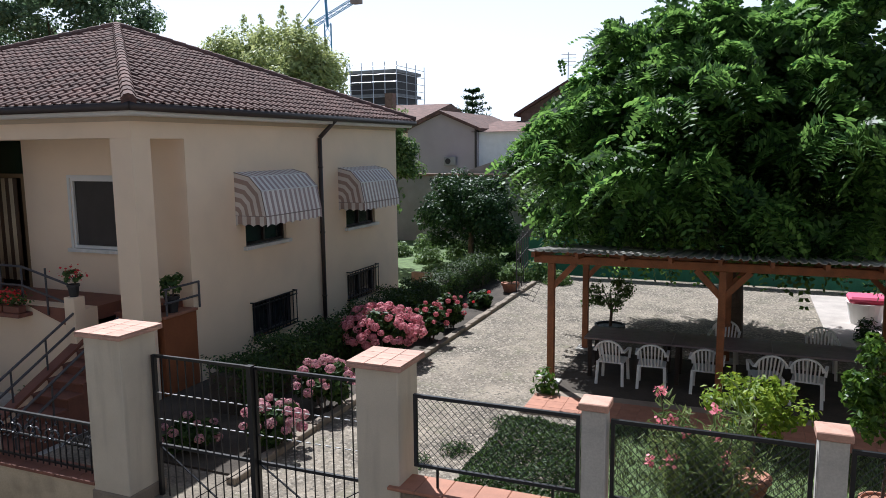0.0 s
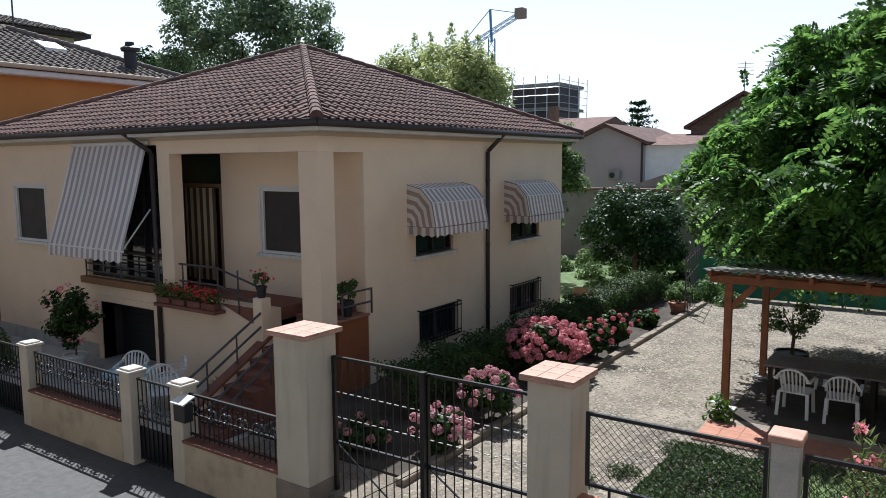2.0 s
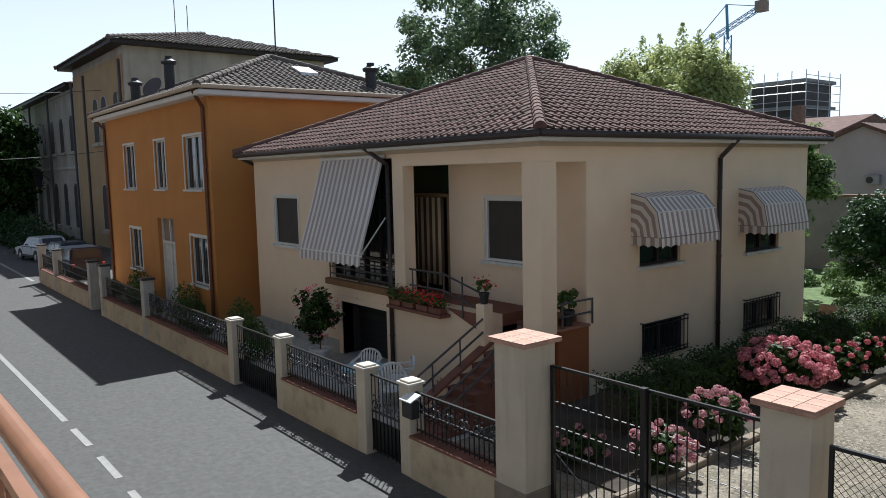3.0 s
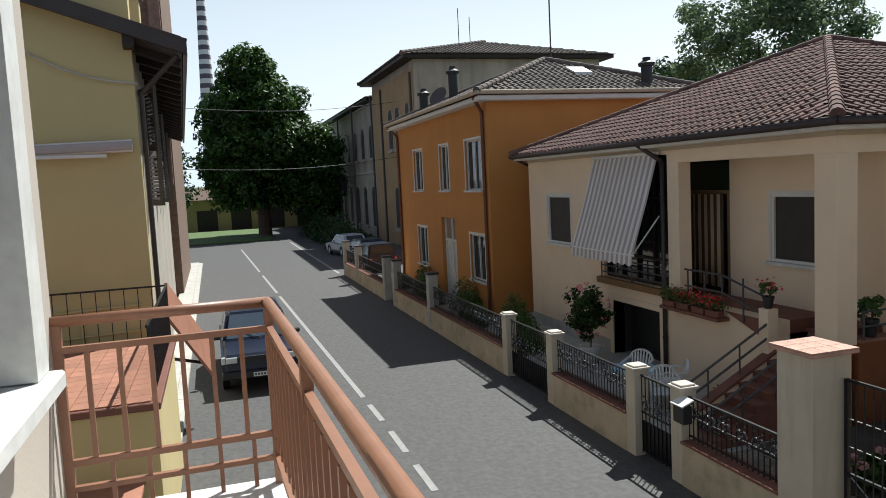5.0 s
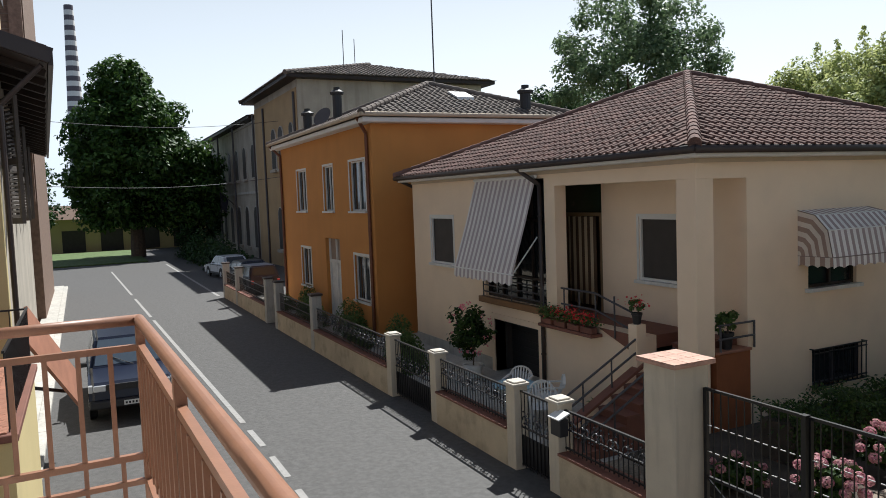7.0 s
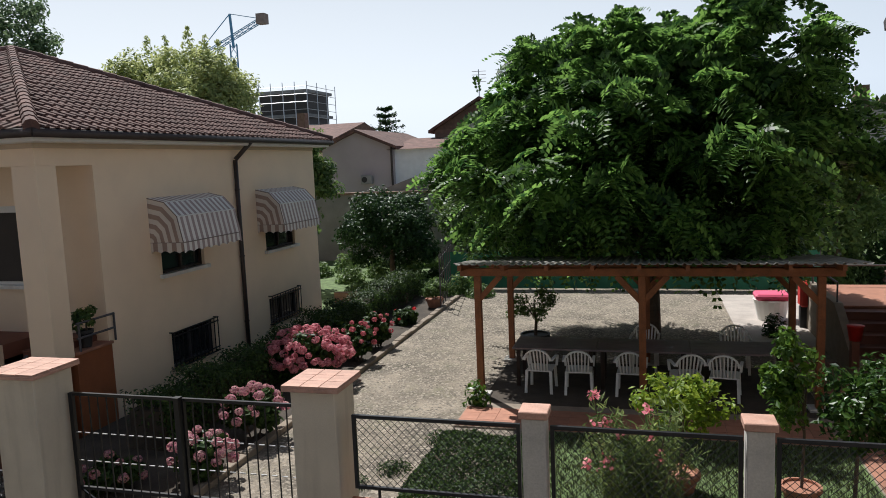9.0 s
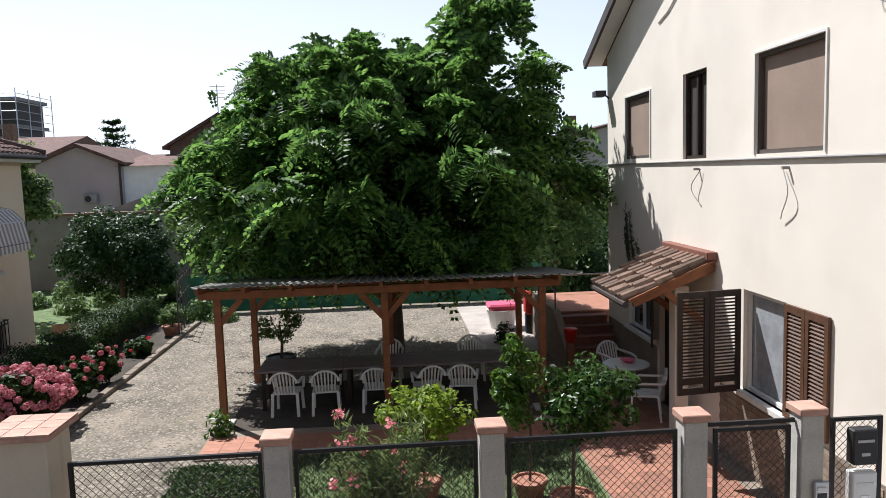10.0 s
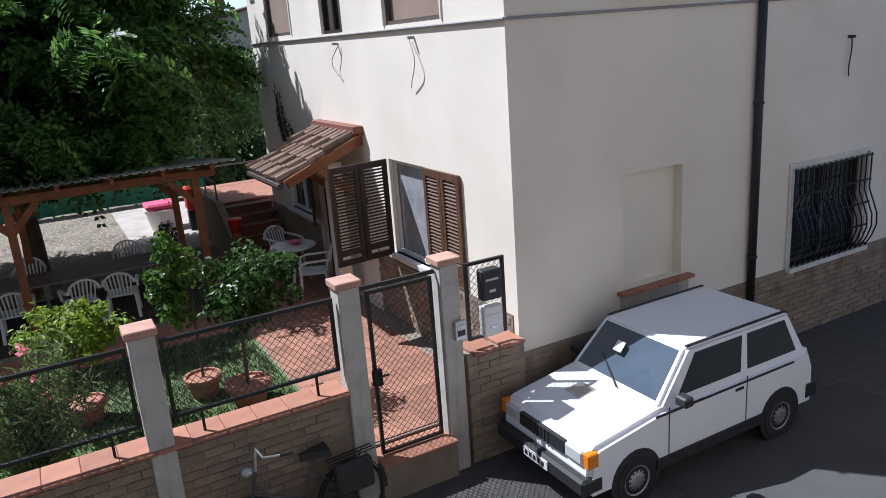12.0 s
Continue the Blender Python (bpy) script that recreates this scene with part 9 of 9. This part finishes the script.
def brick_field(owner, off, axis, at, face, u0, u1, z0, z1, bl, bh, material, singles=300, seed=1, name="brick", proud=0.007, counted=[0]):
    """Running-bond bricks on a wall face; the first ones are objects of their own, the rest one part."""
    rr = random.Random(seed)
    g = 0.007
    metas = []
    for variant in range(3):
        bm = nb()
        t = proud + 0.004 * variant
        if axis == 1:
            box(bm, -bl / 2 + g / 2, bl / 2 - g / 2, -t if face < 0 else 0, 0 if face < 0 else t, -bh / 2 + g / 2, bh / 2 - g / 2, 0.003)
        else:
            box(bm, -t if face < 0 else 0, 0 if face < 0 else t, -bl / 2 + g / 2, bl / 2 - g / 2, -bh / 2 + g / 2, bh / 2 - g / 2, 0.003)
        metas.append(mesh_of(bm, material))
    rows = int((z1 - z0) / bh)
    made = 0
    rest = nb()
    for r in range(rows):
        z = z0 + (r + 0.5) * bh
        u = u0 + (bl / 2 if r % 2 else bl)
        while u + bl / 2 <= u1:
            p = Vector((u, at, z)) if axis == 1 else Vector((at, u, z))
            if made < singles:
                piece(name, rr.choice(metas), owner, Matrix.Translation(p - off))
                made += 1
            else:
                q = p - off
                t = proud + rr.random() * 0.008
                if axis == 1:
                    box(rest, q.x - bl / 2 + g / 2, q.x + bl / 2 - g / 2, q.y - t, q.y, q.z - bh / 2 + g / 2, q.z + bh / 2 - g / 2)
                else:
                    box(rest, q.x - t, q.x, q.y - bl / 2 + g / 2, q.y + bl / 2 - g / 2, q.z - bh / 2 + g / 2, q.z + bh / 2 - g / 2)
            u += bl
    if len(rest.verts):
        ob = part("brickwork", rest, material, owner)
        ob["kind"] = "stuff"
    else:
        rest.free()


FO = Vector(fw.location)
brick_field(fw, FO, 1, 6.48, -1, -3.1, 2.66, ROAD, WALL_TOP - 0.01, 0.27, 0.085, M["brick"], 290, 5)
brick_field(fw, FO, 1, 6.48, -1, 4.05, 4.80, ROAD, WALL_TOP - 0.01, 0.27, 0.085, M["brick"], 10, 6)
brick_field(wh, WO, 1, HY0 - 0.014, -1, HX, 15, ROAD, 0.83, 0.27, 0.085, M["brick"], 200, 7)
brick_field(wh, WO, 0, HX - 0.012, -1, HY0 + 0.15, 10.4, 0.22, 1.28, 0.27, 0.085, M["brick"], 100, 8)

def tile_floor(owner, x0, x1, y0, y1, z, single, m):
    tile30 = mesh_of(box(nb(), -0.147, 0.147, -0.147, 0.147, 0, 0.012), m)
    nx, ny = int((x1 - x0) / 0.3), int((y1 - y0) / 0.3)
    rest, made = nb(), 0
    for j in range(ny):
        for i in range(nx):
            x, y = x0 + 0.3 * (i + 0.5), y0 + 0.3 * (j + 0.5)
            if made < single:
                piece("floor_tile", tile30, owner, Matrix.Translation((x, y, z)))
                made += 1
            else:
                box(rest, x - 0.147, x + 0.147, y - 0.147, y + 0.147, z, z + 0.012)
    if len(rest.verts):
        ob = part("floor_tiles", rest, m, owner)
        ob["kind"] = "stuff"
    else:
        rest.free()


# the terrace takes the shade-toned copy, the path plain terracotta
tile_floor(tr, 2.77, HX - 0.02, 6.78, 15.9, YARD + 0.03, 220, M["shadetile"])
tile_floor(wk, -3.08, 2.75, 11.22, 12.4, YARD + 0.03, 90, M["terracotta"])
